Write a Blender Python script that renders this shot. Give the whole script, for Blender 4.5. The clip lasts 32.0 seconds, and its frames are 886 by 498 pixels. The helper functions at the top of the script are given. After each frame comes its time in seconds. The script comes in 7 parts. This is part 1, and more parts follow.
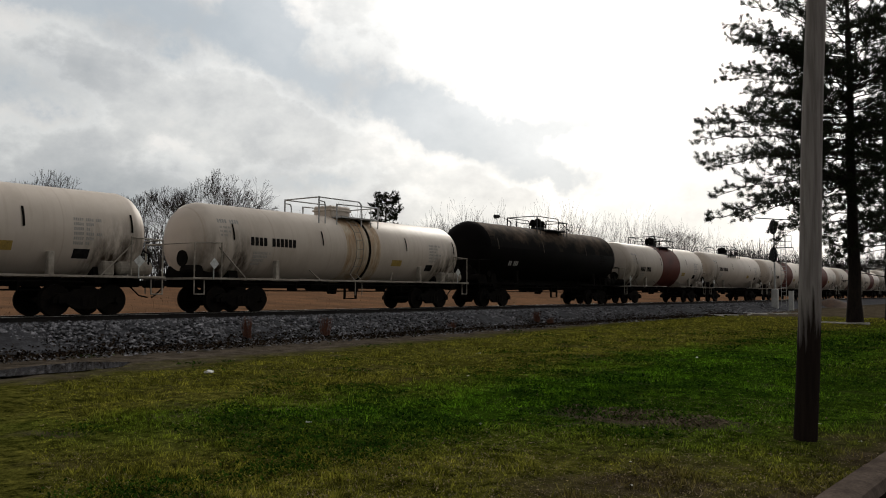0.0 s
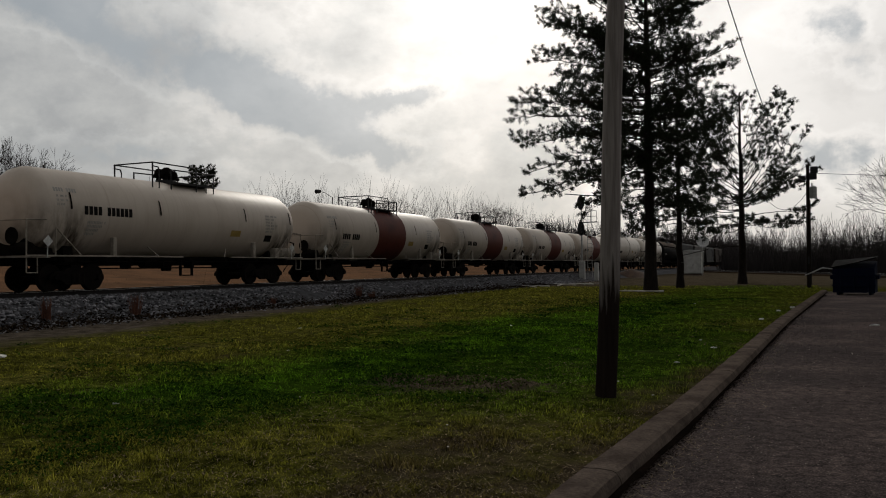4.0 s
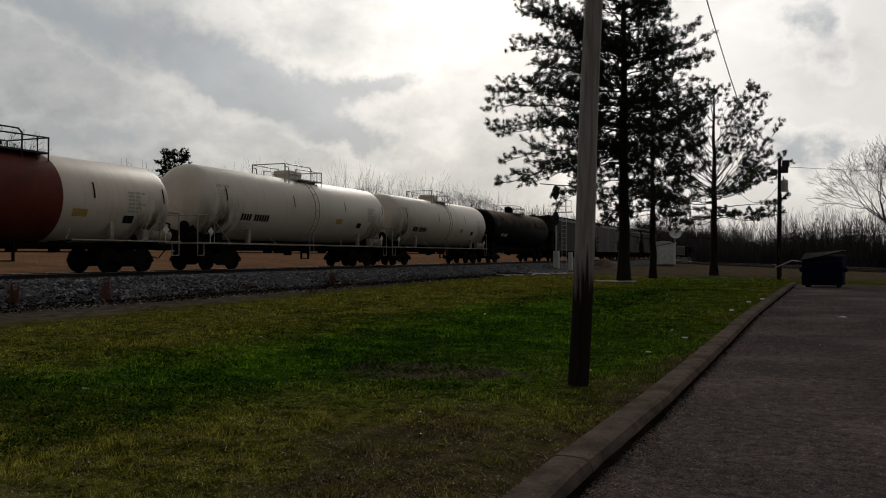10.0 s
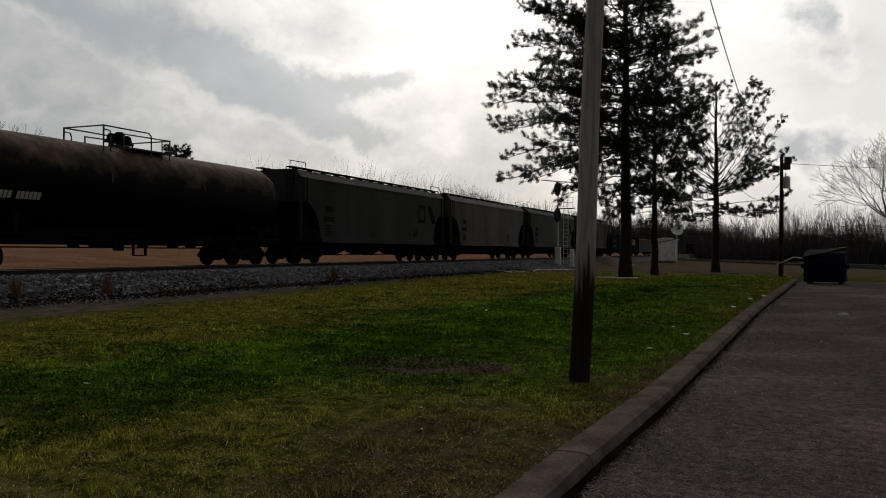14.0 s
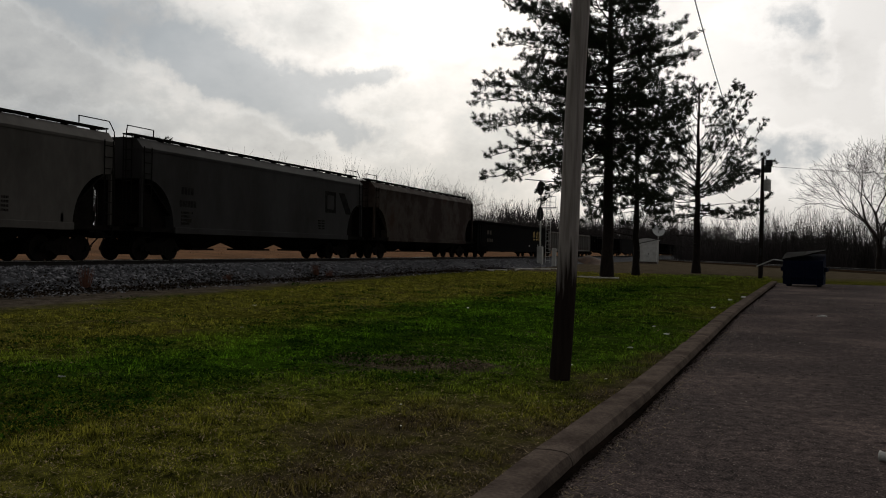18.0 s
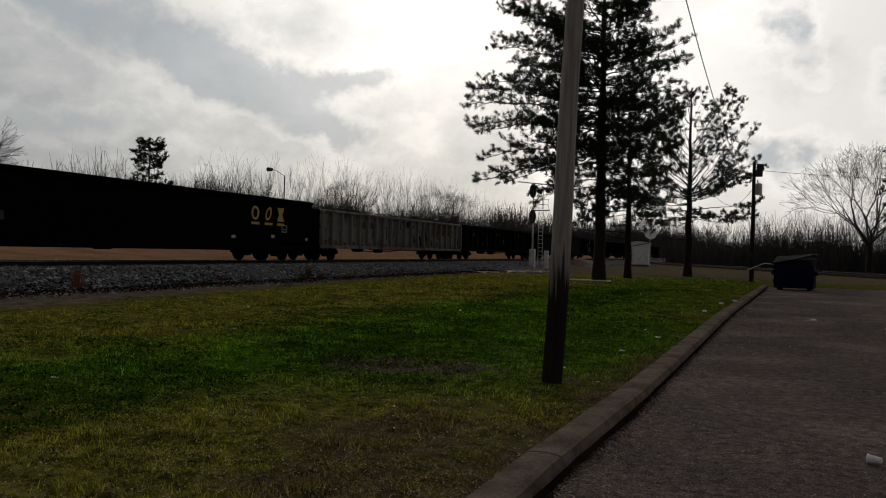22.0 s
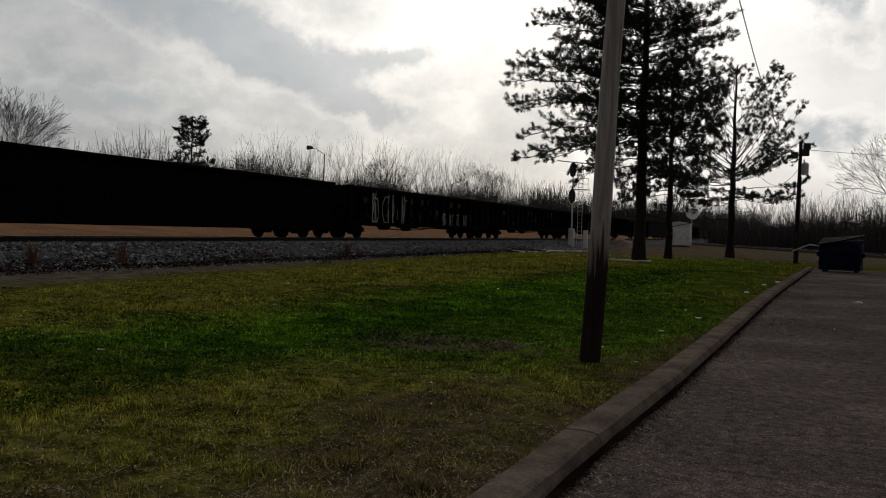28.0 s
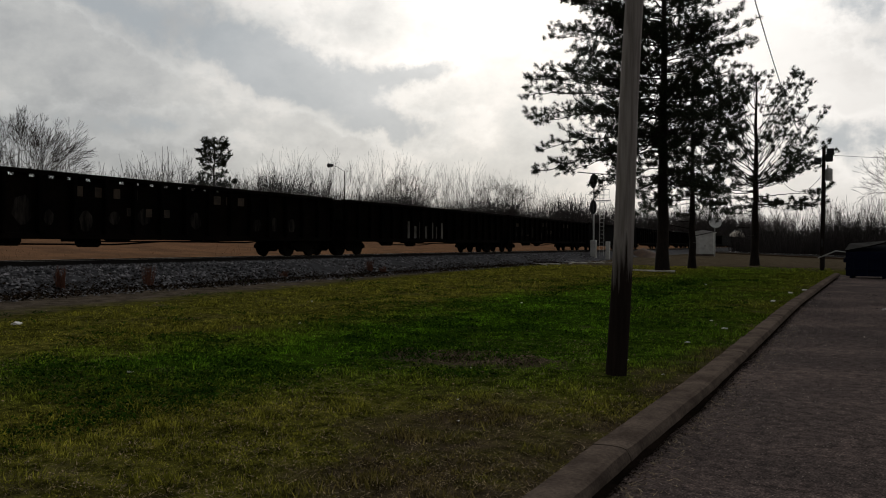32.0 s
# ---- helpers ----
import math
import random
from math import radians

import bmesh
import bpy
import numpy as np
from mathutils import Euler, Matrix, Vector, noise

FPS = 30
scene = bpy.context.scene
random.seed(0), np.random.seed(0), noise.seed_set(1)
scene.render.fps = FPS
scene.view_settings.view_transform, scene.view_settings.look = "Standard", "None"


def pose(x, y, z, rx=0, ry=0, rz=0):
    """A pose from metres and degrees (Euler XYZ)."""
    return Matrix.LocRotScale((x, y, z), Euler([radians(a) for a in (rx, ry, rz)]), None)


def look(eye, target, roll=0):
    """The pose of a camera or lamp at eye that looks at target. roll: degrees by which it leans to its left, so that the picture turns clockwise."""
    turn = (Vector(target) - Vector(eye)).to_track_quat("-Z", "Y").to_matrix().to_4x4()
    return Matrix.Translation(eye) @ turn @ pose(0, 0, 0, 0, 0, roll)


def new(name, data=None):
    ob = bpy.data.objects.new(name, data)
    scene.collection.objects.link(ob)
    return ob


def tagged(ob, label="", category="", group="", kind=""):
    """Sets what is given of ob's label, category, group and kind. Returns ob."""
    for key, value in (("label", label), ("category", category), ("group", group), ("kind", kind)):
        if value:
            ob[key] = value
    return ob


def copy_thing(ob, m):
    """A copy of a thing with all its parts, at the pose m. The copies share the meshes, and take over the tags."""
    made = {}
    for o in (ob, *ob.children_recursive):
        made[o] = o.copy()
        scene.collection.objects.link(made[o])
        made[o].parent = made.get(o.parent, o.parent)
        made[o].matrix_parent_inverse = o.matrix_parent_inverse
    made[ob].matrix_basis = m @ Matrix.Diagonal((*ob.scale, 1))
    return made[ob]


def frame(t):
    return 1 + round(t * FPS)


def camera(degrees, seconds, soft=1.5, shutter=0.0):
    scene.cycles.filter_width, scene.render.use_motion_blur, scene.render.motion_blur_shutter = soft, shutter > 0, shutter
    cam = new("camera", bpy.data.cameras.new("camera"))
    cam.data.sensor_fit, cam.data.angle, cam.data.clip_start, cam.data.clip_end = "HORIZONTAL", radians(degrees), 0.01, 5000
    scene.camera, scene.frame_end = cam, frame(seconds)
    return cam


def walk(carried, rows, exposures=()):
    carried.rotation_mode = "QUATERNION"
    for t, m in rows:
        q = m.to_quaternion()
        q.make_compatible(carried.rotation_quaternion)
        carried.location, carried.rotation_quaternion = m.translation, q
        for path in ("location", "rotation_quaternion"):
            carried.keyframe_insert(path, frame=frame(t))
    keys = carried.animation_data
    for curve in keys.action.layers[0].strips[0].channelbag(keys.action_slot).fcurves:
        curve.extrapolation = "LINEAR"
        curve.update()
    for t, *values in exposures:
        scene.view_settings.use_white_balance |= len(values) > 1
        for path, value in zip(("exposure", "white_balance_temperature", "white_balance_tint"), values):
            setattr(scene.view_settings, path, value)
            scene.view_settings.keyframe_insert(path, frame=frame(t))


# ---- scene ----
cam = camera(57.1, 32.0, soft=1.0)
PATH = [
    (0, (-0.012, -0.123, 1.655), (-1.208, 1.477, 1.76), 0.2),
    (0.5, (0.015, -0.079, 1.638), (-1.083, 1.589, 1.731), -0.2),
    (1, (0.025, -0.041, 1.633), (-0.982, 1.685, 1.719), -0.4),
    (1.5, (0.018, -0.019, 1.631), (-0.939, 1.735, 1.719), -0.4),
    (2, (0.031, -0.084, 1.628), (-0.889, 1.689, 1.714), -0.6),
    (2.5, (0.035, -0.123, 1.616), (-0.851, 1.668, 1.698), -0.6),
    (3, (0.014, -0.08, 1.605), (-0.844, 1.725, 1.679), -0.5),
    (3.5, (0.018, -0.096, 1.601), (-0.821, 1.719, 1.661), -0.6),
    (5.5, (0.012, -0.086, 1.598), (-0.776, 1.753, 1.609), -0.3),
    (6, (0.011, -0.071, 1.594), (-0.767, 1.772, 1.605), -0.3),
    (6.5, (0.011, -0.075, 1.59), (-0.757, 1.772, 1.602), -0.4),
    (7, (0.016, -0.081, 1.592), (-0.746, 1.768, 1.604), -0.5),
    (7.5, (0.01, -0.077, 1.59), (-0.75, 1.773, 1.603), -0.6),
    (8, (0.015, -0.078, 1.595), (-0.747, 1.771, 1.608), -0.5),
    (8.5, (0.008, -0.067, 1.586), (-0.756, 1.782, 1.6), -0.4),
    (9, (0.01, -0.067, 1.59), (-0.756, 1.78, 1.603), -0.3),
    (9.5, (0.012, -0.085, 1.591), (-0.756, 1.762, 1.605), -0.1),
    (10, (0.007, -0.088, 1.594), (-0.76, 1.759, 1.608), 0.1),
    (10.5, (0.009, -0.08, 1.594), (-0.757, 1.767, 1.609), 0.2),
    (11, (0.012, -0.089, 1.592), (-0.753, 1.759, 1.609), 0.3),
    (11.5, (0.012, -0.078, 1.593), (-0.756, 1.768, 1.61), 0.2),
    (12, (0.01, -0.083, 1.596), (-0.761, 1.762, 1.612), -0.1),
    (12.5, (0.004, -0.072, 1.585), (-0.769, 1.773, 1.599), -0.1),
    (13, (0.014, -0.087, 1.588), (-0.758, 1.758, 1.598), -0.0),
    (13.5, (0.01, -0.073, 1.579), (-0.762, 1.772, 1.585), 0.1),
    (14, (0.011, -0.084, 1.585), (-0.76, 1.762, 1.59), 0.2),
    (14.5, (0.013, -0.075, 1.582), (-0.758, 1.771, 1.588), 0.1),
    (16.5, (0.005, -0.075, 1.583), (-0.74, 1.781, 1.582), 0.3),
    (17, (0.01, -0.088, 1.582), (-0.729, 1.771, 1.58), 0.5),
    (17.5, (0.0, -0.067, 1.577), (-0.735, 1.794, 1.576), 0.8),
    (18, (-0.004, -0.034, 1.57), (-0.735, 1.828, 1.57), 1.0),
    (18.5, (0.005, -0.062, 1.569), (-0.719, 1.802, 1.569), 1.1),
    (19, (0.0, -0.069, 1.574), (-0.713, 1.799, 1.574), 1.3),
    (19.5, (0.002, -0.088, 1.581), (-0.705, 1.783, 1.581), 1.4),
    (20, (-0.004, -0.057, 1.573), (-0.708, 1.815, 1.575), 1.5),
    (20.5, (-0.002, -0.065, 1.579), (-0.707, 1.806, 1.582), 1.5),
    (21, (0.004, -0.081, 1.577), (-0.702, 1.79, 1.581), 1.5),
    (21.5, (0.006, -0.092, 1.582), (-0.704, 1.777, 1.588), 1.4),
    (22, (-0.001, -0.086, 1.582), (-0.714, 1.782, 1.587), 1.3),
    (22.5, (-0.001, -0.087, 1.578), (-0.72, 1.779, 1.58), 1.2),
    (23, (0.001, -0.08, 1.572), (-0.728, 1.783, 1.57), 1.0),
    (23.5, (-0.005, -0.049, 1.571), (-0.747, 1.809, 1.563), 1.0),
    (24, (-0.001, -0.067, 1.563), (-0.757, 1.785, 1.549), 1.1),
    (24.5, (-0.008, -0.06, 1.562), (-0.774, 1.787, 1.539), 1.3),
    (25, (-0.006, -0.05, 1.563), (-0.778, 1.794, 1.524), 1.4),
    (25.5, (-0.006, -0.053, 1.558), (-0.779, 1.791, 1.51), 1.4),
    (27.5, (-0.007, -0.069, 1.56), (-0.801, 1.766, 1.51), 1.6),
    (28, (-0.002, -0.076, 1.564), (-0.801, 1.757, 1.515), 1.7),
    (28.5, (-0.004, -0.086, 1.572), (-0.812, 1.743, 1.525), 1.7),
    (29, (-0.001, -0.095, 1.572), (-0.819, 1.729, 1.531), 1.6),
    (29.5, (0.002, -0.1, 1.578), (-0.82, 1.723, 1.543), 1.3),
    (30, (-0.001, -0.078, 1.572), (-0.826, 1.744, 1.543), 1.0),
    (30.5, (0.001, -0.093, 1.573), (-0.826, 1.728, 1.547), 0.8),
    (31, (0.003, -0.092, 1.576), (-0.827, 1.728, 1.554), 0.7),
    (31.5, (0.001, -0.093, 1.572), (-0.834, 1.725, 1.555), 0.6),
    (32, (-0.004, -0.117, 1.593), (-0.852, 1.694, 1.578), 0.4),
]
EXPOSURES = [(0, 0.55), (0.4, 0.25), (0.8, -0.18), (1.2, -0.28), (2, -0.16), (3, -0.1), (6, -0.06), (11, -0.12), (14, -0.02), (22, -0.03), (28, 0.03), (32, 0.0)]
walk(cam, [(t, look(eye, target, roll)) for t, eye, target, roll in PATH], EXPOSURES)

# ---- world and sun ----
SUN_AZ, SUN_EL = radians(21), radians(25)  # azimuth from +y towards -x, height
SUN_DIR = Vector((-math.sin(SUN_AZ) * math.cos(SUN_EL), math.cos(SUN_AZ) * math.cos(SUN_EL), math.sin(SUN_EL)))


def build_world():
    w = bpy.data.worlds.new("overcast_sky")
    scene.world = w
    w.use_nodes = True
    nt = w.node_tree
    nt.nodes.clear()
    N, L = nt.nodes.new, nt.links.new
    out, bg = N("ShaderNodeOutputWorld"), N("ShaderNodeBackground")
    sky = N("ShaderNodeTexSky")
    sky.sky_type, sky.sun_disc = "NISHITA", False
    sky.sun_elevation, sky.sun_rotation = SUN_EL, -SUN_AZ
    sky.air_density, sky.dust_density = 1.0, 3.0
    tc = N("ShaderNodeTexCoord")
    sep = N("ShaderNodeSeparateXYZ")
    L(tc.outputs["Generated"], sep.inputs[0])

    def m(op, a, b=None, clamp=False):
        n = N("ShaderNodeMath")
        n.operation, n.use_clamp = op, clamp
        for k, v in enumerate((a, b)):
            if v is None:
                continue
            if isinstance(v, (int, float)):
                n.inputs[k].default_value = v
            else:
                L(v, n.inputs[k])
        return n.outputs[0]

    # azimuth from +y towards -x, and height, in degrees, both stirred by noise
    nz = N("ShaderNodeTexNoise")
    nz.inputs["Scale"].default_value, nz.inputs["Detail"].default_value, nz.inputs["Roughness"].default_value = 10.0, 10.0, 0.60
    L(tc.outputs["Generated"], nz.inputs["Vector"])
    nsep = N("ShaderNodeSeparateColor")
    L(nz.outputs["Color"], nsep.inputs[0])
    stir = lambda k: m("MULTIPLY", m("SUBTRACT", nsep.outputs[k], 0.5), 11.0 if k == 0 else 7.0)
    az = m("ADD", m("MULTIPLY", m("ARCTAN2", m("MULTIPLY", sep.outputs[0], -1.0), sep.outputs[1]), 57.2958), stir(0))
    el = m("ADD", m("MULTIPLY", m("ARCSINE", sep.outputs[2]), 57.2958), stir(1))
    # flat cloud deck for the general texture
    zz = m("ADD", m("MAXIMUM", sep.outputs[2], 0.0), 0.36)
    comb = N("ShaderNodeCombineXYZ")
    L(m("DIVIDE", sep.outputs[0], zz), comb.inputs[0])
    L(m("DIVIDE", sep.outputs[1], zz), comb.inputs[1])
    comb.inputs[2].default_value = 3.7
    n1 = N("ShaderNodeTexNoise")
    n1.inputs["Scale"].default_value, n1.inputs["Detail"].default_value = 1.6, 9.0
    n1.inputs["Roughness"].default_value, n1.inputs["Distortion"].default_value = 0.55, 0.4
    L(comb.outputs[0], n1.inputs["Vector"])
    puff = N("ShaderNodeTexNoise")
    puff.inputs["Scale"].default_value, puff.inputs["Detail"].default_value, puff.inputs["Roughness"].default_value = 7.0, 9.0, 0.60
    stretch = N("ShaderNodeMapping")
    stretch.inputs["Scale"].default_value = (1.0, 1.0, 1.5)
    L(tc.outputs["Generated"], stretch.inputs[0])
    L(stretch.outputs[0], puff.inputs["Vector"])
    cover = m("ADD", 0.57, m("ADD", m("MULTIPLY", m("SUBTRACT", n1.outputs[0], 0.5), 0.65), m("MULTIPLY", m("SUBTRACT", puff.outputs[0], 0.5), 1.25)))
    # broad lighter and darker stretches, then the heavier banks with billowing edges: azimuth, height, half widths, slope, weight
    def blob(ca, ce, wa, we, slope):
        da = m("SUBTRACT", az, float(ca))
        de = m("SUBTRACT", m("SUBTRACT", el, float(ce)), m("MULTIPLY", da, float(slope)))
        u, v = m("DIVIDE", da, float(wa)), m("DIVIDE", de, float(we))
        return m("POWER", 2.71828, m("MULTIPLY", m("ADD", m("MULTIPLY", u, u), m("MULTIPLY", v, v)), -1.0))

    for ca, ce, wa, we, slope, k in ((56, 7.0, 14, 3.0, 0.0, 0.22), (6, 10, 7, 6, 0.0, -0.25), (-12, 9, 8, 6, 0.0, -0.2), (95, 14, 16, 6, 0.0, 0.4), (-45, 16, 14, 5, 0.1, 0.35), (-20, 12, 16, 16, 0.0, -1.0), (4, 11, 12, 12, 0.0, -0.35), (58, 12, 24, 14, 0.0, 0.16), (52, 4.5, 34, 5.0, 0.0, 0.22)):
        cover = m("SUBTRACT", cover, m("MULTIPLY", blob(ca, ce, wa, we, slope), 0.72 * k))
    bank = m("MULTIPLY", m("SUBTRACT", puff.outputs[0], 0.5), 2.0)
    for ca, ce, wa, we, slope, k in ((56, 18.0, 11, 2.6, 0.10, 0.95), (40, 13.2, 8.5, 2.3, 0.28, 1.0), (33.5, 10.8, 4.0, 1.8, 0.0, 0.75), (28, 8.0, 4.5, 1.3, 0.05, 0.8), (26.5, 11.7, 2.8, 1.0, 0.0, 0.7),
                                   (64, 12.5, 5, 2.4, 0.0, 0.6), (47, 7.5, 6, 1.2, 0.1, 0.45), (-2.2, 14.0, 2.0, 2.8, 0.0, 0.66), (-1.5, 7.2, 3.4, 2.0, 0.0, 0.72), (-9, 11, 2.5, 2.2, 0.0, 0.5)):
        bank = m("ADD", bank, m("MULTIPLY", blob(ca, ce, wa, we, slope), k))
    heavy = m("MULTIPLY", m("SUBTRACT", bank, 0.34), 2.4, True)
    heavy = m("MULTIPLY", m("MULTIPLY", heavy, heavy), m("SUBTRACT", 3.0, m("MULTIPLY", heavy, 2.0)))
    rim = m("SUBTRACT", 1.0, m("MULTIPLY", m("ABSOLUTE", m("SUBTRACT", bank, 0.27)), 6.0), True)
    ramp = N("ShaderNodeValToRGB")
    e = ramp.color_ramp.elements
    e[0].position, e[0].color = 0.0, (0.30, 0.325, 0.345, 1)
    e[1].position, e[1].color = 1.0, (0.86, 0.835, 0.805, 1)
    for p, c in ((0.28, (0.42, 0.435, 0.445, 1)), (0.46, (0.535, 0.545, 0.54, 1)), (0.58, (0.63, 0.62, 0.60, 1)), (0.75, (0.735, 0.715, 0.69, 1))):
        x = e.new(p)
        x.color = c
    L(cover, ramp.inputs[0])
    dim = N("ShaderNodeMix")
    dim.data_type = "RGBA"
    dim.inputs[7].default_value = (0.345, 0.395, 0.44, 1)
    L(m("MULTIPLY", heavy, 0.8), dim.inputs[0])
    L(ramp.outputs[0], dim.inputs[6])
    # the bright veil of cloud before the sun; the deck greys away from it
    dot = N("ShaderNodeVectorMath")
    dot.operation = "DOT_PRODUCT"
    L(tc.outputs["Generated"], dot.inputs[0])
    dot.inputs[1].default_value = SUN_DIR
    d = m("MAXIMUM", dot.outputs["Value"], 0.0)
    glow = m("ADD", m("MULTIPLY", m("POWER", d, 40.0), 0.62), m("MULTIPLY", m("POWER", d, 9.0), 0.20))
    glow = m("MULTIPLY", glow, m("ADD", 0.25, m("MULTIPLY", m("MAXIMUM", m("SUBTRACT", cover, m("MULTIPLY", heavy, 0.35)), 0.0), 1.2)))
    warm = N("ShaderNodeVectorMath")
    warm.operation = "SCALE"
    warm.inputs[0].default_value = (1.0, 0.98, 0.95)
    L(glow, warm.inputs["Scale"])
    fade = m("ADD", 0.30, m("MULTIPLY", m("POWER", m("MULTIPLY", m("ADD", dot.outputs["Value"], 1.0), 0.5), 2.0), 0.66))
    deck = N("ShaderNodeVectorMath")
    deck.operation = "SCALE"
    L(dim.outputs[2], deck.inputs[0])
    L(m("MULTIPLY", fade, m("ADD", 1.0, m("MULTIPLY", rim, 0.10))), deck.inputs["Scale"])
    add = N("ShaderNodeVectorMath")
    add.operation = "ADD"
    L(deck.outputs[0], add.inputs[0])
    L(warm.outputs[0], add.inputs[1])
    sk = N("ShaderNodeVectorMath")
    sk.operation = "SCALE"
    L(sky.outputs[0], sk.inputs[0])
    sk.inputs["Scale"].default_value = 0.05
    mix = N("ShaderNodeMix")
    mix.data_type = "RGBA"
    mix.inputs[0].default_value = 0.92
    L(sk.outputs[0], mix.inputs[6])
    L(add.outputs[0], mix.inputs[7])
    L(mix.outputs[2], bg.inputs[0])
    bg.inputs[1].default_value = 1.0
    L(bg.outputs[0], out.inputs[0])


build_world()
sun = new("sun", bpy.data.lights.new("sun", "SUN"))
sun.data.energy, sun.data.angle, sun.data.color = 0.95, radians(14), (1.0, 0.94, 0.85)
sun.matrix_world = look(SUN_DIR * 100, (0, 0, 0))

# ---- materials ----


def mat(name, base, second=None, scale=2.0, rough=0.8, metal=0.0, bump=0.15, fine=30.0, spec=0.4, island=0.0, objrand=0.0, stretch=(1, 1, 1), third=None, thr=(0.4, 0.65), grain=0.55):
    """A surface with variation at two scales: broad patches between two (three) colours, and fine grain with relief."""
    ma = bpy.data.materials.new(name)
    ma.use_nodes = True
    nt = ma.node_tree
    N, L = nt.nodes.new, nt.links.new
    bs = nt.nodes["Principled BSDF"]
    bs.inputs["Roughness"].default_value, bs.inputs["Metallic"].default_value = rough, metal
    bs.inputs["Specular IOR Level"].default_value = spec
    second = second or tuple(c * 0.7 for c in base)
    tc, mp = N("ShaderNodeTexCoord"), N("ShaderNodeMapping")
    L(tc.outputs["Object"], mp.inputs[0])
    mp.inputs["Scale"].default_value = stretch
    na, nb = N("ShaderNodeTexNoise"), N("ShaderNodeTexNoise")
    na.inputs["Scale"].default_value, na.inputs["Detail"].default_value, na.inputs["Roughness"].default_value = scale, 6, 0.62
    nb.inputs["Scale"].default_value, nb.inputs["Detail"].default_value = fine, 4
    L(mp.outputs[0], na.inputs["Vector"])
    L(mp.outputs[0], nb.inputs["Vector"])
    rp = N("ShaderNodeValToRGB")
    e = rp.color_ramp.elements
    e[0].position, e[0].color = thr[0], (*base, 1)
    e[1].position, e[1].color = thr[1], (*second, 1)
    if third:
        x = e.new(min(0.99, thr[1] + 0.12))
        x.color = (*third, 1)
    L(na.outputs[0], rp.inputs[0])
    mx = N("ShaderNodeMix")
    mx.data_type, mx.blend_type = "RGBA", "MULTIPLY"
    mx.inputs[0].default_value = grain
    g = N("ShaderNodeValToRGB")
    g.color_ramp.elements[0].position, g.color_ramp.elements[0].color = 0.3, (0.55, 0.55, 0.55, 1)
    g.color_ramp.elements[1].position, g.color_ramp.elements[1].color = 0.7, (1.25, 1.25, 1.25, 1)
    L(nb.outputs[0], g.inputs[0])
    L(rp.outputs[0], mx.inputs[6])
    L(g.outputs[0], mx.inputs[7])
    col = mx.outputs[2]
    if island or objrand:
        hsv = N("ShaderNodeHueSaturation")
        if island:
            r = N("ShaderNodeNewGeometry").outputs["Random Per Island"]
        else:
            r = N("ShaderNodeObjectInfo").outputs["Random"]
        mr = N("ShaderNodeMapRange")
        k = island or objrand
        mr.inputs[3].default_value, mr.inputs[4].default_value = 1 - k, 1 + k
        L(r, mr.inputs[0])
        L(mr.outputs[0], hsv.inputs["Value"])
        L(col, hsv.inputs["Color"])
        col = hsv.outputs[0]
    L(col, bs.inputs["Base Color"])
    if bump:
        b = N("ShaderNodeBump")
        b.inputs["Strength"].default_value, b.inputs["Distance"].default_value = bump, 0.02
        L(nb.outputs[0], b.inputs["Height"])
        L(b.outputs[0], bs.inputs["Normal"])
    return ma


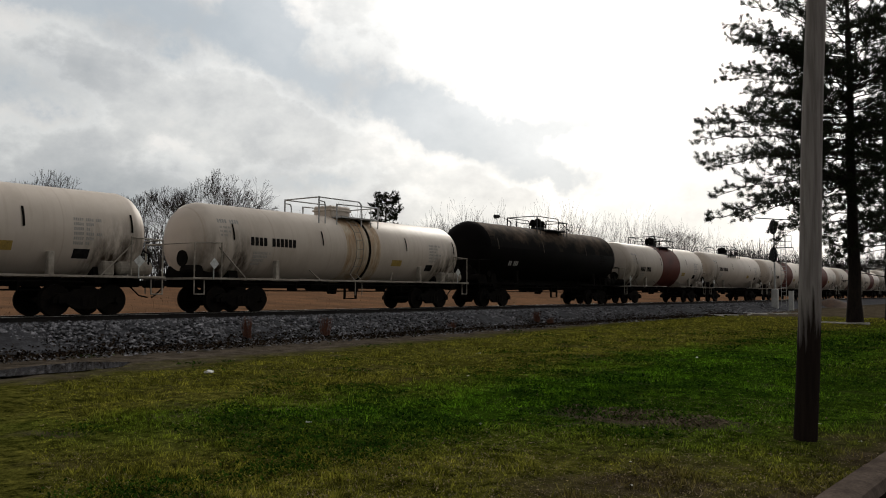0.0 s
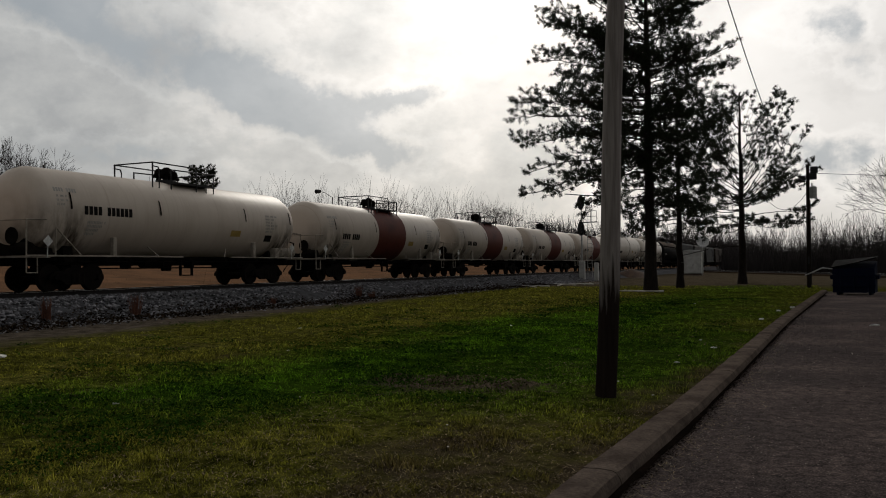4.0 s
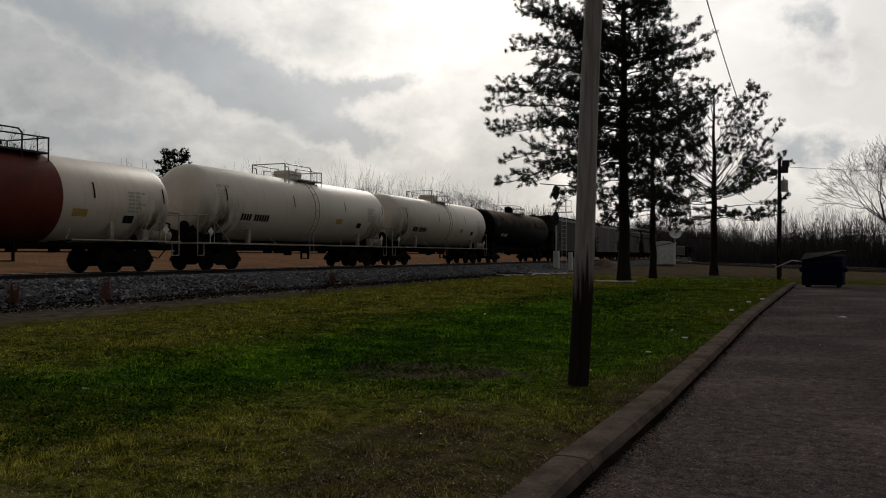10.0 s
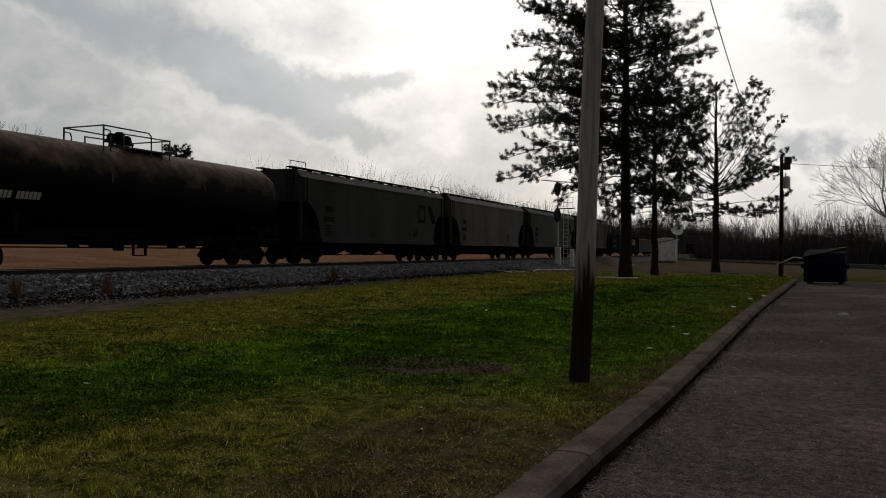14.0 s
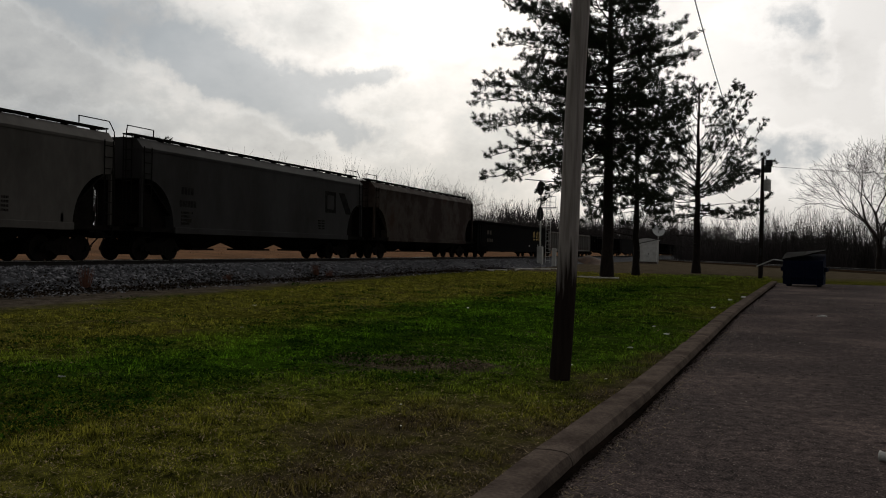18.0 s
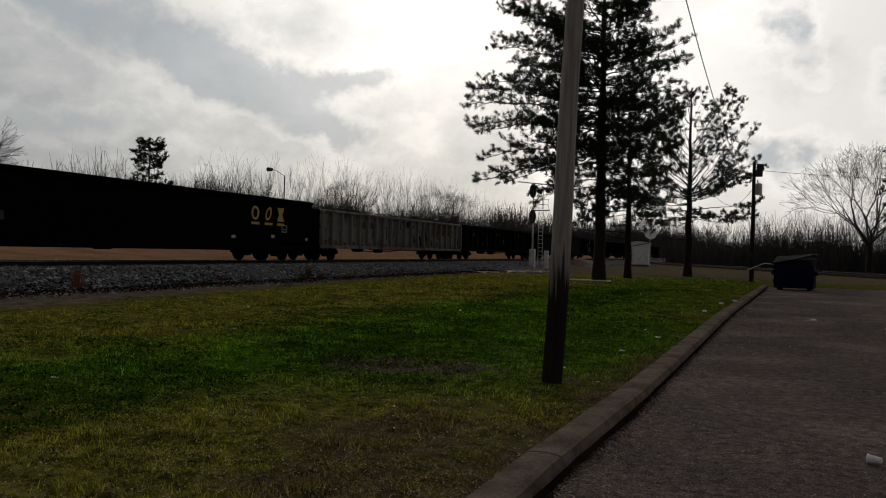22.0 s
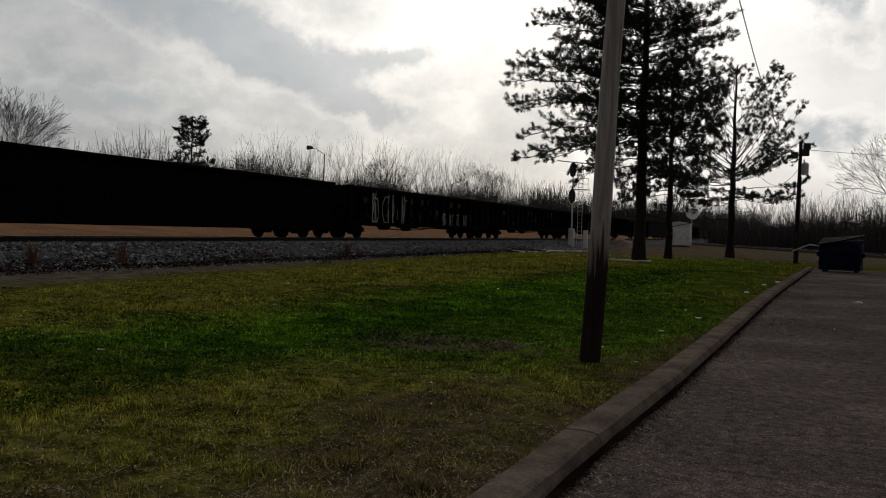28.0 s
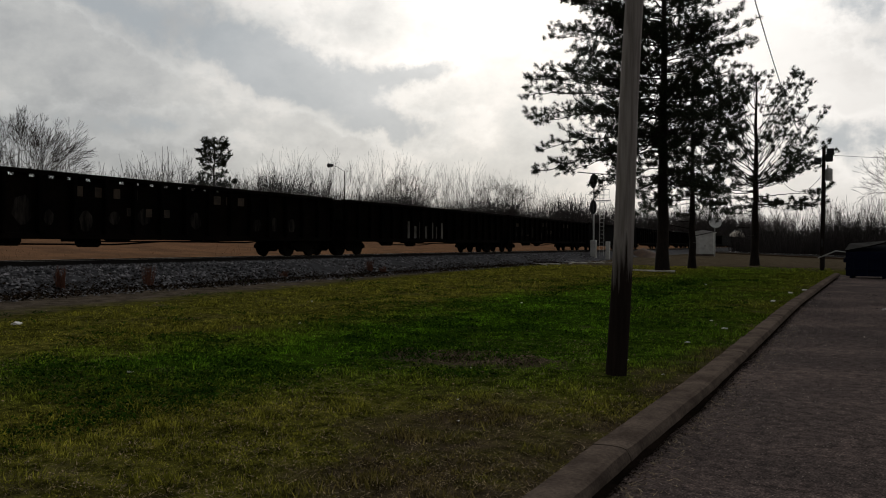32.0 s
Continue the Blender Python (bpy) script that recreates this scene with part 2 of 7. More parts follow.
M = {
    "rustband": mat("tank_red_band", (0.105, 0.021, 0.013), (0.065, 0.014, 0.010), 0.9, 0.6, bump=0.04, fine=8, grain=0.15, spec=0.12),
    "stain": mat("rust_stain", (0.32, 0.175, 0.075), (0.52, 0.43, 0.32), 1.6, 0.7, bump=0.05, fine=10, stretch=(1, 2.0, 0.3), thr=(0.35, 0.62)),
    "black": mat("black_car_paint", (0.0022, 0.002, 0.0019), (0.004, 0.0034, 0.003), 0.8, 0.9, bump=0.04, fine=9, spec=0.02, thr=(0.45, 0.75), grain=0.15),
    "blackdust": mat("dusty_black_tank_paint", (0.0025, 0.0022, 0.002), (0.005, 0.004, 0.0034), 0.5, 0.7, bump=0.03, fine=9, spec=0.04, grain=0.15),
    "sill": mat("soiled_cream_sill_paint", (0.34, 0.30, 0.25), (0.20, 0.17, 0.14), 1.5, 0.7, bump=0.04, fine=9, spec=0.2),
    "under": mat("grimy_underframe_steel", (0.006, 0.005, 0.0045), (0.011, 0.009, 0.007), 3, 0.95, bump=0.1, fine=20, spec=0.05),
    "wheel": mat("wheel_steel", (0.007, 0.006, 0.005), (0.013, 0.009, 0.007), 5, 0.85, metal=0.0, bump=0.05, fine=20, spec=0.08),
    "hopper": mat("grey_hopper_paint", (0.070, 0.063, 0.056), (0.030, 0.026, 0.022), 0.40, 0.75, bump=0.05, fine=7, spec=0.2, stretch=(1, 1, 0.4), grain=0.15),
    "hopperdark": mat("dark_grey_hopper_paint", (0.030, 0.029, 0.029), (0.015, 0.013, 0.012), 0.40, 0.8, bump=0.05, fine=7, spec=0.2, stretch=(1, 1, 0.4), grain=0.15),
    "hopperrust": mat("rusty_hopper_paint", (0.022, 0.011, 0.008), (0.055, 0.043, 0.035), 0.42, 0.85, bump=0.06, fine=7, spec=0.1, stretch=(1, 1.0, 0.8), thr=(0.46, 0.58), third=(0.038, 0.018, 0.011), grain=0.25),
    "gongrey": mat("weathered_grey_gondola_paint", (0.175, 0.165, 0.155), (0.075, 0.05, 0.036), 1.5, 0.9, bump=0.08, fine=9, spec=0.05, stretch=(1, 1, 0.5), thr=(0.47, 0.66)),
    "rusty": mat("rust_red_patch", (0.075, 0.042, 0.028), (0.13, 0.085, 0.058), 3, 0.9, bump=0.1, spec=0.1),
    "gonblack": mat("dirty_black_gondola_paint", (0.003, 0.0026, 0.0023), (0.007, 0.005, 0.004), 0.9, 0.95, bump=0.08, fine=9, spec=0.02),
    "load": mat("rusty_inside", (0.05, 0.03, 0.02), (0.09, 0.05, 0.03), 2, 0.95, bump=0.3, fine=14),
    "yellow": mat("yellow_marking_paint", (0.38, 0.25, 0.05), (0.30, 0.20, 0.05), 6, 0.7, bump=0.02),
    "gold": mat("gold_emblem_paint", (0.46, 0.29, 0.03), (0.33, 0.20, 0.03), 6, 0.6, bump=0.0),
    "ink": mat("black_stencil_paint", (0.014, 0.013, 0.013), (0.026, 0.024, 0.023), 6, 0.9, bump=0.0, spec=0.0),
    "greyink": mat("faded_grey_stencil_paint", (0.30, 0.29, 0.27), (0.38, 0.36, 0.33), 6, 0.7, bump=0.0),
    "palelet": mat("faded_white_marking_paint", (0.42, 0.41, 0.39), (0.25, 0.24, 0.22), 4, 0.7, bump=0.0),
    "dirtlet": mat("soiled_tan_marking_paint", (0.055, 0.036, 0.022), (0.014, 0.010, 0.007), 2.5, 0.85, bump=0.0),
    "wear": mat("worn_pale_scuff", (0.004, 0.0034, 0.003), (0.040, 0.034, 0.030), 2.2, 0.9, bump=0.0, spec=0.05, stretch=(1, 2.4, 0.5), thr=(0.40, 0.68)),
    "faded": mat("faded_orange_paint", (0.125, 0.06, 0.025), (0.07, 0.04, 0.025), 3, 0.85, bump=0.02, spec=0.1),
    "rustpanel": mat("rust_brown_panel_paint", (0.075, 0.036, 0.018), (0.045, 0.028, 0.02), 2.2, 0.85, bump=0.05, spec=0.1, thr=(0.42, 0.62)),
    "dirtpale": mat("soiled_pale_spray_paint", (0.20, 0.19, 0.17), (0.06, 0.05, 0.04), 3, 0.8, bump=0.0),
    "placard": mat("placard_white", (0.6, 0.6, 0.58), (0.4, 0.4, 0.38), 8, 0.5, bump=0.0),
    "rail": mat("rail_steel", (0.012, 0.009, 0.008), (0.008, 0.006, 0.005), 4, 0.85, metal=0.0, bump=0.05),
    "railtop": mat("worn_rail_head", (0.5, 0.48, 0.46), (0.38, 0.36, 0.34), 4, 0.28, metal=1.0, bump=0.02),
    "tie": mat("creosoted_tie_wood", (0.06, 0.045, 0.035), (0.10, 0.08, 0.065), 4, 0.9, bump=0.3, objrand=0.3),
    "ballast": mat("ballast_bed", (0.066, 0.066, 0.073), (0.03, 0.029, 0.032), 3.0, 0.98, bump=0.9, fine=14, spec=0.2),
    "stone": mat("ballast_stone", (0.18, 0.175, 0.185), (0.06, 0.06, 0.067), 3.0, 0.9, bump=0.1, fine=30, spec=0.3, island=0.9),
    "chip": mat("pale_stone_chip", (0.18, 0.155, 0.14), (0.08, 0.066, 0.06), 4, 1.0, bump=0.0, island=0.8, spec=0.2),
    "leaf": mat("dead_leaf", (0.25, 0.19, 0.11), (0.12, 0.08, 0.045), 3, 0.9, bump=0.0, island=0.6, spec=0.1),
    "mulch": mat("dark_leaf_mould", (0.016, 0.011, 0.008), (0.035, 0.024, 0.015), 3, 1.0, bump=0.0, island=0.5, spec=0.0),
    # near-black: the shade at the kerb foot is in this colour along with the mud
    "mud": mat("shaded_gutter_mud", (0.006, 0.0045, 0.0035), (0.013, 0.009, 0.007), 3, 1.0, bump=0.1, spec=0.0, island=0.3),
    "crumb": mat("bare_soil_crumb", (0.12, 0.09, 0.065), (0.05, 0.037, 0.026), 3, 1.0, bump=0.0, island=0.7, spec=0.0),
    "clover": mat("dark_clover", (0.026, 0.060, 0.006), (0.012, 0.030, 0.004), 2, 1.0, bump=0.0, island=0.6, spec=0.0),
    "brushdark": mat("dark_winter_brush_twigs", (0.045, 0.039, 0.038), (0.028, 0.025, 0.025), 0.3, 0.95, bump=0.0, spec=0.05, island=0.35),
    "kerb": mat("weathered_kerb_concrete", (0.128, 0.101, 0.084), (0.064, 0.050, 0.042), 2.4, 1.0, bump=0.5, fine=35, spec=0.0, objrand=0.15),
    "bark": mat("pine_bark", (0.022, 0.016, 0.013), (0.012, 0.009, 0.008), 5, 0.95, bump=0.8, fine=18, stretch=(1, 1, 0.3), spec=0.1),
    "needle": mat("pine_needles", (0.018, 0.024, 0.010), (0.011, 0.016, 0.008), 0.8, 0.8, bump=0.0, island=0.45, spec=0.08),
    "twig": mat("bare_twigs", (0.055, 0.047, 0.043), (0.036, 0.031, 0.029), 0.6, 0.95, bump=0.0, spec=0.1, island=0.25),
    # twigs lightened: the haze of distance is painted into this colour
    "brush": mat("hazed_brush_twigs", (0.085, 0.074, 0.069), (0.055, 0.049, 0.047), 0.3, 0.95, bump=0.0, spec=0.1, island=0.35),
    "dark_metal": mat("dark_signal_metal", (0.015, 0.015, 0.016), (0.025, 0.025, 0.026), 5, 0.6, metal=0.3, bump=0.03),
    "silver": mat("aluminium_paint", (0.48, 0.48, 0.47), (0.36, 0.35, 0.34), 3, 0.5, metal=0.3, bump=0.03),
    "case": mat("pale_signal_case_paint", (0.52, 0.52, 0.50), (0.40, 0.39, 0.37), 1.5, 0.55, bump=0.03),
    "bin": mat("dark_blue_bin_paint", (0.004, 0.006, 0.019), (0.006, 0.008, 0.020), 2, 0.9, bump=0.06, spec=0.03),
    "binlid": mat("black_plastic_lid", (0.004, 0.004, 0.0045), (0.007, 0.007, 0.007), 2, 0.9, bump=0.05, spec=0.03),
    "galv": mat("galvanised_steel", (0.42, 0.42, 0.42), (0.32, 0.32, 0.31), 4, 0.45, metal=0.5, bump=0.03),
    "wire": mat("black_cable", (0.02, 0.02, 0.02), (0.03, 0.03, 0.03), 4, 0.7, bump=0.0),
    "litter": mat("white_litter", (0.62, 0.61, 0.58), (0.45, 0.44, 0.42), 12, 0.8, bump=0.05, objrand=0.2),
    "deadwood": mat("bleached_dead_wood", (0.62, 0.58, 0.55), (0.42, 0.38, 0.35), 8, 0.9, bump=0.3),
    "sedge": mat("dry_orange_sedge", (0.19, 0.105, 0.06), (0.125, 0.074, 0.046), 0.25, 0.95, bump=0.0, island=0.35, spec=0.1),
    "weed": mat("dead_red_weed", (0.14, 0.062, 0.042), (0.085, 0.042, 0.03), 4, 0.95, bump=0.0, island=0.3, spec=0.1),
}


class Nodes:
    """Shortcuts for a material's node tree."""

    def __init__(self, name, rough=0.95, spec=0.08):
        self.ma = bpy.data.materials.new(name)
        self.ma.use_nodes = True
        nt = self.ma.node_tree
        self.N, self.L = nt.nodes.new, nt.links.new
        self.bs, self.out = nt.nodes["Principled BSDF"], nt.nodes["Material Output"]
        self.bs.inputs["Roughness"].default_value, self.bs.inputs["Specular IOR Level"].default_value = rough, spec
        self.tc = self.N("ShaderNodeTexCoord")
        sep = self.N("ShaderNodeSeparateXYZ")
        self.L(self.tc.outputs["Object"], sep.inputs[0])
        self.x, self.y = sep.outputs[0], sep.outputs[1]

    def put(self, node, k, v):
        if isinstance(v, (int, float)):
            node.inputs[k].default_value = v
        elif isinstance(v, tuple):
            node.inputs[k].default_value = (*v, 1)
        else:
            self.L(v, node.inputs[k])

    def noise(self, s, d=5.0, r=0.6):
        n = self.N("ShaderNodeTexNoise")
        n.inputs["Scale"].default_value, n.inputs["Detail"].default_value, n.inputs["Roughness"].default_value = s, d, r
        self.L(self.tc.outputs["Object"], n.inputs["Vector"])
        return n.outputs[0]

    def ramp(self, v, stops):
        r = self.N("ShaderNodeValToRGB")
        e = r.color_ramp.elements
        e[0].position, e[0].color = stops[0][0], (*stops[0][1], 1)
        e[1].position, e[1].color = stops[-1][0], (*stops[-1][1], 1)
        for p, c in stops[1:-1]:
            q = e.new(p)
            q.color = (*c, 1)
        self.L(v, r.inputs[0])
        return r.outputs[0]

    def mix(self, f, a, b, mode="MIX"):
        m = self.N("ShaderNodeMix")
        m.data_type, m.blend_type = "RGBA", mode
        for k, v in ((0, f), (6, a), (7, b)):
            self.put(m, k, v)
        return m.outputs[2]

    def math(self, op, a, b=0.0, clamp=False):
        n = self.N("ShaderNodeMath")
        n.operation, n.use_clamp = op, clamp
        self.put(n, 0, a)
        self.put(n, 1, b)
        return n.outputs[0]

    def lawn(self, green, olive, straw):
        """Lush green along a belt, olive towards the track, straw near the kerb and in patches."""
        m = self.math
        belt = m("ADD", m("ADD", self.x, 7.6), m("MULTIPLY", self.y, -0.045))
        belt = m("ADD", belt, m("MULTIPLY", m("SUBTRACT", self.noise(0.30, 6.0), 0.5), 9.0))
        lush = m("SUBTRACT", 1.25, m("DIVIDE", m("MAXIMUM", m("MULTIPLY", belt, 0.42), m("MULTIPLY", belt, -1.0)), 2.5), True)
        away = m("MULTIPLY", m("SUBTRACT", self.y, 22.0), 0.045, True)
        lush = m("MULTIPLY", lush, m("SUBTRACT", 1.0, m("MULTIPLY", away, 0.4)))
        lush = m("MULTIPLY", lush, m("DIVIDE", m("SUBTRACT", m("SUBTRACT", self.y, m("MULTIPLY", self.x, 0.6)), 9.0), 3.5, True))
        trodden = m("MULTIPLY", m("SUBTRACT", 1.25, m("DIVIDE", self.y, 11.0), True), m("SUBTRACT", 2.3, m("ABSOLUTE", m("MULTIPLY", m("ADD", self.x, 1.6), 0.85)), True))
        strip = m("MULTIPLY", m("MULTIPLY", m("ADD", m("SUBTRACT", self.x, m("MULTIPLY", self.y, 0.05)), 3.1), 0.9, True), m("DIVIDE", m("SUBTRACT", 18.0, self.y), 6.0, True))
        trodden = m("MAXIMUM", trodden, strip)
        dry = m("ADD", m("MULTIPLY", m("SUBTRACT", self.noise(0.55, 7.0, 0.68), 0.56), 5.5), m("MULTIPLY", trodden, 1.15), True)
        col = self.mix(lush, olive, green)
        # a ragged patch of darker green between the pole and the bare patch
        cx, cy = m("DIVIDE", m("ADD", self.x, 3.6), 3.2), m("DIVIDE", m("SUBTRACT", self.y, 14.5), 6.5)
        clover = m("SUBTRACT", m("ADD", 1.3, m("MULTIPLY", m("SUBTRACT", self.noise(0.7), 0.5), 1.6)), m("ADD", m("MULTIPLY", cx, cx), m("MULTIPLY", cy, cy)), True)
        col = self.mix(m("MULTIPLY", clover, 0.8), col, self.mix(0.5, green, (0.012, 0.030, 0.004)))
        broad = self.ramp(self.noise(0.8, 5.0, 0.62), [(0.38, (0.62, 0.64, 0.55)), (0.6, (1.15, 1.14, 1.1))])
        mott = self.ramp(self.noise(4.6, 8.0, 0.82), [(0.40, (0.14, 0.17, 0.15)), (0.53, (1.1, 1.1, 1.05)), (0.68, (2.3, 2.15, 1.9))])
        col = self.mix(0.8, self.mix(0.9, col, mott, "MULTIPLY"), broad, "MULTIPLY")
        ground = self.mix(0.85, straw, self.ramp(self.noise(3.6, 6.0, 0.75), [(0.38, (0.30, 0.29, 0.27)), (0.62, (1.3, 1.28, 1.2))]), "MULTIPLY")
        return self.mix(m("MULTIPLY", dry, m("SUBTRACT", 1.0, m("MULTIPLY", lush, 0.75))), col, ground)


def ground_material():
    """Soil under the lawn, trodden dirt along the track, dry grass beyond."""
    g = Nodes("lawn_and_soil", 0.98, 0.0)
    m = g.math
    turf = g.lawn((0.028, 0.055, 0.006), (0.068, 0.066, 0.015), (0.054, 0.042, 0.027))
    soil = g.ramp(g.noise(1.3), [(0.35, (0.055, 0.042, 0.028)), (0.65, (0.10, 0.080, 0.058))])
    grey = g.ramp(g.noise(1.7, 8.0, 0.75), [(0.38, (0.030, 0.025, 0.019)), (0.62, (0.105, 0.086, 0.068))])
    dry = g.ramp(g.noise(0.5), [(0.35, (0.185, 0.102, 0.058)), (0.65, (0.115, 0.068, 0.042))])
    edge = m("MULTIPLY", m("SUBTRACT", g.noise(0.5), 0.5), 3.5)
    sx = m("ADD", g.x, edge)
    dirt = m("MULTIPLY", m("SUBTRACT", m("ADD", -14.0, m("MULTIPLY", g.y, -0.11)), sx), 0.7, True)
    field = m("MULTIPLY", m("SUBTRACT", -26.5, sx), 0.5, True)
    bare = g.ramp(g.noise(0.9, 7.0), [(0.60, (0, 0, 0)), (0.72, (0.6, 0.6, 0.6))])
    px, py = m("DIVIDE", m("ADD", g.x, 4.45), 1.3), m("DIVIDE", m("SUBTRACT", g.y, 10.05), 0.75)
    patch = m("SUBTRACT", m("ADD", 1.5, m("MULTIPLY", m("SUBTRACT", g.noise(2.0), 0.5), 2.5)), m("ADD", m("MULTIPLY", px, px), m("MULTIPLY", py, py)), True)
    col = g.mix(bare, turf, soil)
    col = g.mix(patch, col, soil)
    far = m("MULTIPLY", m("SUBTRACT", g.y, 54.0), 0.10, True)
    col = g.mix(far, col, g.ramp(g.noise(0.8, 7.0, 0.7), [(0.36, (0.040, 0.033, 0.022)), (0.64, (0.092, 0.073, 0.050))]))
    col = g.mix(dirt, col, grey)
    col = g.mix(field, col, dry)
    fine = g.ramp(g.noise(38.0, 4.0), [(0.3, (0.45, 0.45, 0.45)), (0.7, (1.4, 1.4, 1.4))])
    g.L(g.mix(0.75, col, fine, "MULTIPLY"), g.bs.inputs["Base Color"])
    b = g.N("ShaderNodeBump")
    b.inputs["Strength"].default_value, b.inputs["Distance"].default_value = 0.8, 0.03
    g.L(g.noise(24.0, 6.0), b.inputs["Height"])
    g.L(b.outputs[0], g.bs.inputs["Normal"])
    return g.ma


def grass_material():
    g = Nodes("lawn_blades", 0.95, 0.0)
    col = g.lawn((0.066, 0.140, 0.013), (0.128, 0.122, 0.030), (0.082, 0.064, 0.040))
    hsv = g.N("ShaderNodeHueSaturation")
    mr = g.N("ShaderNodeMapRange")
    mr.inputs[3].default_value, mr.inputs[4].default_value = 0.25, 1.75
    g.L(g.N("ShaderNodeNewGeometry").outputs["Random Per Island"], mr.inputs[0])
    g.L(mr.outputs[0], hsv.inputs["Value"])
    g.L(col, hsv.inputs["Color"])
    g.L(hsv.outputs[0], g.bs.inputs["Base Color"])
    tr, ms = g.N("ShaderNodeBsdfTranslucent"), g.N("ShaderNodeMixShader")
    g.L(g.mix(1.0, hsv.outputs[0], (1.5, 1.55, 0.8), "MULTIPLY"), tr.inputs[0])
    ms.inputs[0].default_value = 0.45
    g.L(g.bs.outputs[0], ms.inputs[1])
    g.L(tr.outputs[0], ms.inputs[2])
    g.L(ms.outputs[0], g.out.inputs[0])
    return g.ma


def asphalt_material():
    """Old asphalt: pale chips in dark binder, broad worn patches, fine cracks."""
    g = Nodes("worn_asphalt", 1.0, 0.02)
    broad = g.ramp(g.noise(0.35, 6.0), [(0.35, (0.050, 0.0405, 0.039)), (0.5, (0.071, 0.0555, 0.053)), (0.66, (0.120, 0.092, 0.085))])
    chips = g.mix(1.0, g.ramp(g.noise(62.0, 3.0, 0.6), [(0.40, (0.5, 0.5, 0.5)), (0.56, (1.0, 1.0, 1.0)), (0.68, (1.9, 1.82, 1.75))]), g.ramp(g.noise(9.0, 5.0, 0.7), [(0.38, (0.6, 0.6, 0.6)), (0.62, (1.35, 1.32, 1.3))]), "MULTIPLY")
    col = g.mix(1.0, broad, chips, "MULTIPLY")
    vor = g.N("ShaderNodeTexVoronoi")
    vor.feature = "DISTANCE_TO_EDGE"
    vor.inputs["Scale"].default_value = 0.42
    warp = g.N("ShaderNodeVectorMath")
    warp.operation = "ADD"
    nz = g.N("ShaderNodeTexNoise")
    nz.inputs["Scale"].default_value, nz.inputs["Detail"].default_value = 1.6, 6.0
    g.L(g.tc.outputs["Object"], nz.inputs["Vector"])
    g.L(g.tc.outputs["Object"], warp.inputs[0])
    g.L(nz.outputs["Color"], warp.inputs[1])
    g.L(warp.outputs[0], vor.inputs["Vector"])
    crack = g.ramp(vor.outputs["Distance"], [(0.0, (0.35, 0.35, 0.35)), (0.006, (1, 1, 1))])
    g.L(g.mix(0.8, col, crack, "MULTIPLY"), g.bs.inputs["Base Color"])
    b = g.N("ShaderNodeBump")
    b.inputs["Strength"].default_value, b.inputs["Distance"].default_value = 0.7, 0.01
    g.L(g.noise(95.0, 3.0), b.inputs["Height"])
    g.L(b.outputs[0], g.bs.inputs["Normal"])
    return g.ma


M["ground"], M["grass"], M["asphalt"] = ground_material(), grass_material(), asphalt_material()


def dust_material():
    """Brown dust settled on the upper shell of a black tank, thinning out raggedly down its side."""
    g = Nodes("brown_dust_on_black", 0.85, 0.06)
    sep = g.N("ShaderNodeSeparateXYZ")
    g.L(g.tc.outputs["Object"], sep.inputs[0])
    f = g.math("ADD", g.math("MULTIPLY", g.math("SUBTRACT", sep.outputs[2], 3.15), 0.8), g.math("MULTIPLY", g.math("SUBTRACT", g.noise(0.9, 7.0, 0.65), 0.5), 2.2), True)
    dust = g.ramp(g.noise(2.5, 5.0), [(0.35, (0.055, 0.037, 0.024)), (0.65, (0.13, 0.088, 0.056))])
    g.L(g.mix(f, (0.0045, 0.004, 0.0036), dust), g.bs.inputs["Base Color"])
    return g.ma


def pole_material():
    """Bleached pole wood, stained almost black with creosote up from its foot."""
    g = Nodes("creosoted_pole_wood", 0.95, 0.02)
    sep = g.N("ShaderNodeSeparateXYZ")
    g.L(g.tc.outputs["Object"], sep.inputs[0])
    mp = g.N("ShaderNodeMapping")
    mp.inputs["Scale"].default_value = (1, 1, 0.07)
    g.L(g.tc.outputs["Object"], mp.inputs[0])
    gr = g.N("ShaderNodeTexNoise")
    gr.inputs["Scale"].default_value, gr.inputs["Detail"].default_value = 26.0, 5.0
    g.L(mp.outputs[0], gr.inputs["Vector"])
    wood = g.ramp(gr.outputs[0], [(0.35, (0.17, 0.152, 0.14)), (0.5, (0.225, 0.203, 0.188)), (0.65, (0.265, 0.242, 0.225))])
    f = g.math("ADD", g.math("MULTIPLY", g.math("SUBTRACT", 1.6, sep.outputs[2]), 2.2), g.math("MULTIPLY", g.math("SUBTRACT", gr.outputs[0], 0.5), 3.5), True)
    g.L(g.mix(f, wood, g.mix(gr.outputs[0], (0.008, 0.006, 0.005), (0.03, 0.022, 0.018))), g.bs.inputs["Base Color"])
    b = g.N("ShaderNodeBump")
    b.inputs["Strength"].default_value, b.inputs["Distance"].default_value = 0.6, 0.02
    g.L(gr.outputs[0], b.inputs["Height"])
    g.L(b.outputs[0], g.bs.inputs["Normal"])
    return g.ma




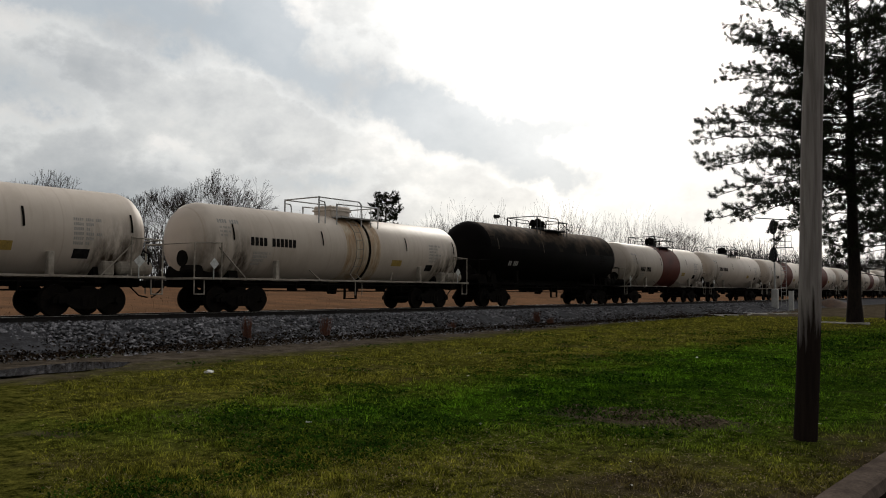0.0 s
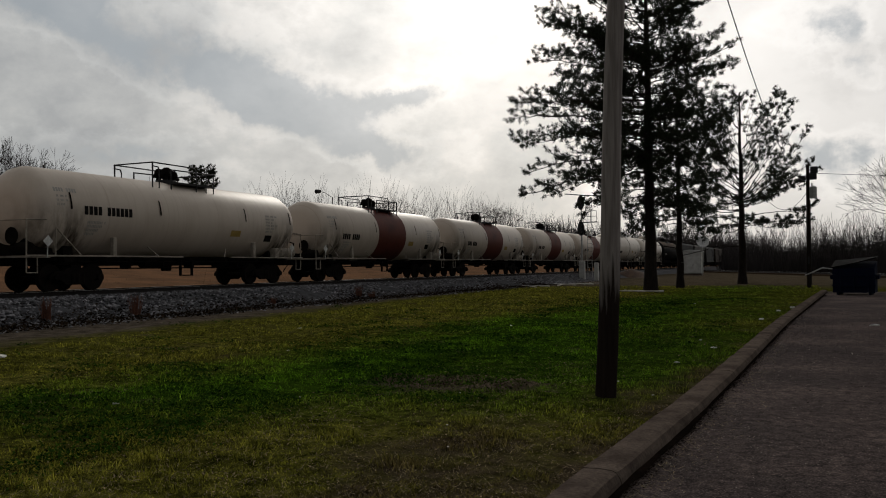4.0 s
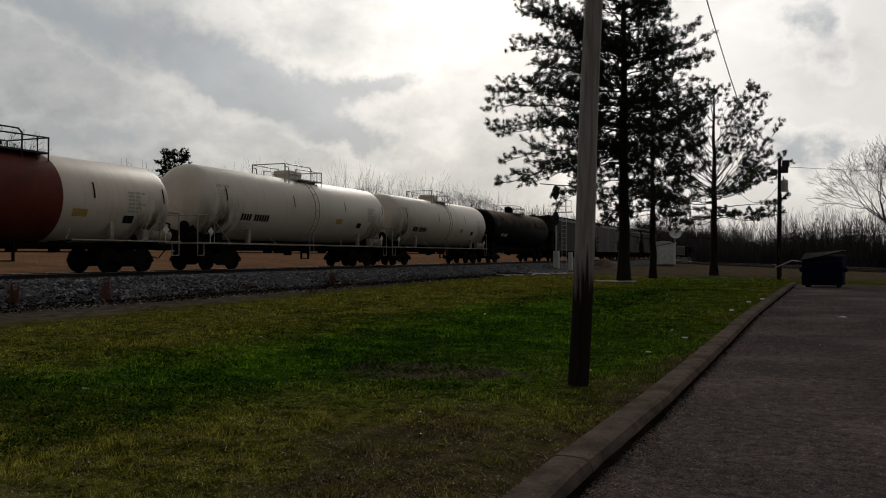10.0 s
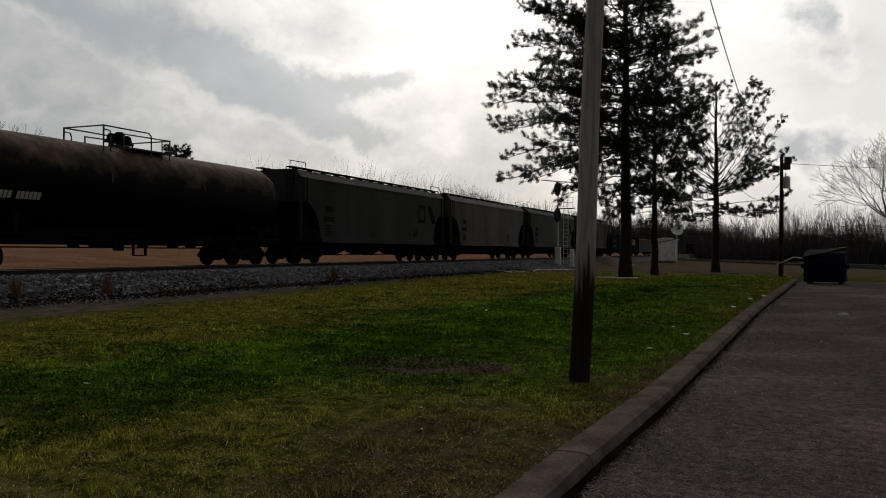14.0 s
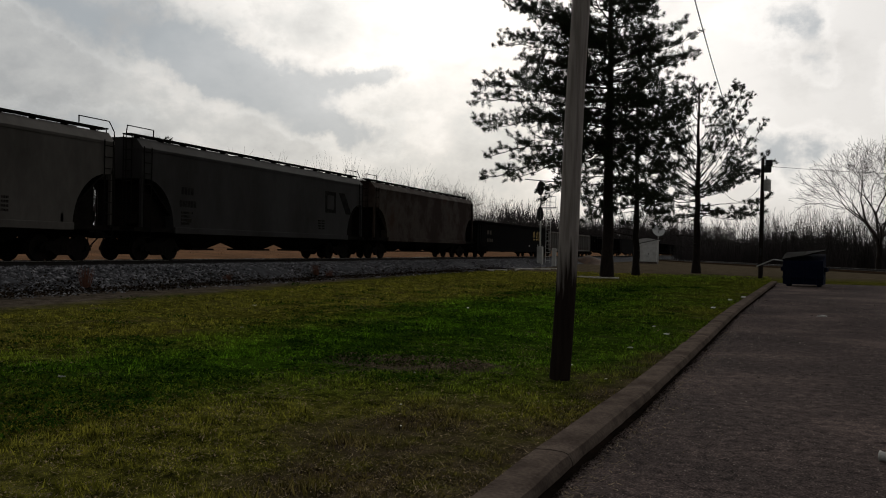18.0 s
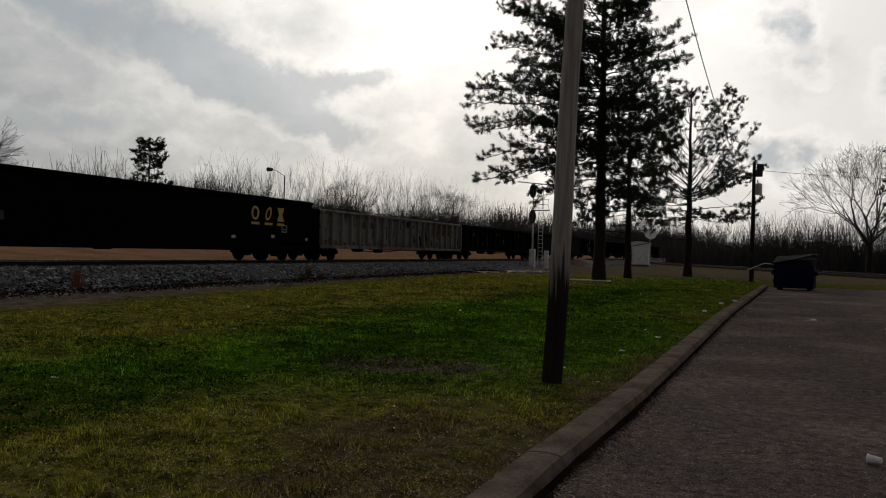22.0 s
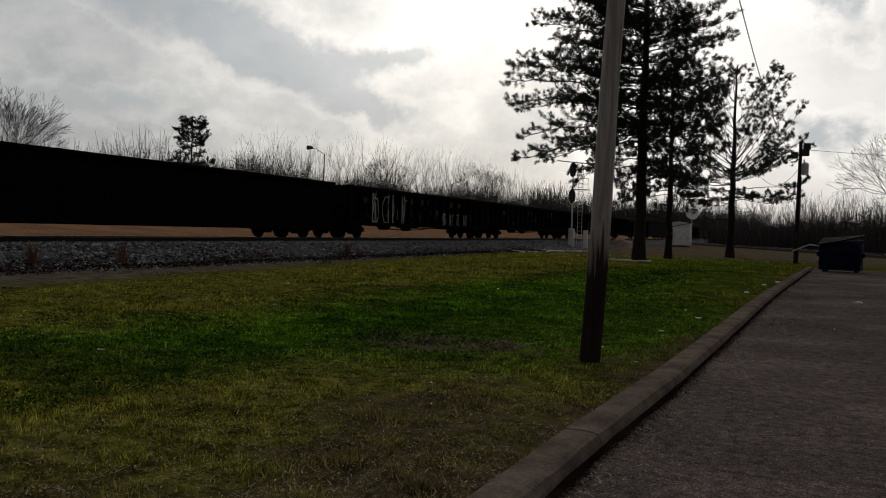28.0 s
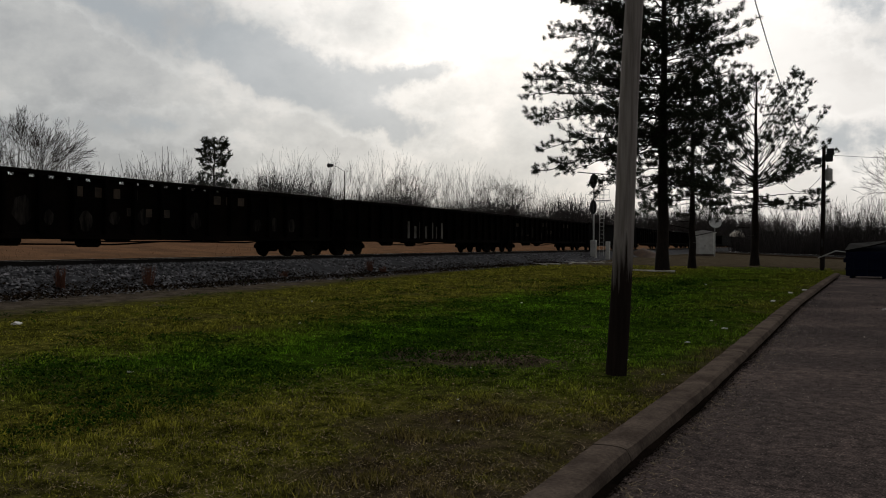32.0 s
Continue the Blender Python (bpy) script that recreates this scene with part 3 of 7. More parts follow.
def tank_material(name, clean, worn, brown, hl, cz):
    """Tank paint: broad worn patches, fine runs down the shell, and brown splashes thrown up over the trucks."""
    g = Nodes(name, 0.5, 0.35)
    m = g.math
    sep = g.N("ShaderNodeSeparateXYZ")
    g.L(g.tc.outputs["Object"], sep.inputs[0])

    def drawn(sx, sy, sz, scale, detail, rough):
        mp = g.N("ShaderNodeMapping")
        mp.inputs["Scale"].default_value = (sx, sy, sz)
        g.L(g.tc.outputs["Object"], mp.inputs[0])
        n = g.N("ShaderNodeTexNoise")
        n.inputs["Scale"].default_value, n.inputs["Detail"].default_value, n.inputs["Roughness"].default_value = scale, detail, rough
        g.L(mp.outputs[0], n.inputs["Vector"])
        return n.outputs[0]

    col = g.mix(m("MULTIPLY", m("SUBTRACT", drawn(1, 1, 0.6, 0.7, 6.0, 0.6), 0.45), 3.0, True), clean, worn)
    runs = m("MULTIPLY", m("SUBTRACT", drawn(0.4, 5.0, 0.25, 1.2, 6.0, 0.65), 0.52), 3.2, True)
    col = g.mix(m("MULTIPLY", runs, 0.30), col, brown)
    off = m("DIVIDE", m("SUBTRACT", m("ABSOLUTE", sep.outputs[1]), hl - 1.2), 1.5)
    splash = m("SUBTRACT", 1.0, m("MULTIPLY", off, off), True)
    low = m("MULTIPLY", m("SUBTRACT", cz + 0.45, sep.outputs[2]), 0.7, True)
    blot = m("MULTIPLY", m("SUBTRACT", drawn(1, 2.6, 0.9, 0.9, 7.0, 0.65), 0.42), 5.0, True)
    col = g.mix(m("MULTIPLY", m("MULTIPLY", m("MULTIPLY", splash, low), blot), 1.15, True), col, tuple(c * 0.16 for c in brown))
    seam = m("SUBTRACT", 1.0, m("MULTIPLY", m("ABSOLUTE", m("SUBTRACT", m("PINGPONG", sep.outputs[1], 1.45), 1.44)), 60.0), True)
    col = g.mix(m("MULTIPLY", seam, 0.25), col, brown)
    g.L(col, g.bs.inputs["Base Color"])
    b = g.N("ShaderNodeBump")
    b.inputs["Strength"].default_value, b.inputs["Distance"].default_value = 0.12, 0.03
    g.L(g.noise(1.6, 4.0), b.inputs["Height"])
    g.L(b.outputs[0], g.bs.inputs["Normal"])
    return g.ma


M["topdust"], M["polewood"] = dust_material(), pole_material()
M["white"] = tank_material("tank_white_paint", (0.53, 0.455, 0.385), (0.40, 0.33, 0.265), (0.24, 0.15, 0.085), 7.4, 2.54)
M["cream"] = tank_material("tank_cream_paint", (0.56, 0.50, 0.43), (0.46, 0.40, 0.335), (0.24, 0.17, 0.11), 8.5, 2.84)
M["straw"] = mat("dead_straw", (0.27, 0.21, 0.125), (0.13, 0.10, 0.06), 2, 0.9, bump=0.0, island=0.5, spec=0.15)

# ---- mesh helpers ----


def link_mesh(name, bm, material, smooth=False):
    me = bpy.data.meshes.new(name)
    bm.to_mesh(me)
    bm.free()
    me.materials.append(material)
    if smooth:
        me.shade_smooth()
    return new(name, me)


def part(name, bm, material, parent, label="", smooth=False):
    ob = link_mesh(name, bm, material, smooth)
    ob.parent = parent
    if name in ("small_stencil", "branchwork"):
        ob["kind"] = "stuff"
    if label:
        ob["label"] = label
    return ob


def again(ob, m, parent=None):
    """One more object on the same mesh, at the pose m."""
    o = ob.copy()
    scene.collection.objects.link(o)
    o.parent = parent or ob.parent
    o.matrix_basis = m
    return o


def raw(name, verts, faces, material, smooth=False):
    me = bpy.data.meshes.new(name)
    me.from_pydata(verts, [], faces)
    me.materials.append(material)
    if smooth:
        me.shade_smooth()
    return new(name, me)


def empty(name, label, category, group=""):
    e = new(name)
    e.empty_display_size = 0.3
    return tagged(e, label, category, group)


def box(bm, x0, x1, y0, y1, z0, z1, bevel=0.0):
    r = bmesh.ops.create_cube(bm, size=1.0, matrix=Matrix.LocRotScale(((x0 + x1) / 2, (y0 + y1) / 2, (z0 + z1) / 2), None, (abs(x1 - x0), abs(y1 - y0), abs(z1 - z0))))
    if bevel:
        edges = list({e for v in r["verts"] for e in v.link_edges})
        bmesh.ops.bevel(bm, geom=edges, offset=bevel, segments=1, affect="EDGES")
    return bm


def cyl(bm, p0, p1, r0, r1=None, seg=10, cap=True):
    p0, p1 = Vector(p0), Vector(p1)
    d = p1 - p0
    m = Matrix.Translation((p0 + p1) / 2) @ d.to_track_quat("Z", "Y").to_matrix().to_4x4()
    bmesh.ops.create_cone(bm, cap_ends=cap, segments=seg, radius1=r0, radius2=r0 if r1 is None else r1, depth=d.length, matrix=m)
    return bm


def tube(bm, pts, r, seg=6):
    """One unbroken round bar along a bent line."""
    pts = [Vector(p) for p in pts]
    u = None
    rings = []
    for k, p in enumerate(pts):
        a = (p - pts[k - 1]).normalized() if k else (pts[1] - p).normalized()
        b = (pts[k + 1] - p).normalized() if k + 1 < len(pts) else a
        d = (a + b).normalized() if (a + b).length > 1e-4 else a
        u = d.orthogonal().normalized() if u is None else (u - d * u.dot(d)).normalized()
        w = d.cross(u)
        wide = r / max(0.5, math.sqrt(max(0.0, (1 + a.dot(b)) / 2)))
        rings.append([bm.verts.new(p + (u * math.cos(2 * math.pi * q / seg) + w * math.sin(2 * math.pi * q / seg)) * wide) for q in range(seg)])
    for p, q in zip(rings, rings[1:]):
        for k in range(seg):
            j = (k + 1) % seg
            bm.faces.new((p[k], p[j], q[j], q[k]))
    bm.faces.new(rings[0][::-1])
    bm.faces.new(rings[-1])
    return bm


def lathe(bm, profile, seg=40, axis="Y", cz=0.0, cap=True):
    """Turns (along, radius) pairs round the y axis at height cz, or round z."""
    rings = []
    for a, r in profile:
        ring = []
        for k in range(seg):
            t = 2 * math.pi * k / seg
            if axis == "Y":
                ring.append(bm.verts.new((r * math.cos(t), a, cz + r * math.sin(t))))
            else:
                ring.append(bm.verts.new((r * math.cos(t), r * math.sin(t), a + cz)))
        rings.append(ring)
    for q, p in zip(rings, rings[1:]):
        for k in range(seg):
            j = (k + 1) % seg
            bm.faces.new((q[k], q[j], p[j], p[k]))
    if cap:
        bm.faces.new(rings[0])
        bm.faces.new(rings[-1])
    bmesh.ops.recalc_face_normals(bm, faces=bm.faces)
    return bm


def sheet(bm, pts, depth):
    """A flat outline with thickness: pts in 3D, depth a vector."""
    a = [bm.verts.new(p) for p in pts]
    b = [bm.verts.new(Vector(p) + Vector(depth)) for p in pts]
    bm.faces.new(a)
    bm.faces.new(b[::-1])
    for k in range(len(a)):
        j = (k + 1) % len(a)
        bm.faces.new((a[k], a[j], b[j], b[k]))
    bmesh.ops.recalc_face_normals(bm, faces=bm.faces)
    return bm


B = bmesh.new

# ---- the large structure ----
XC, ZR, DECK = -24.0, 0.90, 0.15  # centre of the track, top of the rail, rise of the car bodies on their trucks
GX = [-2500, -400, -120, -60, -45, -34, -28.5, -26, -20.5, -19, 3000]
GZ = [3.4, 2.9, 2.6, 2.3, 1.6, 0.85, 0.5, 0.3, 0.05, 0.0, 0.0]


def gz(x, y=0.0):
    return float(np.interp(x, GX, GZ))


KERB_Y = [-60, -8, 0, 4.6, 5.8, 7.8, 12.7, 22.9, 40.3, 49.0]
KERB_X = [-3.26, -2.01, -1.78, -1.60, -1.56, -1.43, -1.24, -0.89, 0.02, 0.50]


def kerb_x(y):
    return float(np.interp(y, KERB_Y, KERB_X))


def lawn_z(x, y):
    """Height of the lawn: slow swells, and hummocks of turf that die out towards kerb, track and distance."""
    if not (-19 < x < 1 and -6 < y < 80):
        return 0.0
    edge = min(1.0, max(0.0, (kerb_x(y) - 0.08 - x) / 0.7)) * min(1.0, max(0.0, (x + 19) / 3.0))
    near = min(1.0, max(0.0, (46 - y) / 12.0))
    lump = noise.noise(Vector((x * 2.1, y * 2.1, 31))) + 0.6 * noise.noise(Vector((x * 4.3, y * 4.3, 32)))
    return edge * (0.05 * noise.noise(Vector((x * 0.35, y * 0.35, 0))) + near * 0.030 * (lump + 0.7 * abs(noise.noise(Vector((x * 0.9, y * 0.9, 33))))))


def build_ground():
    xs = sorted(set(GX) | {-26, -25, -24, -23, -22, -21, -20} | set(np.round(np.arange(-19, -0.9, 0.16), 3)) | {0, 2, 4, 10, 40, 200, 800, -32, -38, -52, -80})
    ys = sorted({-2500, -800, -200, -60, -20, -6, -3, 0} | set(np.round(np.arange(2, 20, 0.16), 3)) | set(np.round(np.arange(20, 46, 0.4), 3)) | set(range(46, 90, 2)) | {100, 120, 150, 200, 300, 500, 1200, 3500})
    verts, faces = [], []
    for y in ys:
        for x in xs:
            verts.append((x, y, gz(x, y) + lawn_z(x, y)))
    n = len(xs)
    for j in range(len(ys) - 1):
        for i in range(n - 1):
            faces.append((j * n + i, j * n + i + 1, (j + 1) * n + i + 1, (j + 1) * n + i))
    return tagged(raw("ground", verts, faces, M["ground"], True), "patchy winter lawn with dirt and dry grass beyond", "ground", kind="structure")


build_ground()


def build_lot():
    ys = list(np.arange(-60, 49.1, 1.0))
    verts, faces = [], []
    for y in ys:
        for x in (kerb_x(y) + 0.2, 3.0, 8.0, 60.0):
            verts.append((x, y, 0.012))
    for j in range(len(ys) - 1):
        for i in range(3):
            a = j * 4 + i
            faces.append((a, a + 1, a + 5, a + 4))
    ob = raw("car_park", verts, faces, M["asphalt"])
    tagged(ob, "worn grey asphalt of an empty car park", "asphalt", kind="structure")
    return ob


build_lot()


def build_ballast():
    """Bed of crushed stone: crown, shoulders, uneven toe."""
    prof = [(-28.6, 0.42), (-27.0, 0.62), (-26.3, 0.71), (-25.2, 0.72), (-22.8, 0.72), (-21.9, 0.68), (-21.2, 0.37), (-20.3, 0.02), (-19.6, -0.06)]
    ys = [-900, -300, -60] + list(np.arange(-10, 130, 0.6)) + [160, 220, 320, 500, 900]
    verts, faces = [], []
    for y in ys:
        for k, (x, z) in enumerate(prof):
            amp = 0.16 if -12 < y < 131 else 0.0
            dx = amp * 2.2 * noise.noise(Vector((k * 3.1, y * 0.33, 5))) if k > 5 else 0
            dz = amp * 0.5 * noise.noise(Vector((x, y * 1.3, 2)))
            verts.append((x + dx, y, z + dz))
    n = len(prof)
    for j in range(len(ys) - 1):
        for i in range(n - 1):
            faces.append((j * n + i, j * n + i + 1, (j + 1) * n + i + 1, (j + 1) * n + i))
    return tagged(raw("ballast_bed", verts, faces, M["ballast"], True), "bank of grey crushed stone carrying the railway track", "ballast", kind="structure")


build_ballast()


def build_track(name, x, y0, y1, z, turn=0.0, origin=None):
    """Two rails with head, web and foot."""
    tr = empty(name, "pair of worn steel rails on wooden ties", "railway track")
    tr["kind"] = "structure"
    for sx in (-0.7535, 0.7535):
        bm = B()
        half_ = [(0.07, -0.17), (0.07, -0.158), (0.012, -0.14), (0.009, -0.05), (0.035, -0.036), (0.035, -0.002)]
        sheet(bm, [(sx + a, y0, z + b) for a, b in half_] + [(sx - a, y0, z + b) for a, b in half_[::-1]], (0, y1 - y0, 0))
        part("rail", bm, M["rail"], tr)
        bm = B()
        box(bm, sx - 0.026, sx + 0.026, y0, y1, z - 0.002, z + 0.004)
        part("rail_head", bm, M["railtop"], tr, "bright worn running surface")
    tr.matrix_basis = origin or pose(x, 0, 0)
    return tr


track = build_track("railway_track", XC, -700, 900, ZR)


def build_kerb():
    """Kerb of cast lengths, each with its own edges."""
    kerb = empty("kerb", "weathered rounded concrete kerb along the car park", "kerb")
    kerb["kind"] = "structure"
    ys = [5.8 + 3.05 * k for k in range(-6, 15)]
    for a, b in zip(ys, ys[1:]):
        bm = B()
        L = math.hypot(b - a, kerb_x(b) - kerb_x(a))
        sec = [(0.0, -0.2), (0.0, 0.090), (0.025, 0.112), (0.14, 0.118), (0.235, 0.113), (0.275, 0.098), (0.298, 0.05), (0.31, 0.0), (0.31, -0.2)]
        rings = []
        for k in range(19):
            f = k / 18
            dz = 0.012 * noise.noise(Vector((a + f * 3, 0, 9)))
            rings.append([bm.verts.new((x + 0.012 * noise.noise(Vector((f * 5 + a, i, 1))), -0.0 + 0.008 + f * (L - 0.016), z + (dz + 0.004 * noise.noise(Vector((f * 14 + a, i * 2.3, 6))) if z > 0 else 0))) for i, (x, z) in enumerate(sec)])
        for p, q in zip(rings, rings[1:]):
            for i in range(len(sec) - 1):
                bm.faces.new((p[i], p[i + 1], q[i + 1], q[i]))
        bm.faces.new(rings[0])
        bm.faces.new(rings[-1])
        bmesh.ops.recalc_face_normals(bm, faces=bm.faces)
        o = part("kerb_stone", bm, M["kerb"], kerb)
        ang = math.degrees(math.atan2(-(kerb_x(b) - kerb_x(a)), b - a))
        o.matrix_basis = pose(kerb_x(a), a, random.uniform(-0.006, 0.006), 0, 0, ang)
    return kerb


build_kerb()

# ---- rolling stock ----


def build_truck():
    """A four-wheeled truck: wheels, side frames, bolster; origin on the rail at its middle."""
    tk = new("truck")
    tk.empty_display_size = 0.2
    bm = lathe(B(), [(-0.075, 0.16), (-0.07, 0.42), (-0.065, 0.455), (0.045, 0.46), (0.06, 0.49), (0.075, 0.49), (0.078, 0.4), (0.03, 0.38), (0.03, 0.17), (0.09, 0.15)], 24, "Z")
    bmesh.ops.rotate(bm, verts=bm.verts, matrix=Matrix.Rotation(radians(90), 3, "Y"))
    w = part("wheel", bm, M["wheel"], tk)
    first = True
    for sy in (-0.89, 0.89):
        for sx in (-0.75, 0.75):
            m = pose(sx, sy, 0.47, 0, 0, 180 if sx > 0 else 0)
            if first:
                w.matrix_basis = m
                first = False
            else:
                again(w, m)
        bm = cyl(B(), (-1.0, sy, 0.47), (1.0, sy, 0.47), 0.075, seg=10)
        part("axle", bm, M["wheel"], tk)
    for sx in (-1, 1):
        x0 = sx * 0.93
        bm = B()
        top = [(-1.12, 0.52), (-0.95, 0.66), (-0.55, 0.70), (-0.42, 0.80), (0.42, 0.80), (0.55, 0.70), (0.95, 0.66), (1.12, 0.52)]
        low = [(1.12, 0.38), (0.72, 0.40), (0.45, 0.22), (-0.45, 0.22), (-0.72, 0.40), (-1.12, 0.38)]
        sheet(bm, [(x0, y, z) for y, z in top + low], (sx * 0.16, 0, 0))
        for sy in (-0.89, 0.89):
            cyl(bm, (x0, sy, 0.47), (x0 + sx * 0.24, sy, 0.47), 0.13, 0.1, 12)
        for k in (-0.22, 0.0, 0.22):
            cyl(bm, (x0 + sx * 0.12, k, 0.3), (x0 + sx * 0.12, k, 0.58), 0.08, seg=8)
        part("side_frame", bm, M["under"], tk)
    bm = box(B(), -1.0, 1.0, -0.24, 0.24, 0.48, 0.90, 0.03)
    part("bolster", bm, M["under"], tk)
    return tk


TRUCK = build_truck()


def add_trucks(car, half):
    """Two trucks under a car, at +-half from its middle."""
    for k, y in enumerate((-half, half)):
        t = copy_thing(TRUCK, pose(0, y, -DECK))
        t.parent = car


def add_coupling(car, half, mat_):
    for s in (-1, 1):
        bm = B()
        box(bm, -0.09, 0.09, s * (half - 0.75), s * (half - 0.16), 0.76, 0.94, 0.02)
        box(bm, -0.2, 0.2, s * (half - 0.22), s * (half + 0.05), 0.70, 0.99, 0.05)
        part("coupler", bm, M["under"], car)
        bm = B()
        tube(bm, [(-0.35, s * (half - 0.55), 0.75), (-0.36, s * (half - 0.2), 0.45), (-0.2, s * (half + 0.03), 0.38)], 0.025)
        part("air_hose", bm, M["under"], car)


def ladder(bm, x, y, z0, z1, w=0.4, along="y", r=0.016, rungs=None):
    """Two stiles and rungs; the width lies along y or x."""
    d = Vector((0, w / 2, 0)) if along == "y" else Vector((w / 2, 0, 0))
    c = Vector((x, y, 0))
    for s in (-1, 1):
        p = c + s * d
        cyl(bm, (p.x, p.y, z0), (p.x, p.y, z1), r * 1.3, seg=6)
    n = rungs or max(2, int((z1 - z0) / 0.38))
    for k in range(n):
        z = z0 + (k + 0.5) * (z1 - z0) / n
        a, b = c - d, c + d
        cyl(bm, (a.x, a.y, z), (b.x, b.y, z), r, seg=6)


def curved_patch(bm, R, cz, y0, y1, z0, z1, off=0.006):
    """A patch lying on the round shell, on the +x side."""
    n = max(1, int(abs(z1 - z0) / 0.12))
    rows = []
    for k in range(n + 1):
        z = z0 + (z1 - z0) * k / n
        x = math.sqrt(max(0.0, (R + off) ** 2 - (z - cz) ** 2))
        rows.append((bm.verts.new((x, y0, z)), bm.verts.new((x, y1, z))))
    for a, b in zip(rows, rows[1:]):
        bm.faces.new((a[0], a[1], b[1], b[0]))


def words(car, put, y, z, text, h, material):
    """A line of lettering as plain bars, each a part."""
    for c in text:
        if c != " ":
            bm = B()
            marks(bm, put(bm), y, z, c, h)
            part("stencil", bm, material, car)
        y += h * 0.66


def marks(bm, put, y, z, text, h):
    """Lettering as plain bars, one for each character; put(y0, y1, z0, z1) lays one down. text gives the run of widths, space is a gap."""
    for c in text:
        w = h * 0.52
        if c != " ":
            put(y, y + w, z, z + h)
        y += h * 0.74
    return y


def tank_car(label, pitch, R, top, paint, band=None, stain=False, dark=False, dome="valve", mark=None, rail_mat="dark_metal", sill_mat="sill"):
    """A tank car on two trucks; origin on the rail at its middle. top: height of the shell over the rail."""
    car = empty("tank_car", label, "tank car", "cars of the freight train")
    cz, half = top - R, pitch / 2
    hl = half - 0.85  # half length of the shell
    hd = 0.62
    prof = [(-hl, 0.25), (-hl + 0.03, 0.6 * R), (-hl + 0.16, 0.82 * R), (-hl + 0.36, 0.945 * R), (-hl + hd, R)]
    prof = prof + [(-a, r) for a, r in prof[::-1]]
    part("tank", lathe(B(), prof, 44, "Y", cz), M[paint], car, smooth=True)
    if band:
        bm = lathe(B(), [(band[0], R + 0.006), (band[1], R + 0.006)], 44, "Y", cz, False)
        part("band", bm, M["rustband"], car, "dull red painted band", smooth=True)
    if stain:
        bm = lathe(B(), [(-0.55, R + 0.006), (1.5, R + 0.006)], 44, "Y", cz, False)
        part("stain", bm, M["stain"], car, "brown spill stain running down the shell", smooth=True)
        bm = lathe(B(), [(0.75, R - 0.02), (0.75, R + 0.03), (0.87, R + 0.03), (0.87, R - 0.02)], 44, "Y", cz)
        part("strap", bm, M["under"], car)
    # running boards and sills
    for s in (-1, 1):
        if dome == "valve":  # boards over the trucks only, with a thin pale edge
            for a_, b_ in ((-half + 0.45, -0.6), (2.3, half - 0.45)):
                part("running_board", box(B(), s * 1.40, s * 1.47, a_, b_, 1.02, 1.075, 0.01), M[sill_mat], car)
                part("hanger", box(B(), s * 0.9, s * 1.44, (a_ if a_ > 0 else b_) - 0.04, (a_ if a_ > 0 else b_) + 0.04, 0.985, 1.02), M["under"], car)
        else:
            part("side_sill", box(B(), s * 1.38, s * 1.46, -half + 0.45, half - 0.45, 0.99, 1.06, 0.01), M[sill_mat], car)
        for y_ in (-half + 4.1, half - 4.1):
            w_ = 1 if y_ < 0 else -1
            part("saddle_post", box(B(), s * 1.22, s * 1.40, y_ - 0.09, y_ + 0.09, 1.03, 1.72, 0.02), M[sill_mat], car)
            part("brace", tube(B(), [(s * 1.42, y_ + w_ * 2.1, 1.06), (s * 1.2, y_ + w_ * 1.75, 1.42)], 0.025), M[sill_mat], car)
            part("brace", tube(B(), [(s * 1.42, y_ - w_ * 1.5, 1.06), (s * 1.36, y_ - w_ * 2.6, 2.1)], 0.025), M[sill_mat], car)
        br = part("sill_bracket", box(B(), s * 0.5, s * 1.3, -0.05, 0.05, 0.9, 1.0), M["under"], car)
        br.matrix_basis = pose(0, -hl + 0.8, 0)
        for k in range(-2, 4):
            again(br, pose(0, k * (hl - 0.8) / 3, 0))
        bm = B()
        box(bm, -1.44, 1.44, s * (half - 1.35), s * (half - 0.42), 0.985, 1.05)
        part("end_platform", bm, M[sill_mat], car)
        bm = B()
        zs = cz - R * 0.80
        sheet(bm, [(-1.1, s * (hl - 1.55) - 0.2, 0.85), (1.1, s * (hl - 1.55) - 0.2, 0.85), (0.95, s * (hl - 1.55) - 0.2, zs + 0.12), (0.6, s * (hl - 1.55) - 0.2, zs - 0.06), (-0.6, s * (hl - 1.55) - 0.2, zs - 0.06), (-0.95, s * (hl - 1.55) - 0.2, zs + 0.12)], (0, 0.4, 0))
        # near-black steel: the shade below the shell is put into the saddle's colour
        part("saddle", bm, M["under"], car)
        # end handrail, brake rigging, ladder
        ye = s * (half - 0.5)
        for sx in (-1, 1):
            bm = tube(B(), [(sx * 1.38, ye, 0.5), (sx * 1.38, ye, 2.2), (sx * 1.38, ye - s * 1.1, 2.25), (sx * 1.38, ye - s * 1.1, 1.05)], 0.022)
            part("end_handrail", bm, M[sill_mat], car)
        part("cross_bar", tube(B(), [(-1.38, ye, 2.2), (1.38, ye, 2.2)], 0.02), M[sill_mat], car)
        bm = tube(B(), [(1.38, ye, 0.5), (1.38, ye - s * 0.4, 0.5), (1.38, ye - s * 0.4, 1.0)], 0.02)
        part("sill_step", bm, M[sill_mat], car)
    part("air_tank", cyl(cyl(cyl(B(), (1.05, half - 1.85, 1.3), (1.05, half - 0.8, 1.3), 0.22, seg=16), (1.05, half - 0.8, 1.3), (1.05, half - 0.7, 1.3), 0.22, 0.1, 16), (1.05, half - 1.95, 1.3), (1.05, half - 1.85, 1.3), 0.1, 0.22, 16), M[sill_mat], car)
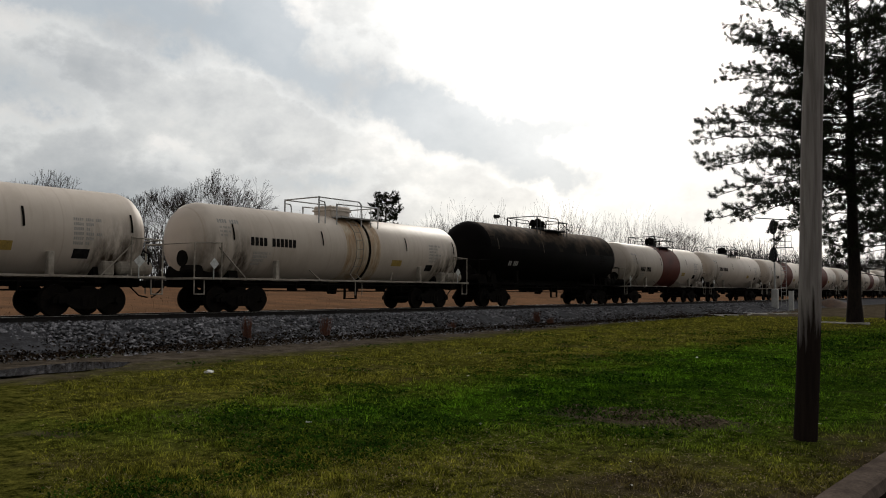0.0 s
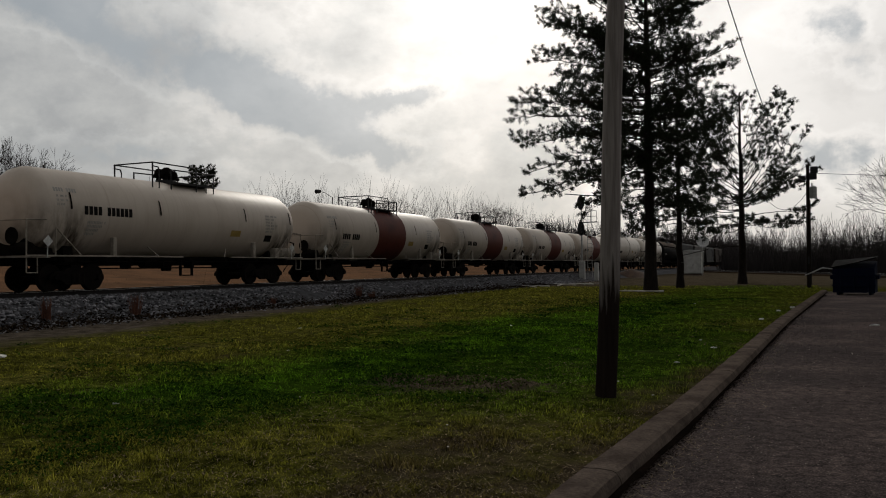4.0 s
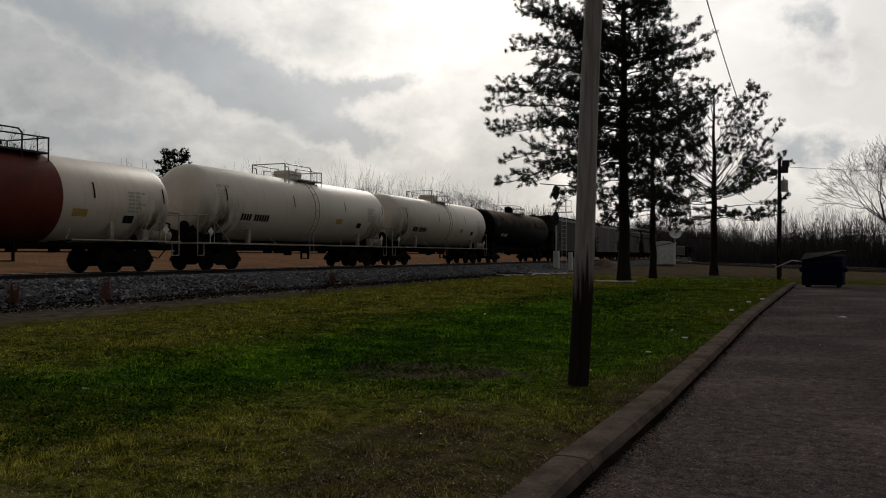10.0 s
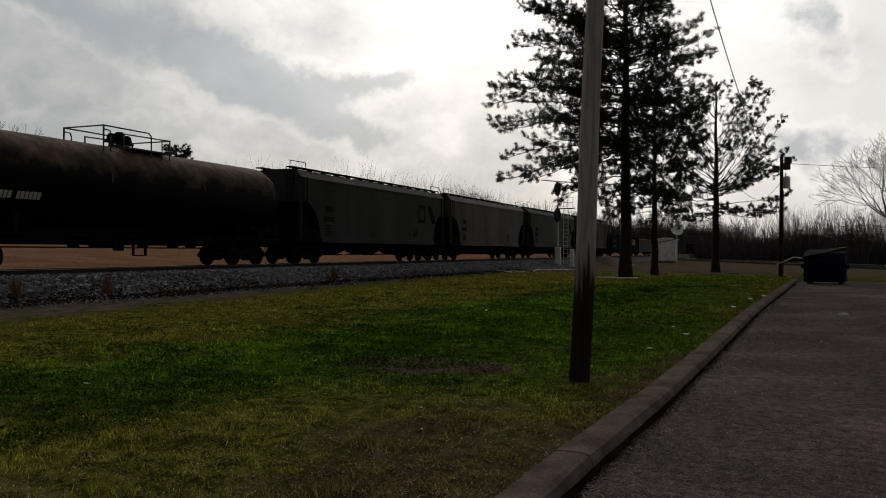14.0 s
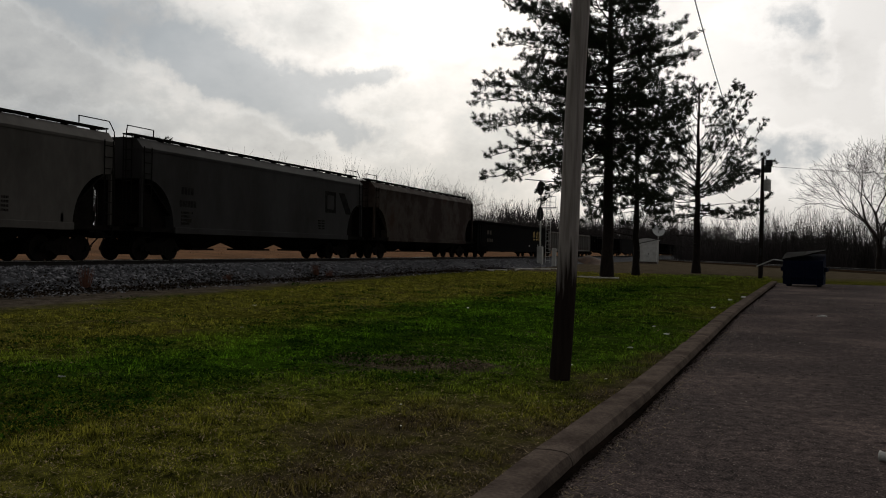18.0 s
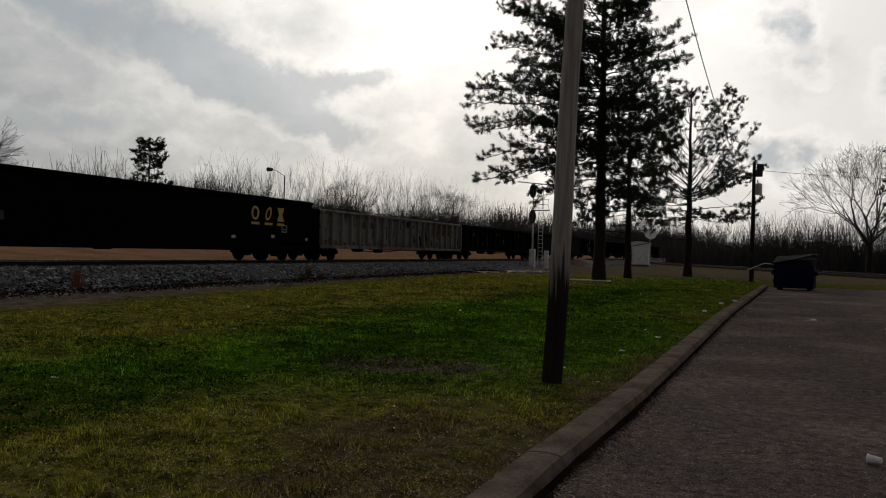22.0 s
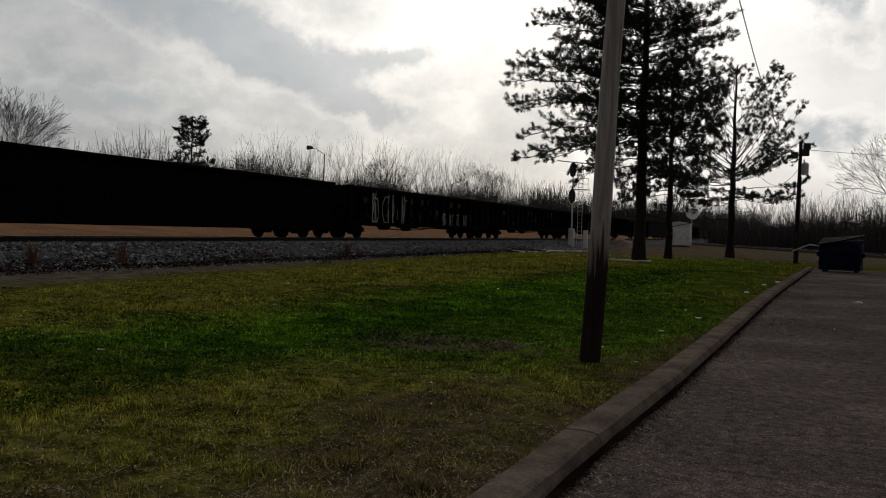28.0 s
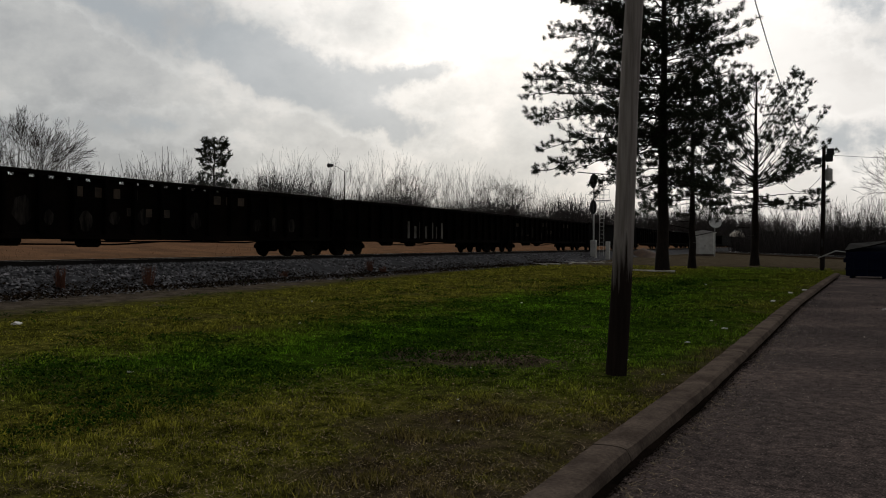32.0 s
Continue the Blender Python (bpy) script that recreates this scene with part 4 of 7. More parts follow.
    part("brake_valve", box(B(), 0.85, 1.3, half - 2.45, half - 2.1, 1.05, 1.5, 0.04), M[sill_mat], car)
    for yb in (half - 1.6, half - 1.05):
        part("tank_bracket", box(B(), 0.9, 1.2, yb - 0.03, yb + 0.03, 1.04, 1.12), M[sill_mat], car)
    part("reservoir", cyl(B(), (0.5, -half + 0.75, 1.28), (1.25, -half + 0.75, 1.28), 0.2, seg=14), M["under"], car)
    part("brake_pipe", tube(B(), [(1.2, half - 0.9, 1.38), (1.25, half - 0.9, 1.75), (0.7, half - 0.8, 1.9), (0.4, half - 0.8, 1.1)], 0.03), M["under"], car)
    for s in (-1, 1):
        part("head_brace", sheet(B(), [(-1.0, s * (hl - 0.12), 0.98), (1.0, s * (hl - 0.12), 0.98), (0.75, s * (hl - 0.12), cz - 0.62 * R), (-0.75, s * (hl - 0.12), cz - 0.62 * R)], (0, -s * 0.9, 0)), M["under"], car)
    bm = box(B(), -0.28, 0.28, -half + 0.6, half - 0.6, 0.72, 0.98)
    # upper box is added to block the light through the gap below the shell
    box(bm, -0.3, 0.3, -hl + 1.2, hl - 1.2, 0.9, cz - R + 0.2)
    part("centre_sill", bm, M["under"], car)
    if dark:  # brown dust settled along the top of the shell
        bm = B()
        rows = []
        for k in range(23):
            a = radians(6 + 168 * k / 22)
            rows.append([bm.verts.new(((R + 0.006) * math.cos(a), y, cz + (R + 0.006) * math.sin(a))) for y in np.linspace(-hl + hd, hl - hd, 9)])
        for p_, q_ in zip(rows, rows[1:]):
            for i in range(8):
                bm.faces.new((p_[i], q_[i], q_[i + 1], p_[i + 1]))
        bmesh.ops.recalc_face_normals(bm, faces=bm.faces)
        part("dust", bm, M["topdust"], car, "brown dust along the top", smooth=True)
    # brake cylinder, rods and outlet under the belly
    bm = B()
    cyl(bm, (0.55, -1.9, 0.82), (0.55, -0.9, 0.82), 0.2, seg=14)
    part("air_reservoir", bm, M["under"], car)
    bm = B()
    tube(bm, [(0.75, -hl + 2.4, 0.62), (0.75, hl - 2.4, 0.62)], 0.025)
    tube(bm, [(0.95, -hl + 2.0, 0.86), (0.95, hl - 2.0, 0.86)], 0.03)
    for y in (-2.9, -1.2, 0.5, 2.2, 3.3):
        box(bm, 0.5, 1.0, y - 0.035, y + 0.035, 0.6, 0.95)
    part("brake_rigging", bm, M["under"], car)
    bm = B()
    cyl(bm, (0, 0, 0.5), (0, 0, cz - R + 0.1), 0.2, 0.28, 12)
    part("outlet", bm, M["under"], car)
    bm = B()
    box(bm, 1.0, 1.1, -0.35, -0.3, 0.3, 1.0)
    box(bm, 1.0, 1.1, 0.3, 0.35, 0.3, 1.0)
    box(bm, 1.0, 1.1, -0.3, 0.3, 0.3, 0.34)
    part("step", bm, M["under"], car)
    # platform on top with its railing
    part("top_platform", box(B(), -1.0, 1.0, -0.5, 1.75, top - 0.10, top - 0.04), M[rail_mat], car)
    zt = top + 0.62
    for sx in (-1, 1):
        bm = B()
        x_ = sx * 0.98
        zl = cz + math.sqrt(R * R - 0.98 ** 2)
        tube(bm, [(x_, -1.75, zl), (x_, -1.75, zt), (x_, 0.55, zt), (x_, 0.7, zt - 0.12), (x_, 0.7, zl)], 0.028)
        tube(bm, [(x_, -1.75, zt - 0.14), (x_, -1.45, zt - 0.16), (x_, -1.4, zt - 0.3), (x_, -1.4, zl)], 0.024)
        tube(bm, [(x_, -0.75, zl), (x_, -0.75, zt - 0.2), (x_, 1.75, zt - 0.16), (x_, 1.75, zl)], 0.026)
        cyl(bm, (x_, 1.3, zt - 0.17), (x_, 1.3, zl), 0.022, seg=6)
        part("platform_railing", bm, M[rail_mat], car)
    for y, z in ((-1.75, zt), (1.75, zt - 0.16)):
        part("cross_rail", tube(B(), [(-0.98, y, z), (0.98, y, z)], 0.026), M[rail_mat], car)
    if dome == "valve":
        bm = cyl(B(), (0, 0, top - 0.1), (0, 0, top + 0.12), 0.42, 0.40, 16)
        hood = part("valve_base", bm, M[rail_mat], car)
        for vx, vy, h in ((0.18, -0.22, 0.6), (-0.14, 0.22, 0.68), (0.12, 0.3, 0.52), (-0.2, -0.2, 0.58)):
            bm = B()
            cyl(bm, (vx, vy, top + 0.1), (vx, vy, top + h), 0.10, seg=10)
            cyl(bm, (vx, vy, top + h - 0.25), (vx, vy, top + h - 0.05), 0.19, 0.15, 12)
            cyl(bm, (vx, vy - 0.3, top + h - 0.32), (vx, vy + 0.3, top + h - 0.32), 0.065, seg=8)
            part("valve", bm, M["under"], car)
    else:
        bm = B()
        box(bm, -0.5, 0.5, -0.62, 0.55, top - 0.1, top + 0.42, 0.05)
        box(bm, -0.54, 0.54, -0.66, 0.59, top + 0.2, top + 0.27, 0.02)
        part("manway_hood", bm, M[paint], car)
    # ladder from the running board up to the platform
    if dome == "hood":
        bm = B()
        pts = []
        for k in range(9):
            a = radians(-42 + k * 14)
            pts.append((math.cos(a) * (R + 0.12), math.sin(a) * (R + 0.12) + cz))
        for dy in (-0.2, 0.2):
            tube(bm, [(x, dy + 0.1, z) for x, z in pts], 0.018)
            tube(bm, [(pts[0][0], dy + 0.1, pts[0][1]), (1.42, dy + 0.1, 1.0), (1.42, dy + 0.1, 0.45)], 0.018)
        for x, z in pts:
            cyl(bm, (x, -0.1, z), (x, 0.3, z), 0.014, seg=6)
        part("ladder", bm, M[sill_mat], car)
    # grab irons: dark upright bars on the shell
    for y in (-hl + 1.25, -1.9, 3.2, hl - 0.75):
        bm = B()
        curved_patch(bm, R, cz, y - 0.035, y + 0.035, cz + 0.05, cz + 0.62, 0.03)
        part("grab_iron", bm, M["under" if not dark else "dirtlet"], car)
    # lettering, notices and placards on the shell
    put = lambda bm_: (lambda y0, y1, z0, z1: curved_patch(bm_, R, cz, y0, y1, z0, z1))
    ink = M["greyink"] if dark else M["ink"]
    words(car, put, -5.45 if pitch < 17 else -hl + 2.4, cz - 0.42 if band else cz - 0.75 if pitch > 17 else cz - 0.1, mark or ("#### ####" if band else "#### ######"), 0.30 if not dark else 0.24, ink)
    faint = M["greyink"] if not dark else M["under"]
    bm = B()
    for k in range(4):
        marks(bm, put(bm), -5.3 if pitch < 17 else -hl + 2.5, cz - (0.62 if band else 0.95 if pitch > 17 else 0.4) - 0.13 * k, "########## ####"[: 12 - k * 2], 0.09)
    for k in range(6):
        marks(bm, put(bm), hl - 2.6, cz + 0.32 - 0.14 * k, "##### #### ####"[: 14 - (k % 3) * 3], 0.085)
    part("small_stencil", bm, faint, car)
    bm = B()
    marks(bm, put(bm), -hl + 0.66, cz + 0.62, "#### ####", 0.14)
    for k in range(3):
        marks(bm, put(bm), -hl + 0.7, cz + 0.44 - 0.14 * k, "## ### ## ##"[: 11 - 2 * k], 0.07)
    part("small_stencil", bm, faint, car)
    if not dark:
        bm = B()
        curved_patch(bm, R, cz, 2.3, 2.95, cz - 0.62, cz - 0.36)
        part("notice", bm, M["yellow"], car, "yellow notice panel")
        bm = B()
        curved_patch(bm, R, cz, 4.7, 5.2, cz - 0.78, cz - 0.5)
        part("notice", bm, M["ink"], car, "black notice panel")
    for y in (hl - 0.55, -hl + 0.35):
        bm = B()
        c = Vector((1.5, y, 1.52))
        sheet(bm, [c + Vector((0, 0.19, 0)), c + Vector((0, 0, 0.19)), c - Vector((0, 0.19, 0)), c - Vector((0, 0, 0.19))], (0.015, 0, 0))
        cyl(bm, (1.48, y, 1.0), (1.48, y, 1.4), 0.02, seg=6)
        part("placard", bm, M["placard"] if not dark else M["under"], car, "diamond placard on a post")
    bm = B()
    cyl(bm, (0.6, -half + 0.55, 1.7), (0.6, -half + 0.6, 1.7), 0.28, seg=16)
    cyl(bm, (0.6, -half + 0.6, 1.0), (0.6, -half + 0.6, 1.7), 0.03, seg=6)
    part("brake_wheel", bm, M["under"], car)
    add_coupling(car, half, "under")
    add_trucks(car, half - 2.75)
    return car


def hopper_car(label, pitch, top, paint, mark_mat="ink", big=True):
    """A covered hopper: side sheets cut away in arches at the ends, sloped roof with hatches, three outlets."""
    car = empty("hopper_car", label, "hopper car", "cars of the freight train")
    half = pitch / 2
    hl, W, zb, ze = half - 0.75, 1.55, 1.12, top - 0.62
    out = []
    n = 9
    for k in range(n + 1):  # far arch, from the end inwards and down
        a = math.pi / 2 * k / n
        out.append((hl - 0.25 - 1.65 * math.sin(a), zb + 1.95 * math.cos(a)))
    for k in range(n, -1, -1):
        a = math.pi / 2 * k / n
        out.append((-hl + 0.25 + 1.65 * math.sin(a), zb + 1.95 * math.cos(a)))
    out += [(-hl, zb + 1.95), (-hl, ze), (hl, ze), (hl, zb + 1.95)]
    part("body", sheet(B(), [(-W, y, z) for y, z in out], (2 * W, 0, 0)), M[paint], car)
    # upper side, leaning in, and the roof
    bm = B()
    sec = [(-W - 0.03, ze - 0.04), (-W - 0.03, ze + 0.06), (-1.32, ze + 0.36), (-1.28, ze + 0.42), (-0.62, ze + 0.5), (0.62, ze + 0.5), (1.28, ze + 0.42), (1.32, ze + 0.36), (W + 0.03, ze + 0.06), (W + 0.03, ze - 0.04)]
    sheet(bm, [(x, -hl, z) for x, z in sec], (0, 2 * hl, 0))
    part("roof", bm, M[paint], car)
    bm = B()
    for s in (-1, 1):
        box(bm, s * 0.72, s * 1.12, -hl - 0.15, hl + 0.15, top - 0.05, top - 0.0)
        for k in range(14):
            y = -hl + 0.4 + k * (2 * hl - 0.8) / 13
            box(bm, s * 0.78, s * 1.06, y - 0.03, y + 0.03, ze + 0.42, top - 0.05)
    part("running_board", bm, M["under"], car)
    for k in range(8):
        y = -hl + 1.6 + k * (2 * hl - 3.2) / 7
        bm = box(B(), -0.55, 0.55, y - 0.85, y + 0.85, ze + 0.48, ze + 0.60, 0.04)
        part("hatch", bm, M["hopperdark"], car)
    for s in (-1, 1):
        bm = box(B(), s * (W + 0.0), s * (W + 0.10), -hl + 1.9, hl - 1.9, zb - 0.16, zb + 0.1, 0.015)
        part("side_sill", bm, M[paint], car)
        bm = B()
        sheet(bm, [(-W + 0.1, s * (hl - 2.3), zb + 0.1), (W - 0.1, s * (hl - 2.3), zb + 0.1), (W - 0.1, s * (hl - 0.2), zb + 2.1), (-W + 0.1, s * (hl - 0.2), zb + 2.1)], (0, -s * 0.06, 0.02))
        part("slope_sheet", bm, M["under"], car)
        bm = B()
        box(bm, -W, W, s * (hl - 1.9), s * (half - 0.42), 1.0, 1.16)
        part("end_platform", bm, M["under"], car)
        # added filler box that keeps the open end arch dark
        bm = box(B(), -1.15, 1.15, s * (hl - 2.3), s * (hl - 0.55), 1.16, zb + 1.75)
        part("end_bulkhead", bm, M["under"], car)
        for sx in (-1, 1):
            part("corner_post", box(B(), sx * (W - 0.12), sx * W, s * (hl - 0.02), s * (hl - 0.14), 1.1, zb + 2.1), M[paint], car)
            part("short_post", box(B(), sx * (W - 0.12), sx * W, s * (hl - 2.42), s * (hl - 2.3), 1.1, zb + 0.4), M[paint], car)
        for x_ in (W + 0.05, -W - 0.05):
            bm = B()
            ladder(bm, x_, s * (hl - 0.3), 0.55, ze + 0.1, 0.42)
            part("ladder", bm, M["under"], car)
        bm = B()
        ladder(bm, 0.9, s * (hl + 0.06), 1.1, top, 0.42, "x")
        part("ladder", bm, M["under"], car)
        bm = B()
        tube(bm, [(1.05, s * (hl - 1.2), top - 0.02), (1.05, s * (hl - 1.2), top + 0.28), (1.05, s * (hl + 0.25), top + 0.28), (1.15, s * (hl + 0.42), top - 0.1), (1.2, s * (hl + 0.42), 1.1)], 0.02)
        part("grab_rail", bm, M["under"], car)
        bm = B()
        box(bm, 0.3, 0.9, s * (hl - 0.55), s * (hl - 0.2), 1.3, 1.7, 0.03)
        part("brake_box", bm, M["under"], car)
        bm = B()
        cyl(bm, (-0.6, s * (hl - 1.6), 1.45), (-0.6, s * (hl - 0.5), 1.45), 0.22, seg=12)
        part("brake_gear", bm, M["under"], car)
    for y in (-1, 0, 1):
        yc = y * (2 * hl - 5.2) / 3
        w0 = (2 * hl - 5.2) / 6
        bm = B()
        lo = [bm.verts.new((sx * 0.55, yc + sy * 0.42, 0.34)) for sx, sy in ((-1, -1), (1, -1), (1, 1), (-1, 1))]
        hi = [bm.verts.new((sx * (W - 0.08), yc + sy * w0, zb + 0.02)) for sx, sy in ((-1, -1), (1, -1), (1, 1), (-1, 1))]
        bm.faces.new(lo)
        bm.faces.new(hi[::-1])
        for k in range(4):
            j = (k + 1) % 4
            bm.faces.new((lo[k], hi[k], hi[j], lo[j]))
        bmesh.ops.recalc_face_normals(bm, faces=bm.faces)
        box(bm, -0.75, 0.75, yc - 0.75, yc + 0.75, 0.28, 0.36, 0.01)
        part("outlet", bm, M["under"], car)
    bm = box(B(), -0.28, 0.28, -half + 0.6, half - 0.6, 0.72, 1.0)
    part("centre_sill", bm, M["under"], car)
    # markings on the side
    put = lambda bm_: (lambda y0, y1, z0, z1: box(bm_, W + 0.001, W + 0.007, y0, y1, z0, z1))
    if big:
        bm = B()
        h0, h1, y0 = 2.42, 3.6, 4.9
        for e_ in ((y0, y0 + 1.2, h0, h0 + 0.2), (y0, y0 + 1.2, h1 - 0.2, h1), (y0, y0 + 0.22, h0 + 0.2, h1 - 0.2), (y0 + 0.98, y0 + 1.2, h0 + 0.2, h1 - 0.2)):
            put(bm)(*e_)
        part("emblem", bm, M[mark_mat], car, "dark painted hollow block")
        y0 = 6.4
        bm = sheet(B(), [(W + 0.001, y0, h1), (W + 0.001, y0 + 0.7, h1), (W + 0.001, y0 + 1.58, h0), (W + 0.001, y0 + 0.88, h0)], (0.006, 0, 0))
        part("emblem", bm, M[mark_mat], car, "dark painted slanting block")
    if mark_mat:
        words(car, put, -hl + 2.35, 2.6, "####", 0.30, M[mark_mat])
        words(car, put, -hl + 2.25, 2.08, "######", 0.27, M[mark_mat])
    bm = B()
    for k in range(4):
        marks(bm, put(bm), -hl + 2.35, 1.8 - 0.15 * k, "######### ###"[: 11 - k], 0.09)
        marks(bm, put(bm), hl - 5.2, 1.9 - 0.14 * k, "###### #####", 0.08)
    put(bm)(-hl + 2.7, -hl + 3.0, 1.45, 1.6)
    if mark_mat:
        part("small_stencil", bm, M["wear"], car)
    else:
        bm.free()
    add_coupling(car, half, "under")
    add_trucks(car, half - 2.45)
    return car


def gondola_car(label, pitch, top, paint, ribs=15, zb=0.66, style=None):
    """An open gondola: sides with posts and chords, floor, ends."""
    car = empty("gondola_car", label, "gondola car", "cars of the freight train")
    half = pitch / 2
    hl, W = half - 0.65, 1.5
    for s in (-1, 1):
        holed = style in ("worn", "graffiti")
        bm = box(B(), s * (W - 0.05), s * W, -hl, hl, zb, top - (0.23 if holed else 0.1))
        if holed:
            y = -hl
            while y < hl:
                box(bm, s * (W - 0.05), s * W, y, min(hl, y + (0.50 if y < 3 else 30)), top - 0.23, top - 0.1)
                y += 0.72 if y < 3 else 30
        part("side", bm, M[paint], car)
        bm = box(B(), s * (W - 0.08), s * (W + 0.13), -hl, hl, top - 0.14, top, 0.02)
        part("top_chord", bm, M[paint], car)
        bm = box(B(), s * (W - 0.02), s * (W + 0.09), -hl + (0 if ribs else 2.6), hl - (0 if ribs else 2.6), zb - 0.08, zb + 0.12, 0.015)
        part("side_sill", bm, M[paint], car)
        if ribs:
            first = None
            for k in range(ribs + 1):
                y = -hl + 0.08 + k * (2 * hl - 0.16) / ribs
                if first is None:
                    bm = box(B(), W * s, s * (W + 0.2), -0.07, 0.07, zb + 0.1, top - 0.14, 0.02)
                    first = part("side_post", bm, M[paint], car)
                    first.matrix_basis = pose(0, y, 0)
                else:
                    again(first, pose(0, y, 0))
        # end wall and ribs take the near-black underframe colour, whatever the side paint
        part("end_wall", box(B(), -W + 0.05, W - 0.05, s * hl, s * (hl - 0.06), zb, top - 0.02), M["under"], car)
        bm = B()
        for z in (zb + 0.5, zb + 1.1, top - 0.15):
            box(bm, -W, W, s * hl, s * (hl + 0.1), z - 0.06, z + 0.06)
        part("end_rib", bm, M["under"], car)
        for x_ in (W + 0.15, -W - 0.15):
            bm = B()
            ladder(bm, x_, s * (hl - 0.35), 0.45, top - 0.3, 0.42)
            part("ladder", bm, M[paint], car)
        bm = B()
        box(bm, -W, W, s * (hl - 3.2), s * (hl + 0.05), 0.66, 0.80)
        part("end_frame", bm, M["under"], car)
    part("floor", box(B(), -W + 0.05, W - 0.05, -hl + 0.05, hl - 0.05, 0.80, 0.90), M["load"], car)
    bm = box(B(), -0.3, 0.3, -half + 0.6, half - 0.6, 0.62, 0.82)
    part("centre_sill", bm, M["under"], car)
    bm = B()
    cyl(bm, (0.8, -1.8, 0.72), (0.8, -0.8, 0.72), 0.2, seg=12)
    cyl(bm, (0.8, 0.6, 0.75), (0.8, 1.5, 0.75), 0.16, seg=12)
    tube(bm, [(1.1, -hl + 4.2, 0.62), (1.1, -4, 0.62), (1.1, -2, 0.5), (1.1, 4, 0.56), (1.1, hl - 4.2, 0.62)], 0.022)
    for y in (-3.6, 2.6, 3.4):
        box(bm, 0.7, 1.3, y - 0.05, y + 0.05, 0.5, zb)
    box(bm, 0.6, 1.3, -6.1, -5.5, 0.36, 0.70, 0.12)
    cyl(bm, (0.9, -3.1, 0.50), (0.9, -2.3, 0.50), 0.19, seg=14)
    tube(bm, [(1.2, -7.4, 0.6), (1.2, -6.2, 0.42), (1.2, -1.8, 0.40), (1.2, 0.4, 0.52), (1.2, 5.5, 0.50), (1.2, 7.0, 0.62)], 0.03)
    part("brake_gear", bm, M["under"], car)
    off = W + 0.002
    put = lambda bm_: (lambda y0, y1, z0, z1: box(bm_, off, off + 0.008, y0, y1, z0, z1))
    if style == "yellow":
        h0, h1 = 1.84, 2.52
        for k, y0 in enumerate((6.15, 7.3, 8.4)):
            bm = B()
            ym, zm = y0 + 0.32, (h0 + h1) / 2
            if k < 2:  # thick oval ring; the second one narrower and leaning
                n, w_, lean = 20, 0.33 - 0.08 * k, 0.12 * k
                outer = [(ym + w_ * math.cos(6.2832 * q / n) + lean * math.sin(6.2832 * q / n), zm + 0.34 * math.sin(6.2832 * q / n)) for q in range(n)]
                core = [(ym + 0.56 * (a - ym), zm + 0.66 * (b - zm)) for a, b in outer]
                for q in range(n):
                    r_ = (q + 1) % n
                    bm.faces.new([bm.verts.new((off + 0.006, *c)) for c in (outer[q], outer[r_], core[r_], core[q])])
                bmesh.ops.remove_doubles(bm, verts=bm.verts, dist=0.0005)
            else:  # hourglass
                sheet(bm, [(off, y0, h1), (off, y0 + 0.66, h1), (off, ym + 0.14, zm), (off, y0 + 0.66, h0), (off, y0, h0), (off, ym - 0.14, zm)], (0.006, 0, 0))
            part("emblem", bm, M["gold"], car, "large yellow painted shape")
            bm = B()
            put(bm)(y0, y0 + 0.68, h0 - 0.22, h0 - 0.10)
            part("underline", bm, M["gold"], car, "yellow painted bar")
        bm = B()
        for e_ in ((8.85, 9.35, 1.30, 1.34), (8.85, 9.35, 1.62, 1.66), (8.85, 8.89, 1.30, 1.66), (9.31, 9.35, 1.30, 1.66), (8.95, 9.2, 1.44, 1.48)):
            put(bm)(*e_)
        part("notice", bm, M["greyink"], car, "faded grey notice panel")
        for y0, z0 in ((4.6, 0.92), (7.9, 1.0), (11.2, 0.92)):
            bm = B()
            put(bm)(y0, y0 + 0.3, z0, z0 + 0.14)
            part("reflector", bm, M["palelet"], car)
        words(car, put, -9.15, 1.88, "## ##", 0.34, M["dirtlet"])
        words(car, put, -9.15, 1.22, "## ## ##", 0.3, M["dirtlet"])
    elif style in ("graffiti", "worn"):
        for y0, z0, w_, h_ in [(-hl + 8.0 + k * 0.8, top - 0.75, 0.3, 0.34) for k in range(4)] + [(-hl + 10.2 + k * 0.9, top - 1.35, 0.3, 0.30) for k in range(3)] + [(3.0 + k * 0.75, top - 0.72, 0.42, 0.34) for k in range(3)]:
            bm = B()
            put(bm)(y0, y0 + w_, z0, z0 + h_)
            part("stencil", bm, M["dirtlet"], car, "soiled tan lettering worn to a block")
        bm = B()
        marks(bm, put(bm), -hl + 2.0, top - 0.9, "####", 0.3)
        marks(bm, put(bm), -hl + 4.6, top - 1.6, "### ##", 0.12)
        part("small_stencil", bm, M["dirtlet"], car)
        rnd = random.Random(3 if style == "worn" else 4)
        pitch_ = (2 * hl - 0.16) / ribs
        for k in range(ribs):  # scuffed, paler wear between the posts
            if rnd.random() < 0.35:
                continue
            y0 = -hl + 0.08 + k * pitch_ + pitch_ * rnd.uniform(0.12, 0.3)
            w_, z0 = pitch_ * rnd.uniform(0.3, 0.6), zb + rnd.uniform(0.12, 0.5)
            h_ = rnd.uniform(0.5, 1.2)
            bm = B()
            ring = [(off - 0.001, y0 + w_ * (0.5 + 0.5 * math.cos(a) * rnd.uniform(0.75, 1.1)), z0 + h_ * (0.5 + 0.5 * math.sin(a) * rnd.uniform(0.8, 1.05))) for a in np.linspace(0, 6.28, 12)[:-1]]
            sheet(bm, ring, (0.004, 0, 0))
            part("wear_patch", bm, M["wear"], car, "pale scuffed patch between the posts")
